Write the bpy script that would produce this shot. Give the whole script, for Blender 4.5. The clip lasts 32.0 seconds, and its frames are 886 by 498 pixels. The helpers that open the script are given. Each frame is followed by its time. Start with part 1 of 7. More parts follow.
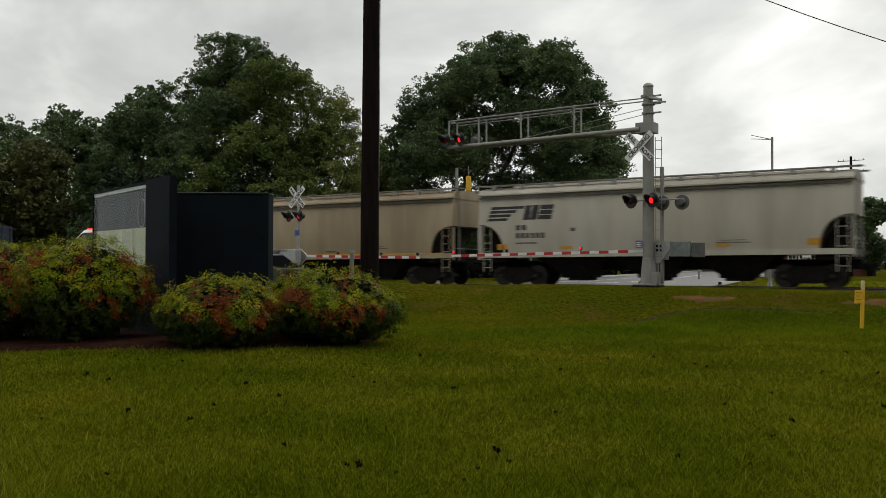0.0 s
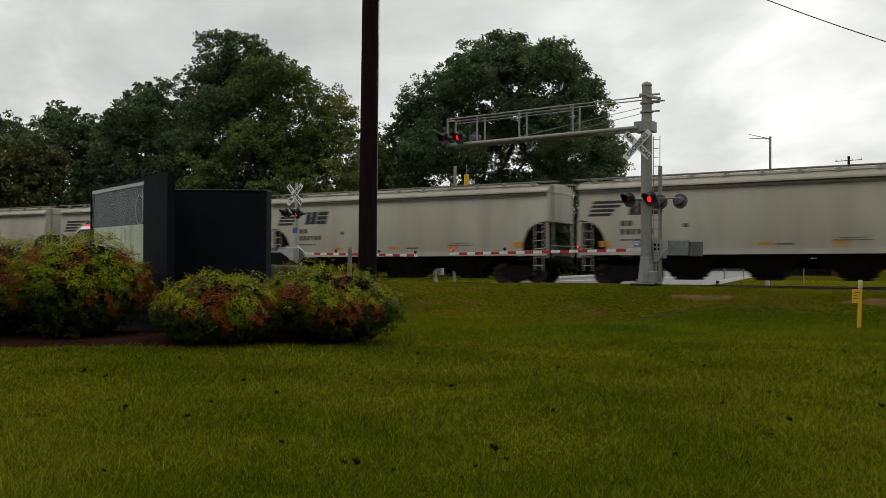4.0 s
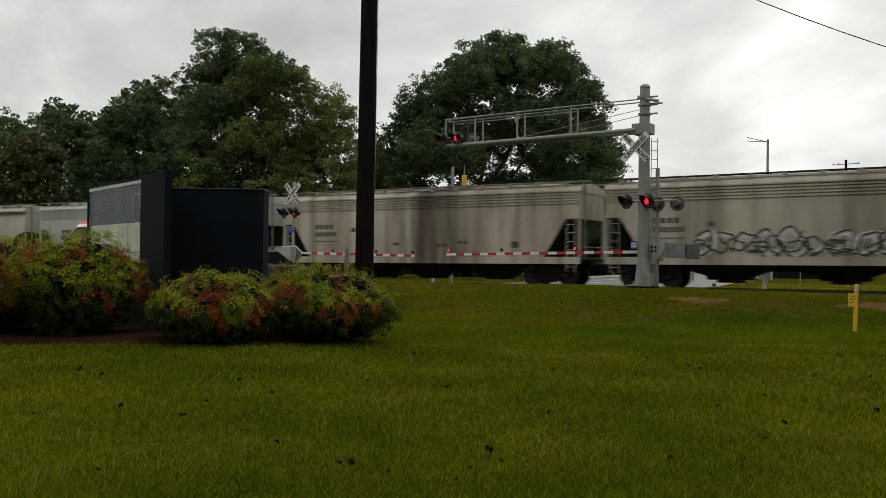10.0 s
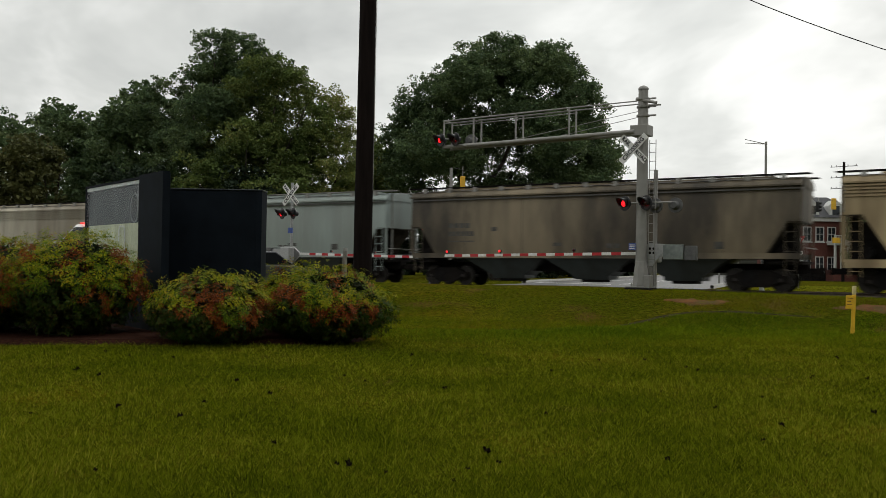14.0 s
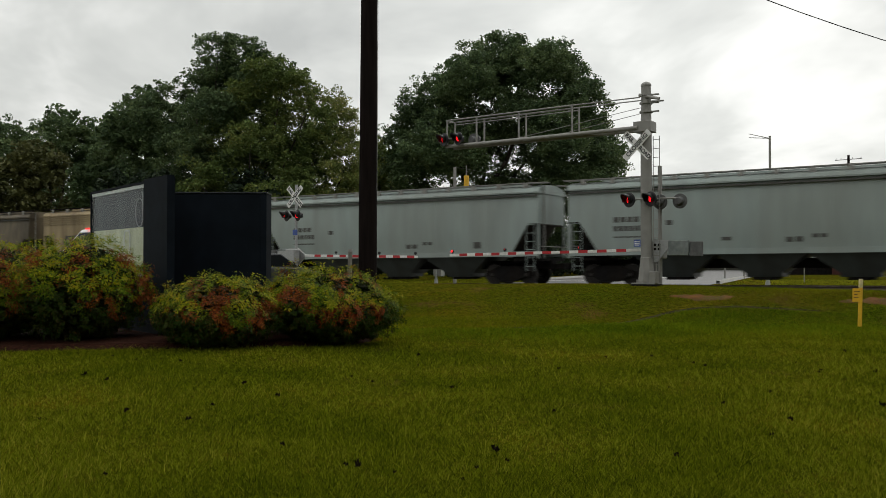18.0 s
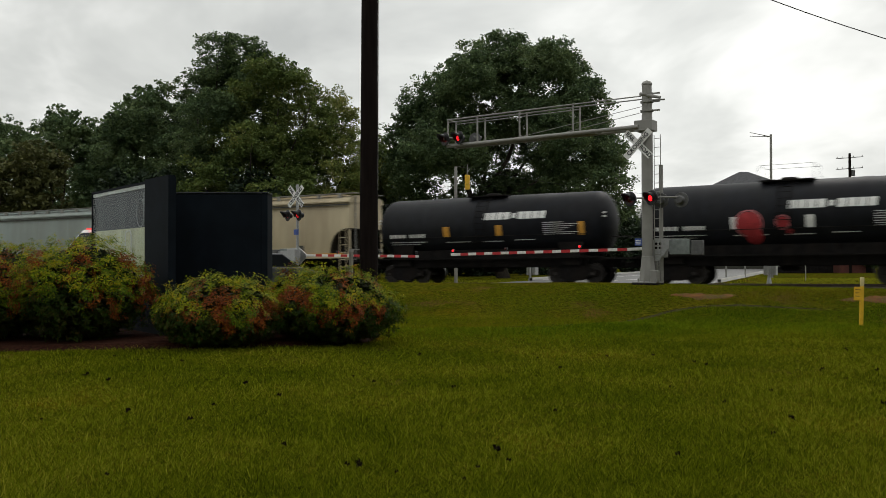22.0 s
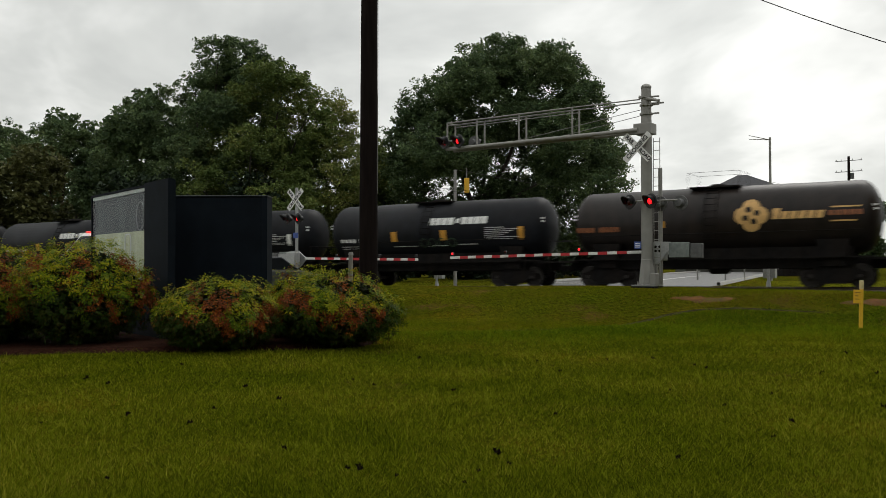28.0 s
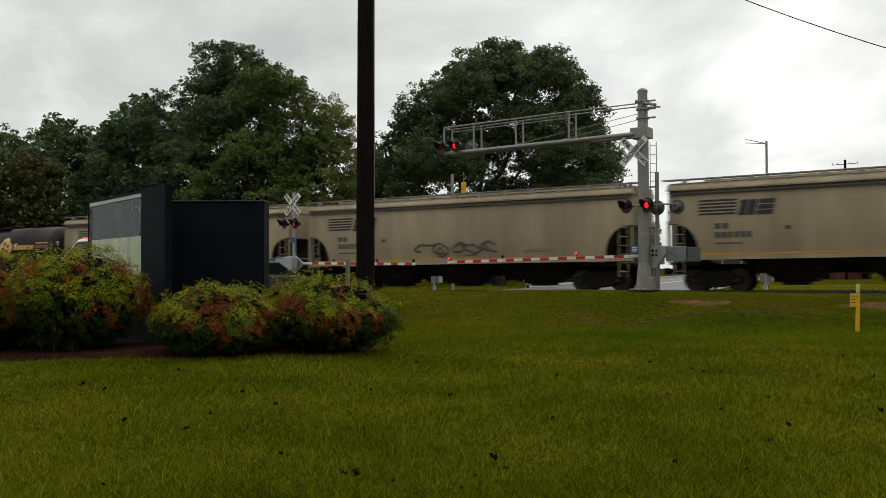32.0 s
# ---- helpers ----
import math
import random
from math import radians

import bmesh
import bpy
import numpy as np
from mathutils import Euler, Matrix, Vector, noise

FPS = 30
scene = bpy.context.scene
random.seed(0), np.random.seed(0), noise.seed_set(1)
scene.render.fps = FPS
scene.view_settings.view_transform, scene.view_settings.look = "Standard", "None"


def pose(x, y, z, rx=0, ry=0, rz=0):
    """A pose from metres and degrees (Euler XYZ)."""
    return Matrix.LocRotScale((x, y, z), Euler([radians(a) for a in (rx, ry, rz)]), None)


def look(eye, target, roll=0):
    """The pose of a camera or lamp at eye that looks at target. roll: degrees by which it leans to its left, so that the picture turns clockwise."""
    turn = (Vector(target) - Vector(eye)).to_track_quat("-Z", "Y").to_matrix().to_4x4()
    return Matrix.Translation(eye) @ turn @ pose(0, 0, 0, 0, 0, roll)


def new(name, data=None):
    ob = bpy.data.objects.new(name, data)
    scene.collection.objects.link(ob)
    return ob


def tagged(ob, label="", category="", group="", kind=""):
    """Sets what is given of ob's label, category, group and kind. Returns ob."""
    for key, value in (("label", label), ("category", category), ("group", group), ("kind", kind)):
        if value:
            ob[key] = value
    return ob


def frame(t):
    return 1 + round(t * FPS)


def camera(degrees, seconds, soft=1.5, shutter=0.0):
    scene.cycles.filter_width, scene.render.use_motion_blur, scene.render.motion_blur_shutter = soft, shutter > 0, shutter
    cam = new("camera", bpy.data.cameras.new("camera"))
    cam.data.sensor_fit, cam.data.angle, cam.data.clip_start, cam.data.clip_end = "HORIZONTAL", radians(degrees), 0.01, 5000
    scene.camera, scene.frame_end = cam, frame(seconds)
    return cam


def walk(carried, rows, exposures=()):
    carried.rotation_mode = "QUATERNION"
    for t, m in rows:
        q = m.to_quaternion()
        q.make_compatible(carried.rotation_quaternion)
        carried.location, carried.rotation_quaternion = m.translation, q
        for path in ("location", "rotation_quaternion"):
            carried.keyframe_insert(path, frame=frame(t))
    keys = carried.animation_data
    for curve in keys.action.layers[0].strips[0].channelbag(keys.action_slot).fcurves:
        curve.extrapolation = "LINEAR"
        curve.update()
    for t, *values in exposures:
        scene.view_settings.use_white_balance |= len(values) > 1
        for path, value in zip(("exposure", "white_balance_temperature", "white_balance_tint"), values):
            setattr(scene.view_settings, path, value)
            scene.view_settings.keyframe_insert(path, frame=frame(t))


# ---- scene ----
cam = camera(53.09, 32.0, soft=0.75, shutter=0.5)
PATH = [
    (0.0, pose(-0.000, -0.007, 1.646, 90.908, -0.17, 0.046)),
    (0.5, pose(-0.000, -0.003, 1.644, 90.700, -0.32, 0.115)),
    (1.0, pose(-0.006, -0.006, 1.647, 90.838, -0.43, 0.038)),
    (1.5, pose(-0.004, 0.000, 1.645, 90.877, -0.37, -0.085)),
    (2.0, pose(-0.003, -0.009, 1.648, 90.854, -0.40, -0.100)),
    (2.5, pose(-0.002, -0.001, 1.651, 90.908, -0.46, -0.154)),
    (3.0, pose(-0.004, -0.004, 1.645, 90.885, -0.49, -0.085)),
    (3.5, pose(-0.005, -0.001, 1.641, 90.785, -0.37, -0.092)),
    (5.5, pose(-0.003, -0.002, 1.650, 90.792, -0.56, -0.208)),
    (6.0, pose(-0.005, -0.002, 1.648, 90.808, -0.60, -0.262)),
    (6.5, pose(-0.003, -0.002, 1.641, 90.792, -0.61, -0.108)),
    (7.0, pose(0.002, -0.004, 1.645, 90.808, -0.64, -0.123)),
    (7.5, pose(0.000, -0.002, 1.646, 90.831, -0.69, -0.177)),
    (8.0, pose(0.001, -0.002, 1.648, 90.777, -0.68, -0.223)),
    (8.5, pose(0.007, -0.006, 1.648, 90.769, -0.66, -0.177)),
    (9.0, pose(-0.000, -0.000, 1.650, 90.731, -0.68, -0.231)),
    (9.5, pose(-0.002, -0.002, 1.648, 90.777, -0.78, -0.200)),
    (10.0, pose(-0.001, -0.003, 1.649, 90.808, -0.84, -0.285)),
    (10.5, pose(-0.002, -0.001, 1.650, 90.885, -0.84, -0.369)),
    (11.0, pose(-0.002, -0.010, 1.649, 90.846, -0.74, -0.292)),
    (11.5, pose(-0.002, -0.003, 1.644, 90.862, -0.73, -0.362)),
    (12.0, pose(-0.000, -0.003, 1.647, 90.738, -0.78, -0.238)),
    (12.5, pose(-0.006, -0.009, 1.651, 90.792, -0.93, -0.392)),
    (13.0, pose(-0.002, -0.003, 1.650, 90.846, -0.96, -0.423)),
    (13.5, pose(-0.001, -0.001, 1.650, 90.854, -1.02, -0.431)),
    (14.0, pose(0.002, -0.003, 1.648, 90.885, -0.98, -0.400)),
    (14.5, pose(-0.006, -0.003, 1.646, 90.792, -0.75, -0.308)),
    (16.5, pose(0.001, -0.007, 1.649, 90.938, -0.43, -0.238)),
    (17.0, pose(-0.005, -0.009, 1.650, 90.862, -0.17, -0.154)),
    (17.5, pose(-0.006, -0.006, 1.643, 90.977, -0.09, -0.146)),
    (18.0, pose(-0.002, -0.003, 1.644, 90.862, -0.07, -0.077)),
    (18.5, pose(-0.005, -0.008, 1.647, 90.792, -0.11, -0.023)),
    (19.0, pose(-0.010, -0.000, 1.647, 90.815, -0.18, -0.008)),
    (19.5, pose(-0.006, -0.008, 1.648, 90.923, -0.11, 0.062)),
    (20.0, pose(-0.003, -0.008, 1.650, 90.915, -0.09, 0.092)),
    (20.5, pose(0.003, -0.006, 1.648, 90.838, 0.08, 0.054)),
    (21.0, pose(-0.001, -0.009, 1.648, 90.808, 0.09, -0.000)),
    (21.5, pose(-0.001, -0.008, 1.652, 90.792, 0.08, 0.046)),
    (22.0, pose(-0.000, -0.007, 1.648, 90.815, 0.07, 0.000)),
    (22.5, pose(-0.003, -0.007, 1.649, 90.985, 0.03, -0.100)),
    (23.0, pose(-0.003, -0.013, 1.653, 90.938, 0.05, -0.046)),
    (23.5, pose(-0.004, -0.013, 1.650, 91.008, 0.04, -0.015)),
    (24.0, pose(-0.004, -0.013, 1.647, 91.015, 0.04, -0.069)),
    (24.5, pose(-0.004, -0.014, 1.651, 90.915, -0.01, -0.031)),
    (25.0, pose(-0.013, -0.010, 1.651, 90.923, 0.01, -0.054)),
    (25.5, pose(-0.005, -0.010, 1.649, 91.015, 0.07, -0.000)),
    (27.5, pose(-0.004, -0.011, 1.648, 91.069, 0.19, -0.085)),
    (28.0, pose(-0.008, -0.009, 1.651, 91.015, 0.10, -0.046)),
    (28.5, pose(-0.004, -0.009, 1.650, 91.077, 0.06, -0.062)),
    (29.0, pose(-0.005, -0.010, 1.648, 91.000, 0.16, -0.085)),
    (29.5, pose(-0.001, -0.008, 1.652, 91.146, 0.08, -0.131)),
    (30.0, pose(-0.003, -0.014, 1.649, 91.185, 0.10, -0.162)),
    (30.5, pose(-0.005, -0.010, 1.642, 91.077, 0.32, -0.062)),
    (31.0, pose(-0.007, -0.005, 1.650, 91.115, 0.23, -0.138)),
    (31.5, pose(-0.004, -0.012, 1.655, 91.238, 0.26, -0.192)),
    (32.0, pose(0.002, -0.015, 1.657, 91.292, 0.25, -0.208)),
]
walk(cam, PATH, [(0.0, -0.09), (10.2, -0.10), (10.8, 0.0), (32.0, 0.0)])

# ---- sky and light: an overcast, wet morning ----
world = bpy.data.worlds.new("overcast_sky")
scene.world = world
world.use_nodes = True
_nt = world.node_tree
_nt.nodes.clear()


def build_sky(nt):
    N, L = nt.nodes, nt.links
    out = N.new("ShaderNodeOutputWorld")
    bg = N.new("ShaderNodeBackground")
    sky = N.new("ShaderNodeTexSky")
    sky.sky_type = "NISHITA"
    sky.sun_disc = False
    sky.sun_elevation = radians(38)
    sky.sun_rotation = radians(50)
    sky.dust_density = 4.0
    geo = N.new("ShaderNodeTexCoord")
    # cloud deck: the direction is flattened on a plane overhead
    sep = N.new("ShaderNodeSeparateXYZ")
    L.new(geo.outputs["Generated"], sep.inputs[0])
    up = N.new("ShaderNodeMath")
    up.operation = "MAXIMUM"
    up.inputs[1].default_value = 0.0
    L.new(sep.outputs["Z"], up.inputs[0])
    add = N.new("ShaderNodeMath")
    add.inputs[1].default_value = 0.45
    L.new(up.outputs[0], add.inputs[0])
    div = N.new("ShaderNodeVectorMath")
    div.operation = "DIVIDE"
    comb = N.new("ShaderNodeCombineXYZ")
    for k in range(3):
        L.new(add.outputs[0], comb.inputs[k])
    L.new(geo.outputs["Generated"], div.inputs[0])
    L.new(comb.outputs[0], div.inputs[1])
    nz = N.new("ShaderNodeTexNoise")
    nz.inputs["Scale"].default_value = 2.3
    nz.inputs["Detail"].default_value = 5.0
    nz.inputs["Roughness"].default_value = 0.52
    nz.inputs["Distortion"].default_value = 0.35
    L.new(div.outputs[0], nz.inputs["Vector"])
    ramp = N.new("ShaderNodeValToRGB")
    e = ramp.color_ramp.elements
    e[0].position, e[0].color = 0.33, (0.55, 0.565, 0.55, 1)
    e[1].position, e[1].color = 0.63, (1.04, 1.045, 1.01, 1)
    m = ramp.color_ramp.elements.new(0.5)
    m.color = (0.76, 0.775, 0.745, 1)
    L.new(nz.outputs["Fac"], ramp.inputs[0])
    sc = N.new("ShaderNodeMix")
    sc.data_type = "RGBA"
    sc.blend_type = "MULTIPLY"
    sc.inputs[0].default_value = 1.0
    sc.inputs[7].default_value = (0.05, 0.05, 0.05, 1)
    L.new(sky.outputs[0], sc.inputs[6])
    mix = N.new("ShaderNodeMix")
    mix.data_type = "RGBA"
    mix.inputs[0].default_value = 0.94
    L.new(sc.outputs[2], mix.inputs[6])
    L.new(ramp.outputs[0], mix.inputs[7])
    # the deck thins towards where the sun stands
    dot = N.new("ShaderNodeVectorMath")
    dot.operation = "DOT_PRODUCT"
    nrm = N.new("ShaderNodeVectorMath")
    nrm.operation = "NORMALIZE"
    L.new(geo.outputs["Generated"], nrm.inputs[0])
    L.new(nrm.outputs[0], dot.inputs[0])
    a, el = radians(8), radians(8)
    dot.inputs[1].default_value = (math.sin(a) * math.cos(el), math.cos(a) * math.cos(el), math.sin(el))
    rm = N.new("ShaderNodeMapRange")
    rm.inputs["From Min"].default_value = 0.88
    rm.inputs["From Max"].default_value = 1.0
    rm.inputs["To Min"].default_value = 0.94
    rm.inputs["To Max"].default_value = 1.15
    L.new(dot.outputs["Value"], rm.inputs["Value"])
    # an overcast sky is brightest overhead
    zen = N.new("ShaderNodeMapRange")
    zen.inputs["From Min"].default_value, zen.inputs["From Max"].default_value = 0.42, 1.0
    zen.inputs["To Min"].default_value, zen.inputs["To Max"].default_value = 1.0, 1.75
    L.new(sep.outputs["Z"], zen.inputs["Value"])
    tot = N.new("ShaderNodeMath")
    tot.operation = "MULTIPLY"
    L.new(rm.outputs[0], tot.inputs[0])
    L.new(zen.outputs[0], tot.inputs[1])
    L.new(mix.outputs[2], bg.inputs["Color"])
    L.new(tot.outputs[0], bg.inputs["Strength"])
    L.new(bg.outputs[0], out.inputs[0])


build_sky(_nt)
_sun = bpy.data.lights.new("sun", "SUN")
_sun.energy = 0.6
_sun.angle = radians(25)
_sun.color = (1.0, 0.97, 0.92)
sun = new("sun", _sun)
sun.matrix_world = look((30, 40, 50), (0, 0, 0))


# ---- materials ----
def mat(name, col, rough=0.6, metal=0.0, var=0.25, scale=6.0, col2=None, bump=0.0, bscale=40.0, stretch=(1, 1, 1),
        spec=0.4, rnd=0.0, stain=None, stain_amt=0.0, stain_scale=(3, 3, 0.5), emit=None, estr=0.0, trans=0.0, streak=None):
    m = bpy.data.materials.new(name)
    m.use_nodes = True
    nt = m.node_tree
    N, L = nt.nodes, nt.links
    b = N["Principled BSDF"]
    b.inputs["Roughness"].default_value = rough
    b.inputs["Metallic"].default_value = metal
    b.inputs["Specular IOR Level"].default_value = spec
    tc = N.new("ShaderNodeTexCoord")
    mp = N.new("ShaderNodeMapping")
    mp.inputs["Scale"].default_value = stretch
    L.new(tc.outputs["Object"], mp.inputs["Vector"])
    nz = N.new("ShaderNodeTexNoise")
    nz.inputs["Scale"].default_value = scale
    nz.inputs["Detail"].default_value = 6
    L.new(mp.outputs[0], nz.inputs["Vector"])
    ramp = N.new("ShaderNodeValToRGB")
    c1 = col
    c2 = col2 or tuple(min(1, c * (1 + var)) for c in col)
    c0 = tuple(c * (1 - var) for c in col) if col2 is None else col
    ramp.color_ramp.elements[0].position, ramp.color_ramp.elements[1].position = 0.32, 0.68
    ramp.color_ramp.elements[0].color, ramp.color_ramp.elements[1].color = (*c0, 1), (*c2, 1)
    L.new(nz.outputs["Fac"], ramp.inputs[0])
    last = ramp.outputs[0]
    if stain:
        mp2 = N.new("ShaderNodeMapping")
        mp2.inputs["Scale"].default_value = stain_scale
        L.new(tc.outputs["Object"], mp2.inputs["Vector"])
        n2 = N.new("ShaderNodeTexNoise")
        n2.inputs["Scale"].default_value = 1.0
        n2.inputs["Detail"].default_value = 8
        n2.inputs["Roughness"].default_value = 0.6
        L.new(mp2.outputs[0], n2.inputs["Vector"])
        r2 = N.new("ShaderNodeMapRange")
        r2.inputs["From Min"].default_value, r2.inputs["From Max"].default_value = 0.40, 0.64
        r2.inputs["To Max"].default_value = stain_amt
        L.new(n2.outputs["Fac"], r2.inputs["Value"])
        mx = N.new("ShaderNodeMix")
        mx.data_type = "RGBA"
        L.new(r2.outputs[0], mx.inputs[0])
        L.new(last, mx.inputs[6])
        mx.inputs[7].default_value = (*stain, 1)
        last = mx.outputs[2]
    if streak:
        # narrow runs of dirt down the side: colour, amount, runs per metre
        mp3 = N.new("ShaderNodeMapping")
        mp3.inputs["Scale"].default_value = (streak[2], streak[2], 0.12)
        L.new(tc.outputs["Object"], mp3.inputs["Vector"])
        n3 = N.new("ShaderNodeTexNoise")
        n3.inputs["Scale"].default_value = 1.0
        n3.inputs["Detail"].default_value = 5
        L.new(mp3.outputs[0], n3.inputs["Vector"])
        r3 = N.new("ShaderNodeMapRange")
        r3.inputs["From Min"].default_value, r3.inputs["From Max"].default_value = 0.48, 0.72
        r3.inputs["To Max"].default_value = streak[1]
        L.new(n3.outputs["Fac"], r3.inputs["Value"])
        mx3 = N.new("ShaderNodeMix")
        mx3.data_type = "RGBA"
        L.new(r3.outputs[0], mx3.inputs[0])
        L.new(last, mx3.inputs[6])
        mx3.inputs[7].default_value = (*streak[0], 1)
        last = mx3.outputs[2]
    if rnd:
        oi = N.new("ShaderNodeObjectInfo")
        rr = N.new("ShaderNodeMapRange")
        rr.inputs["To Min"].default_value, rr.inputs["To Max"].default_value = 1 - rnd, 1 + rnd
        L.new(oi.outputs["Random"], rr.inputs["Value"])
        vm = N.new("ShaderNodeVectorMath")
        vm.operation = "SCALE"
        L.new(last, vm.inputs[0])
        L.new(rr.outputs[0], vm.inputs["Scale"])
        last = vm.outputs[0]
    L.new(last, b.inputs["Base Color"])
    if bump:
        nb = N.new("ShaderNodeTexNoise")
        nb.inputs["Scale"].default_value = bscale
        nb.inputs["Detail"].default_value = 4
        L.new(tc.outputs["Object"], nb.inputs["Vector"])
        bp = N.new("ShaderNodeBump")
        bp.inputs["Strength"].default_value = bump
        bp.inputs["Distance"].default_value = 0.02
        L.new(nb.outputs["Fac"], bp.inputs["Height"])
        L.new(bp.outputs[0], b.inputs["Normal"])
    if emit:
        b.inputs["Emission Color"].default_value = (*emit, 1)
        b.inputs["Emission Strength"].default_value = estr
    if trans:
        b.inputs["Transmission Weight"].default_value = trans
    return m


def leaf_mat(name, cols, trans=0.25, rough=0.55, nscale=0.35, spec=0.12, each=0.5, patch=1.4):
    """Foliage: a colour for each leaf from its island, with a little light let through."""
    m = bpy.data.materials.new(name)
    m.use_nodes = True
    nt = m.node_tree
    N, L = nt.nodes, nt.links
    b = N["Principled BSDF"]
    b.inputs["Roughness"].default_value = rough
    b.inputs["Specular IOR Level"].default_value = spec
    g = N.new("ShaderNodeNewGeometry")
    ramp = N.new("ShaderNodeValToRGB")
    el = ramp.color_ramp.elements
    n = len(cols)
    el[0].position, el[0].color = 0.0, (*cols[0], 1)
    el[1].position, el[1].color = 1.0, (*cols[-1], 1)
    for i in range(1, n - 1):
        x = el.new(i / (n - 1))
        x.color = (*cols[i], 1)
    tc = N.new("ShaderNodeTexCoord")
    nz = N.new("ShaderNodeTexNoise")
    nz.inputs["Scale"].default_value = nscale
    nz.inputs["Detail"].default_value = 3
    L.new(tc.outputs["Object"], nz.inputs["Vector"])
    mx = N.new("ShaderNodeMath")
    mx.operation = "MULTIPLY_ADD"
    mx.inputs[1].default_value = each
    L.new(g.outputs["Random Per Island"], mx.inputs[0])
    sb = N.new("ShaderNodeMath")
    sb.operation = "MULTIPLY_ADD"
    sb.inputs[1].default_value = patch
    sb.inputs[2].default_value = 0.5 - 0.5 * patch - 0.5 * each
    L.new(nz.outputs["Fac"], sb.inputs[0])
    L.new(sb.outputs[0], mx.inputs[2])
    L.new(mx.outputs[0], ramp.inputs[0])
    L.new(ramp.outputs[0], b.inputs["Base Color"])
    tr = N.new("ShaderNodeBsdfTranslucent")
    L.new(ramp.outputs[0], tr.inputs["Color"])
    ms = N.new("ShaderNodeMixShader")
    ms.inputs[0].default_value = trans
    L.new(b.outputs[0], ms.inputs[1])
    L.new(tr.outputs[0], ms.inputs[2])
    L.new(ms.outputs[0], N["Material Output"].inputs[0])
    return m


M_GALV = mat("galvanised_steel", (0.25, 0.243, 0.225), 0.55, 0.3, 0.07, 3, bump=0.03)
M_ALU = mat("aluminium", (0.34, 0.345, 0.34), 0.4, 0.5, 0.12, 12)
M_BLACK = mat("black_paint", (0.012, 0.012, 0.013), 0.45, 0, 0.3, 8)
M_DARK = mat("dark_undergear", (0.009, 0.0085, 0.0085), 0.8, 0.0, 0.5, 5, stain=(0.024, 0.018, 0.014), stain_amt=0.4, spec=0.06)
M_WHITE = mat("white_paint", (0.72, 0.72, 0.70), 0.5, 0, 0.08, 10, stain=(0.3, 0.28, 0.25), stain_amt=0.25)
M_RED = mat("red_sheeting", (0.42, 0.02, 0.025), 0.45, 0, 0.1, 10)
M_REDLIT = mat("lit_red_lens", (0.6, 0.02, 0.02), 0.3, 0, 0.05, 10, emit=(1.0, 0.012, 0.02), estr=1.5)
M_REDDARK = mat("unlit_red_lens", (0.045, 0.004, 0.005), 0.15, 0, 0.1, 10)
M_YEL = mat("yellow_plastic", (0.72, 0.42, 0.02), 0.45, 0, 0.08, 8, stain=(0.35, 0.2, 0.03), stain_amt=0.35)
M_WOODPOLE = mat("creosoted_wood", (0.011, 0.008, 0.0072), 0.9, 0, 0.3, 3, stretch=(5, 5, 0.5), bump=0.25, bscale=24, spec=0.04)
M_WIRE = mat("black_wire", (0.01, 0.01, 0.01), 0.6, 0, 0.1, 5)
M_NAVY = mat("dark_navy_painted_metal", (0.006, 0.009, 0.013), 0.75, 0, 0.25, 2, bump=0.04, spec=0.08)
M_CONC = mat("concrete", (0.36, 0.35, 0.33), 0.85, 0, 0.15, 5, bump=0.2)
M_RAIL = mat("rail_steel", (0.10, 0.075, 0.06), 0.5, 0.5, 0.3, 6)
M_TIE = mat("old_timber_tie", (0.06, 0.048, 0.04), 0.9, 0, 0.4, 8, bump=0.4, rnd=0.25)
M_BALLAST = mat("grey_ballast", (0.20, 0.19, 0.18), 0.9, 0, 0.5, 14, bump=0.9, bscale=18)
M_ASPHALT = mat("worn_asphalt", (0.14, 0.137, 0.133), 0.55, 0, 0.18, 3, bump=0.3, bscale=90, stain=(0.09, 0.09, 0.09), stain_amt=0.5)
M_MULCH = mat("red_brown_mulch", (0.026, 0.010, 0.006), 0.95, 0, 0.6, 18, bump=0.9, bscale=25, spec=0.04)
M_BARK = mat("tree_bark", (0.045, 0.036, 0.028), 0.9, 0, 0.4, 5, bump=0.6, bscale=12)
M_DEADLEAF = mat("dark_fallen_leaf", (0.012, 0.008, 0.005), 0.9, 0, 0.5, 12, spec=0.03)


# ---- mesh helpers ----
def part(name, bm, material, parent=None, label="", smooth=False):
    """Links a bmesh as one mesh object under a thing or a part."""
    me = bpy.data.meshes.new(name)
    bm.normal_update()
    bm.to_mesh(me)
    bm.free()
    if smooth:
        me.polygons.foreach_set("use_smooth", [True] * len(me.polygons))
    me.materials.append(material)
    ob = new(name, me)
    if parent is not None:
        ob.parent = parent
    if label:
        ob["label"] = label
    return ob


def empty(name, m, label="", category="", group="", kind=""):
    ob = new(name)
    ob.empty_display_size = 0.3
    ob.matrix_basis = m
    return tagged(ob, label, category, group, kind)


def box(bm, x0, x1, y0, y1, z0, z1, m=None):
    v = [bm.verts.new((x, y, z)) for z in (z0, z1) for y in (y0, y1) for x in (x0, x1)]
    for f in ((0, 2, 3, 1), (4, 5, 7, 6), (0, 1, 5, 4), (2, 6, 7, 3), (0, 4, 6, 2), (1, 3, 7, 5)):
        bm.faces.new([v[i] for i in f])
    if m is not None:
        bmesh.ops.transform(bm, matrix=m, verts=v)
    return v


def bev(bm, w=0.02, seg=2):
    bmesh.ops.bevel(bm, geom=bm.edges[:], offset=w, segments=seg, affect="EDGES", profile=0.5)
    return bm


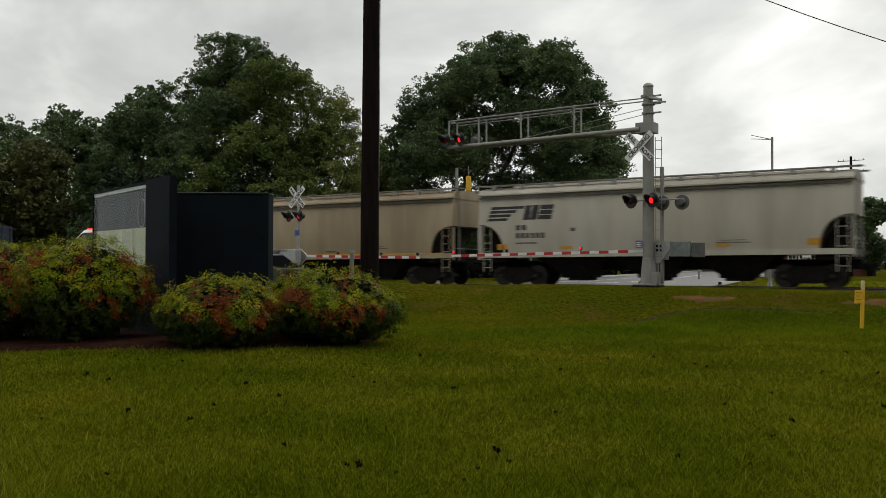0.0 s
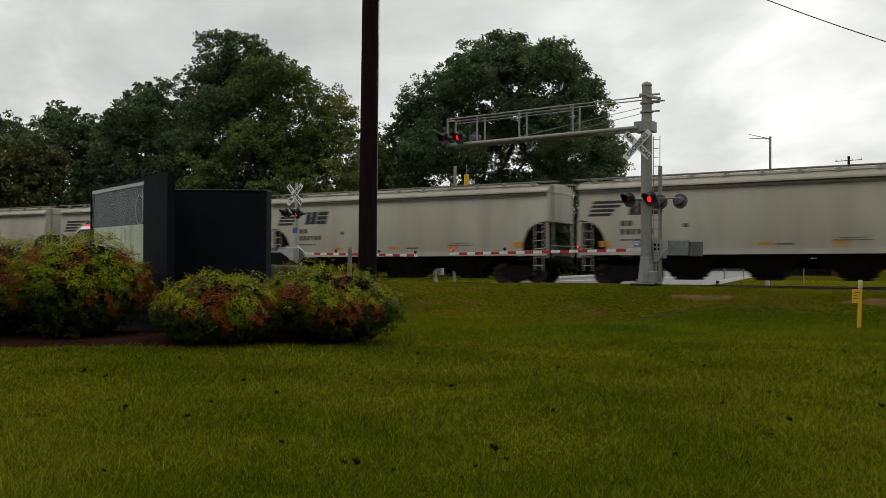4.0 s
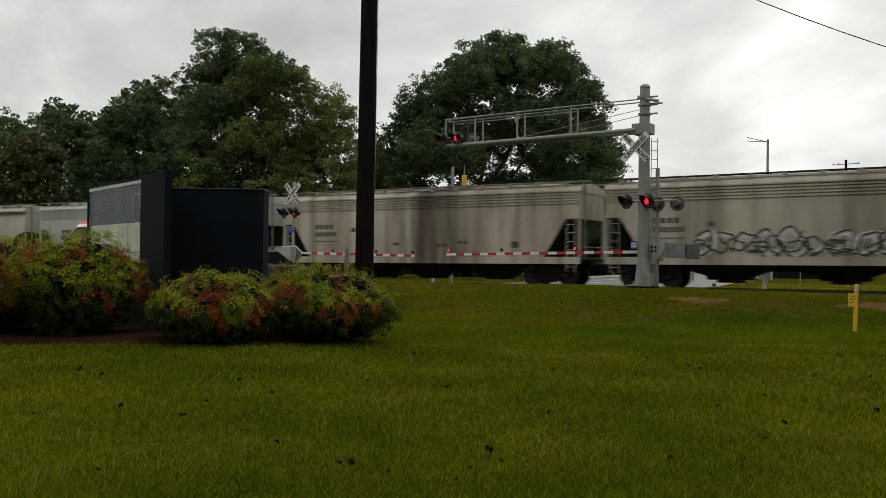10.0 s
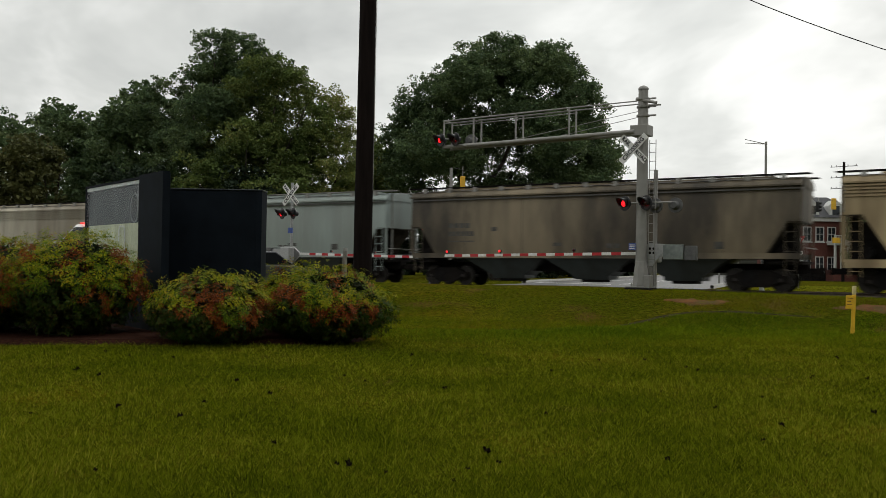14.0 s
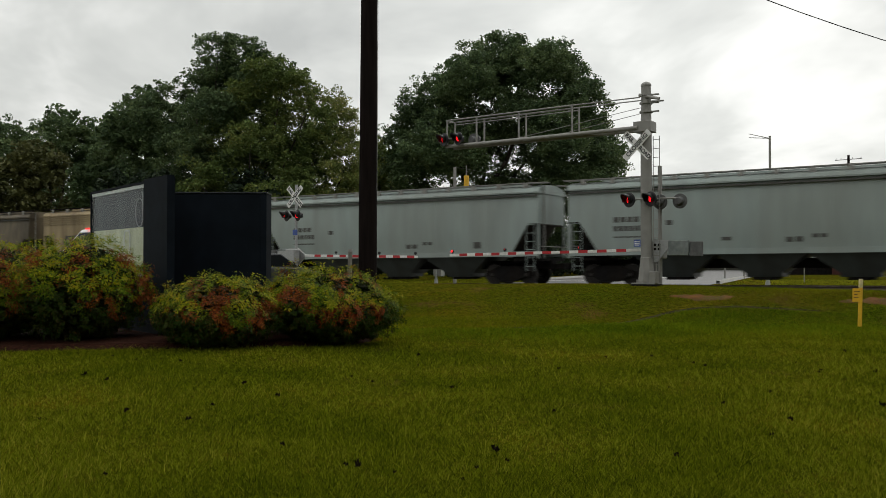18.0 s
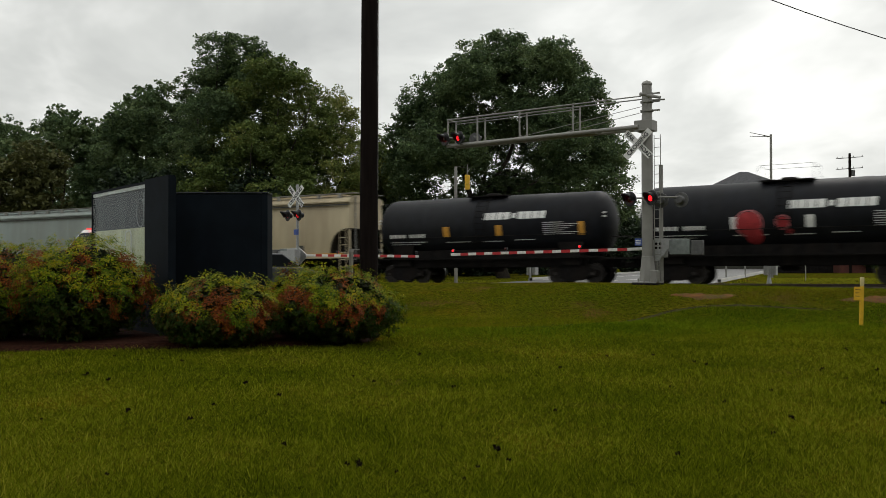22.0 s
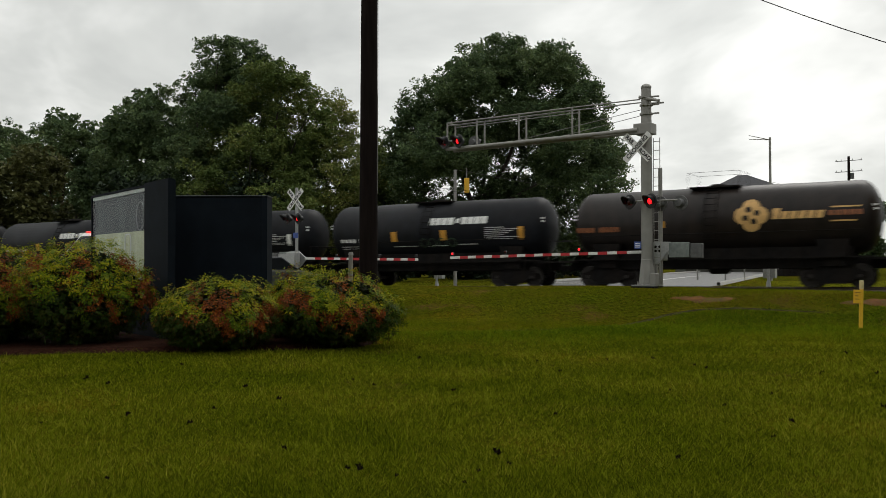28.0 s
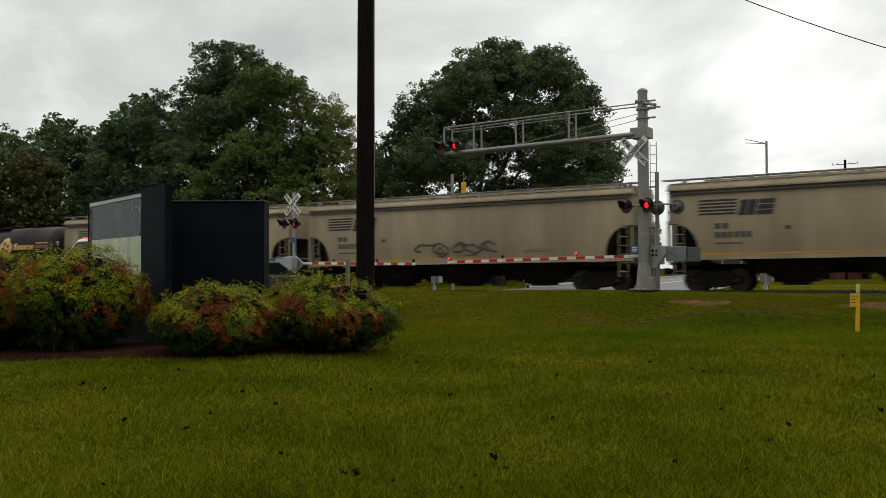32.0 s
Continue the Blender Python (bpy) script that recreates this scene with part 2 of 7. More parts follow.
def B(x0, x1, y0, y1, z0, z1, w=0.0, seg=1):
    bm = bmesh.new()
    box(bm, x0, x1, y0, y1, z0, z1)
    if w:
        bev(bm, w, seg)
    return bm


def tube(bm, a, b, r0, r1=None, n=10, cap=True):
    a, b = Vector(a), Vector(b)
    r1 = r0 if r1 is None else r1
    d = (b - a).normalized()
    s = d.orthogonal().normalized()
    q = d.cross(s)
    ra, rb = [], []
    for i in range(n):
        c, t = math.cos(2 * math.pi * i / n), math.sin(2 * math.pi * i / n)
        ra.append(bm.verts.new(a + (s * c + q * t) * r0))
        rb.append(bm.verts.new(b + (s * c + q * t) * r1))
    for i in range(n):
        j = (i + 1) % n
        bm.faces.new((ra[i], ra[j], rb[j], rb[i]))
    if cap:
        bm.faces.new(ra[::-1])
        bm.faces.new(rb)


def T(a, b, r0, r1=None, n=10):
    bm = bmesh.new()
    tube(bm, a, b, r0, r1, n)
    return bm


def prism(bm, pts, y0, y1):
    """Closes the outline pts (x, z) between the planes y0 and y1."""
    a = [bm.verts.new((x, y0, z)) for x, z in pts]
    b = [bm.verts.new((x, y1, z)) for x, z in pts]
    n = len(pts)
    bm.faces.new(a)
    bm.faces.new(b[::-1])
    for i in range(n):
        j = (i + 1) % n
        bm.faces.new((a[j], a[i], b[i], b[j]))
    bmesh.ops.recalc_face_normals(bm, faces=bm.faces[:])


def lathe(bm, prof, n=24, axis="z"):
    """Turns the profile (r, h) about an axis."""
    rings = []
    for r, h in prof:
        ring = []
        for i in range(n):
            c, s = math.cos(2 * math.pi * i / n) * r, math.sin(2 * math.pi * i / n) * r
            ring.append(bm.verts.new({"z": (c, s, h), "x": (h, c, s), "y": (c, h, s)}[axis]))
        rings.append(ring)
    for a, b in zip(rings, rings[1:]):
        for i in range(n):
            j = (i + 1) % n
            bm.faces.new((a[i], a[j], b[j], b[i]))
    bm.faces.new(rings[0][::-1])
    bm.faces.new(rings[-1])
    bmesh.ops.recalc_face_normals(bm, faces=bm.faces[:])


def quads(name, V, F, material):
    """A mesh from arrays of corners and four-cornered (or three-cornered) faces."""
    V, F = np.asarray(V, np.float32), np.asarray(F, np.int32)
    k = F.shape[1]
    me = bpy.data.meshes.new(name)
    me.vertices.add(len(V))
    me.vertices.foreach_set("co", V.ravel())
    me.loops.add(F.size)
    me.loops.foreach_set("vertex_index", F.ravel())
    me.polygons.add(len(F))
    me.polygons.foreach_set("loop_start", np.arange(0, F.size, k, dtype=np.int32))
    me.materials.append(material)
    me.update(calc_edges=True)
    me.validate()
    return new(name, me)


# ---- the lie of the land ----
PHI0, BEND, DC = 31.92, 0.0714, 38.22       # the track: heading, bend in degrees a metre, distance of its centre
S0, S1 = -85.0, 50.0                      # it bends between these two, and is straight beyond
RAIL_Z, GRADE = 0.775, 0.00855
SPEED = 11.862


def track(s, side=0.0):
    """Point (x, y, z of the rail head) and heading at s metres along the track, to the right; side: metres beyond the centre line."""
    c = min(max(s, S0), S1)
    a, k = radians(PHI0), radians(BEND)
    R = DC - 1.6
    x = math.sin(a) * R + (math.sin(a + k * c) - math.sin(a)) / k
    y = math.cos(a) * R + (math.cos(a + k * c) - math.cos(a)) / k
    h = a + k * c
    x += math.cos(h) * (s - c)
    y -= math.sin(h) * (s - c)
    o = 1.6 + side
    return x + math.sin(h) * o, y + math.cos(h) * o, RAIL_Z + GRADE * c, math.degrees(h)


def track_coords(x, y):
    """(s, v): metres along the track and metres this side of its centre, on arrays (straight-line guess mended twice)."""
    a = radians(PHI0)
    s = x * math.cos(a) - y * math.sin(a)
    for _ in range(3):
        c = np.clip(s, S0, S1)
        k = radians(BEND)
        h = a + k * c
        R = DC - 1.6
        px = math.sin(a) * R + (np.sin(h) - math.sin(a)) / k + np.cos(h) * (s - c) + np.sin(h) * 1.6
        py = math.cos(a) * R + (np.cos(h) - math.cos(a)) / k - np.sin(h) * (s - c) + np.cos(h) * 1.6
        s = s + (x - px) * np.cos(h) - (y - py) * np.sin(h)
    v = -((x - px) * np.sin(h) + (y - py) * np.cos(h))
    return s, v


def smooth01(x):
    x = np.clip(x, 0, 1)
    return x * x * (3 - 2 * x)


ROAD_MID, ROAD_HALF = -15.6, 5.0      # the crossing's middle along the track, and half its width


def road_line(v):
    """Middle along the track and half width of the road, v metres this side of the track."""
    v = np.asarray(v, float)
    q = smooth01((v - 3.6) / 9.0)
    return ROAD_MID - 12.0 * q + 0.142 * np.minimum(v, 0.0), ROAD_HALF - 1.0 * q


def ground_z(x, y):
    """Height of the ground, on arrays."""
    x, y = np.asarray(x, float), np.asarray(y, float)
    s, v = track_coords(x, y)
    railz = RAIL_Z + GRADE * np.clip(s, S0, S1)
    crest = 0.87 - 0.019 * np.clip(s + 9.73, 0, 32)
    # lawn at 0, a bank up to the crest, then down to the ballast
    foot = 18.1 - 0.29 * np.clip(s + 20.26, 0, 19)
    rise = smooth01((foot - v) / (foot - 9.5))
    z = crest * rise
    fall = smooth01((8.0 - v) / 4.4)
    z = z * (1 - fall) + (railz - 0.5) * fall
    z = z + 0.05 * np.sin(x * 0.55 + 1.0) * np.sin(y * 0.31) * smooth01((y - 6.5) / 10) * (1 - fall)
    # the road on its low causeway; on this side it swings away behind the sign
    c, half = road_line(v)
    onroad = 1 - smooth01((np.abs(s - c) - half - 0.2) / 0.9)
    roadz = (railz - 0.01) * (1 - smooth01((v - 4.5) / 19.6)) + 0.50 * smooth01((v - 4.5) / 19.6)
    z = z * (1 - onroad) + (roadz - 0.07) * onroad
    # far side: nearly level, a little below the track
    far = smooth01((-v - 3.0) / 4)
    zf = (railz - 0.35) * (1 - onroad) + (railz - 0.08) * onroad
    z = z * (1 - far) + zf * far
    return z


# ---- ground, road, track ----
def lawn_material():
    m = bpy.data.materials.new("grass_ground")
    m.use_nodes = True
    N, L = m.node_tree.nodes, m.node_tree.links
    b = N["Principled BSDF"]
    b.inputs["Roughness"].default_value = 1.0
    b.inputs["Specular IOR Level"].default_value = 0.0
    tc = N.new("ShaderNodeTexCoord")

    def noise_ramp(scale, stops, detail=5):
        n = N.new("ShaderNodeTexNoise")
        n.inputs["Scale"].default_value = scale
        n.inputs["Detail"].default_value = detail
        L.new(tc.outputs["Object"], n.inputs["Vector"])
        r = N.new("ShaderNodeValToRGB")
        e = r.color_ramp.elements
        e[0].position, e[0].color = stops[0][0], (*stops[0][1], 1)
        e[1].position, e[1].color = stops[-1][0], (*stops[-1][1], 1)
        for p, c in stops[1:-1]:
            e.new(p).color = (*c, 1)
        L.new(n.outputs["Fac"], r.inputs[0])
        return r.outputs[0]

    fine = noise_ramp(9.0, [(0.3, (0.018, 0.019, 0.002)), (0.5, (0.056, 0.056, 0.004)), (0.72, (0.120, 0.094, 0.009))], 8)
    broad = noise_ramp(0.35, [(0.35, (0.75, 1.0, 0.8)), (0.55, (1.0, 1.0, 1.0)), (0.7, (1.35, 1.02, 0.9))])
    mul = N.new("ShaderNodeMix")
    mul.data_type, mul.blend_type = "RGBA", "MULTIPLY"
    mul.inputs[0].default_value = 1.0
    L.new(fine, mul.inputs[6])
    L.new(broad, mul.inputs[7])
    # bare red clay where the grass is thin
    n = N.new("ShaderNodeTexNoise")
    n.inputs["Scale"].default_value = 0.55
    n.inputs["Detail"].default_value = 7
    L.new(tc.outputs["Object"], n.inputs["Vector"])
    mr = N.new("ShaderNodeMapRange")
    mr.inputs["From Min"].default_value, mr.inputs["From Max"].default_value = 0.60, 0.70
    mr.inputs["To Max"].default_value = 0.4
    L.new(n.outputs["Fac"], mr.inputs["Value"])
    mx = N.new("ShaderNodeMix")
    mx.data_type = "RGBA"
    L.new(mr.outputs[0], mx.inputs[0])
    L.new(mul.outputs[2], mx.inputs[6])
    mx.inputs[7].default_value = (0.12, 0.055, 0.025, 1)
    L.new(mx.outputs[2], b.inputs["Base Color"])
    nb = N.new("ShaderNodeTexNoise")
    nb.inputs["Scale"].default_value = 30
    nb.inputs["Detail"].default_value = 6
    L.new(tc.outputs["Object"], nb.inputs["Vector"])
    bp = N.new("ShaderNodeBump")
    bp.inputs["Strength"].default_value = 0.8
    bp.inputs["Distance"].default_value = 0.05
    L.new(nb.outputs["Fac"], bp.inputs["Height"])
    L.new(bp.outputs[0], b.inputs["Normal"])
    return m


M_LAWN = lawn_material()


def build_ground():
    # one sheet: fine in the middle, wide cells out to the horizon
    def axis(lo, hi, step, far):
        inner = np.arange(lo, hi + 0.01, step)
        out = [far, far * 0.6, far * 0.35, far * 0.2, far * 0.12, far * 0.075, far * 0.055]
        return np.concatenate([[lo - o for o in out], inner, [hi + o for o in out[::-1]]])
    xs, ys = axis(-50, 62, 0.5, 2500), axis(-6, 110, 0.5, 2500)
    X, Y = np.meshgrid(xs, ys)
    Z = ground_z(X, Y)
    V = np.stack([X, Y, Z], -1).reshape(-1, 3)
    nx, ny = len(xs), len(ys)
    i = np.arange(nx * ny).reshape(ny, nx)
    F = np.stack([i[:-1, :-1], i[:-1, 1:], i[1:, 1:], i[1:, :-1]], -1).reshape(-1, 4)
    ob = quads("ground", V, F, M_LAWN)
    ob.data.polygons.foreach_set("use_smooth", [True] * len(ob.data.polygons))
    tagged(ob, "wet green lawn with thin reddish patches and a low bank", "ground", kind="structure")


build_ground()


def ribbon(name, s0, s1, step, prof, material, kind="structure", label="", category=""):
    """Sweeps the profile (side, height above the rail head) along the track."""
    ss = np.arange(s0, s1 + 0.01, step)
    V, F = [], []
    k = len(prof)
    for s in ss:
        for side, h in prof:
            x, y, z, _ = track(s, side)
            V.append((x, y, z + h))
    for a in range(len(ss) - 1):
        for b in range(k - 1):
            F.append((a * k + b, (a + 1) * k + b, (a + 1) * k + b + 1, a * k + b + 1))
    ob = quads(name, V, F, material)
    return tagged(ob, label, category, kind=kind)


ribbon("ballast", -440, 450, 2.0, [(-3.3, -0.62), (-1.9, -0.20), (1.9, -0.20), (3.3, -0.62)], M_BALLAST,
       label="grey crushed stone ballast under the track", category="ballast")
for side in (-0.7525, 0.7525):
    w = 0.036
    ribbon("rail", -440, 450, 2.0, [(side - 0.07, -0.17), (side - 0.07, -0.155), (side - 0.012, -0.13), (side - 0.012, -0.04),
                                    (side - w, -0.03), (side - w, 0.0), (side + w, 0.0), (side + w, -0.03),
                                    (side + 0.012, -0.04), (side + 0.012, -0.13), (side + 0.07, -0.155), (side + 0.07, -0.17)],
           M_RAIL, label="worn steel running rail", category="rail")

_bm = bmesh.new()
for s in np.arange(-66, 64, 0.55):
    if abs(s - ROAD_MID) < ROAD_HALF + 0.4:
        continue
    x, y, z, h = track(s)
    box(_bm, -0.115, 0.115, -1.28, 1.28, -0.33, -0.165, pose(x, y, z, 0, 0, -h))
tagged(part("track_ties", _bm, M_TIE), "weathered timber railway ties in the ballast", "railway ties", kind="stuff")


def build_road():
    # the road at right angles to the track: a cambered sheet with kerbs
    xm, ym, zm, hm = track(ROAD_MID)
    nx_, ny_ = math.sin(radians(hm)), math.cos(radians(hm))
    ux, uy = ny_, -nx_
    vs = np.concatenate([np.arange(-32, -3, 0.5), np.arange(-3, 3.1, 0.5), np.arange(4, 150, 2)])
    cs = np.linspace(-ROAD_HALF, ROAD_HALF, 13)
    V, F = [], []
    for v in vs:
        mid, half = road_line(-v)
        for c0 in cs:
            c = c0 / ROAD_HALF * float(half) + float(mid) - ROAD_MID
            x, y = xm + ux * c + nx_ * v, ym + uy * c + ny_ * v
            rz = zm + 0.004
            if v < -4.5:
                q = float(smooth01((-v - 4.5) / 19.6))
                rz = (zm - 0.01) * (1 - q) + 0.50 * q
            V.append((x, y, rz - 0.03 * (c0 / ROAD_HALF) ** 2 - (0.02 if v > 3 else 0)))
    k = len(cs)
    for a in range(len(vs) - 1):
        for b in range(k - 1):
            F.append((a * k + b, a * k + b + 1, (a + 1) * k + b + 1, (a + 1) * k + b))
    tagged(quads("road", V, F, M_ASPHALT), "wet grey asphalt road over the railway crossing", "road", kind="structure")
    for sgn in (-1, 1):
        V, F = [], []
        vv = [v for v in vs if v > 4]
        for v in vv:
            drift = float(road_line(-v)[0]) - ROAD_MID
            for c, h in ((ROAD_HALF, -0.03), (ROAD_HALF, 0.12), (ROAD_HALF + 0.16, 0.12), (ROAD_HALF + 0.18, -0.2)):
                c = c * sgn + drift
                x, y = xm + ux * c + nx_ * v, ym + uy * c + ny_ * v
                V.append((x, y, zm + h))
        for a in range(len(vv) - 1):
            for b in range(3):
                F.append((a * 4 + b, a * 4 + b + 1, (a + 1) * 4 + b + 1, (a + 1) * 4 + b))
        tagged(quads("kerb", V, F, M_CONC), "pale concrete kerb beside the road", "kerb", kind="structure")
    # white stop line and lane lines beyond the track
    for v0, v1, c0, c1 in ((6.5, 7.1, -4.7, -0.3), (8, 40, -0.12, 0.0), (8, 40, 0.12, 0.24), (8, 34, -2.6, -2.48)):
        bm = bmesh.new()
        p = [bm.verts.new((xm + ux * (c - 0.142 * v) + nx_ * v, ym + uy * (c - 0.142 * v) + ny_ * v, zm + 0.0)) for v, c in ((v0, c0), (v0, c1), (v1, c1), (v1, c0))]
        bm.faces.new(p)
        ob = part("road_marking", bm, M_WHITE)
        tagged(ob, "worn white painted line on the road", "road marking", kind="structure")


build_road()


# ---- foliage ----
def leaf_cloud(name, centres, size, material, parent=None, seed=1, flat=0.6, aspect=1.7):
    """Leaves as folded quads round the given centres (an array of x, y, z)."""
    r = np.random.RandomState(seed)
    n = len(centres)
    d = r.normal(size=(n, 3))
    d[:, 2] *= flat
    d /= np.linalg.norm(d, axis=1)[:, None]
    up = r.normal(size=(n, 3)) * 0.7 + np.array([0, 0, 1.0])
    w = np.cross(d, up)
    w /= np.linalg.norm(w, axis=1)[:, None] + 1e-6
    nrm = np.cross(w, d)
    sz = size * r.uniform(0.6, 1.35, (n, 1))
    a = centres - d * sz * 0.5 * aspect
    b = centres + w * sz * 0.42 + nrm * sz * 0.10
    c = centres + d * sz * 0.5 * aspect - nrm * sz * 0.15
    e = centres - w * sz * 0.42 + nrm * sz * 0.10
    V = np.stack([a, b, c, e], 1).reshape(-1, 3)
    F = np.arange(4 * n).reshape(n, 4)
    ob = quads(name, V, F, material)
    if parent is not None:
        ob.parent = parent
    return ob


def crown_points(blobs, n, clump, per, seed):
    """Leaf places: clumps on and in a set of lobes (x, y, z, rx, ry, rz)."""
    r = np.random.RandomState(seed)
    w = np.array([b[3] * b[5] for b in blobs])
    w = w / w.sum()
    k = n // per
    ids = r.choice(len(blobs), k, p=w)
    Bq = np.array(blobs)[ids]
    d = r.normal(size=(k, 3))
    d /= np.linalg.norm(d, axis=1)[:, None]
    # each lobe carries a dozen tufts; the sprays sit on the tufts' upper shells, leaving dark hollows between
    tufts = r.normal(size=(len(blobs), 13, 3))
    tufts /= np.linalg.norm(tufts, axis=2)[:, :, None]
    T_ = tufts[ids, r.randint(0, 13, k)]
    d[:, 2] = d[:, 2] * 0.8 + 0.12
    q = 0.40 * r.uniform(0.35, 1.0, k) ** 0.3
    C = Bq[:, :3] + (T_ * 0.70 + d * q[:, None]) * Bq[:, 3:] * (1 + r.normal(size=(k, 1)) * 0.04)
    g = r.normal(size=(k * per, 3))
    g *= (r.uniform(0.1, 1.0, k * per) ** 0.4 / np.linalg.norm(g, axis=1))[:, None]
    P = np.repeat(C, per, 0) + g * clump * 1.5 * np.array([1, 1, 0.75]) * np.repeat(r.uniform(0.6, 1.25, k), per)[:, None]
    return P


TREE_GREEN = leaf_mat("oak_foliage", [(0.040, 0.068, 0.034), (0.072, 0.112, 0.050), (0.115, 0.162, 0.066), (0.17, 0.21, 0.088)], 0.3)
TREE_MID = leaf_mat("mixed_foliage", [(0.046, 0.076, 0.022), (0.085, 0.125, 0.034), (0.135, 0.175, 0.046), (0.21, 0.215, 0.06)], 0.28)
TREE_YELLOW = leaf_mat("yellow_green_foliage", [(0.07, 0.10, 0.024), (0.125, 0.16, 0.040), (0.20, 0.22, 0.06), (0.31, 0.29, 0.08)], 0.3)
# foliage for low trees and thicket: shade under the crowns put into its colour
TREE_SHADED = leaf_mat("shaded_low_foliage", [(0.014, 0.024, 0.014), (0.026, 0.042, 0.022), (0.045, 0.062, 0.030)], 0.15)
TREE_OLIVE = leaf_mat("olive_foliage", [(0.050, 0.058, 0.022), (0.088, 0.094, 0.032), (0.125, 0.122, 0.040)], 0.2)


def tree(x, y, trunk_h, trunk_r, lobes, n, leaf, material, label, seed, clump=0.55):
    """A tapered trunk with limbs into each lobe, and a crown of leaf clumps. Lobes are relative to the foot."""
    z = float(ground_z(x, y)) - 0.1
    t = empty("tree", pose(x, y, z), label, "tree", "trees beyond the railway")
    top = (lobes[0][0] * 0.3, lobes[0][1] * 0.3, trunk_h)
    bm = bmesh.new()
    tube(bm, (0, 0, -0.3), (top[0] * 0.4, 0, trunk_h * 0.5), trunk_r * 1.25, trunk_r * 0.85, 12)
    tube(bm, (top[0] * 0.4, 0, trunk_h * 0.5), top, trunk_r * 0.85, trunk_r * 0.6, 12)
    part("trunk", bm, M_BARK, t, smooth=True)
    for b in lobes[::max(1, len(lobes) // 9)][:9]:
        mid = (0.5 * top[0] + 0.5 * b[0], 0.5 * top[1] + 0.5 * b[1], trunk_h + 0.35 * (b[2] - trunk_h))
        bm = bmesh.new()
        tube(bm, top, mid, trunk_r * 0.45, trunk_r * 0.3, 8)
        tube(bm, mid, b[:3], trunk_r * 0.3, trunk_r * 0.08, 8)
        part("limb", bm, M_BARK, t, smooth=True)
    P = crown_points(lobes, n, clump, 36, seed)
    c = leaf_cloud("crown", P, leaf, material, t, seed + 5, 0.6, 1.25)
    tagged(c, kind="stuff")
    return t


def lobes_from(cx, cz, rx, rz, depth, n, seed, lo=-0.9):
    """Lobes spread over an oval crown."""
    r = random.Random(seed)
    out = []
    for i in range(n):
        a = r.uniform(0, 2 * math.pi)
        q = math.sqrt(r.uniform(0.0, 1.0))
        zz = r.uniform(lo, 0.95)
        lim = math.sqrt(max(0.05, 1 - zz * zz * 0.95))
        s = r.uniform(0.28, 0.42)
        out.append((cx + math.cos(a) * q * rx * lim * 0.80, math.sin(a) * q * depth * lim * 0.8, cz + zz * rz * 0.80,
                    rx * s, depth * s, rz * s * 0.85))
    return out


def rim_lobes(rim, centre, size, seed):
    """Lobes set round a crown's rim (x, z above the foot), and others filling it towards its centre."""
    r = random.Random(seed)
    out = []
    rim = [p for a, b in zip(rim, rim[1:] + rim[:1]) for p in (a, (0.5 * (a[0] + b[0]), 0.5 * (a[1] + b[1])))]
    for x, z in rim:
        s = size * r.uniform(0.85, 1.15)
        dx, dz = x - centre[0], z - centre[1]
        l = math.hypot(dx, dz) or 1
        out.append((x - dx / l * s * 0.85, r.uniform(-2.5, 2.5), z - dz / l * s * 0.85, s, s * 1.2, s * 0.9))
        for q in (0.66, 0.36):
            if r.random() < 0.40:
                continue
            s2 = size * r.uniform(1.0, 1.35)
            out.append((centre[0] + dx * q + r.uniform(-1, 1), r.uniform(-6.5, 2), centre[1] + dz * q + r.uniform(-1, 1), s2, s2 * 1.2, s2 * 0.85))
    return out


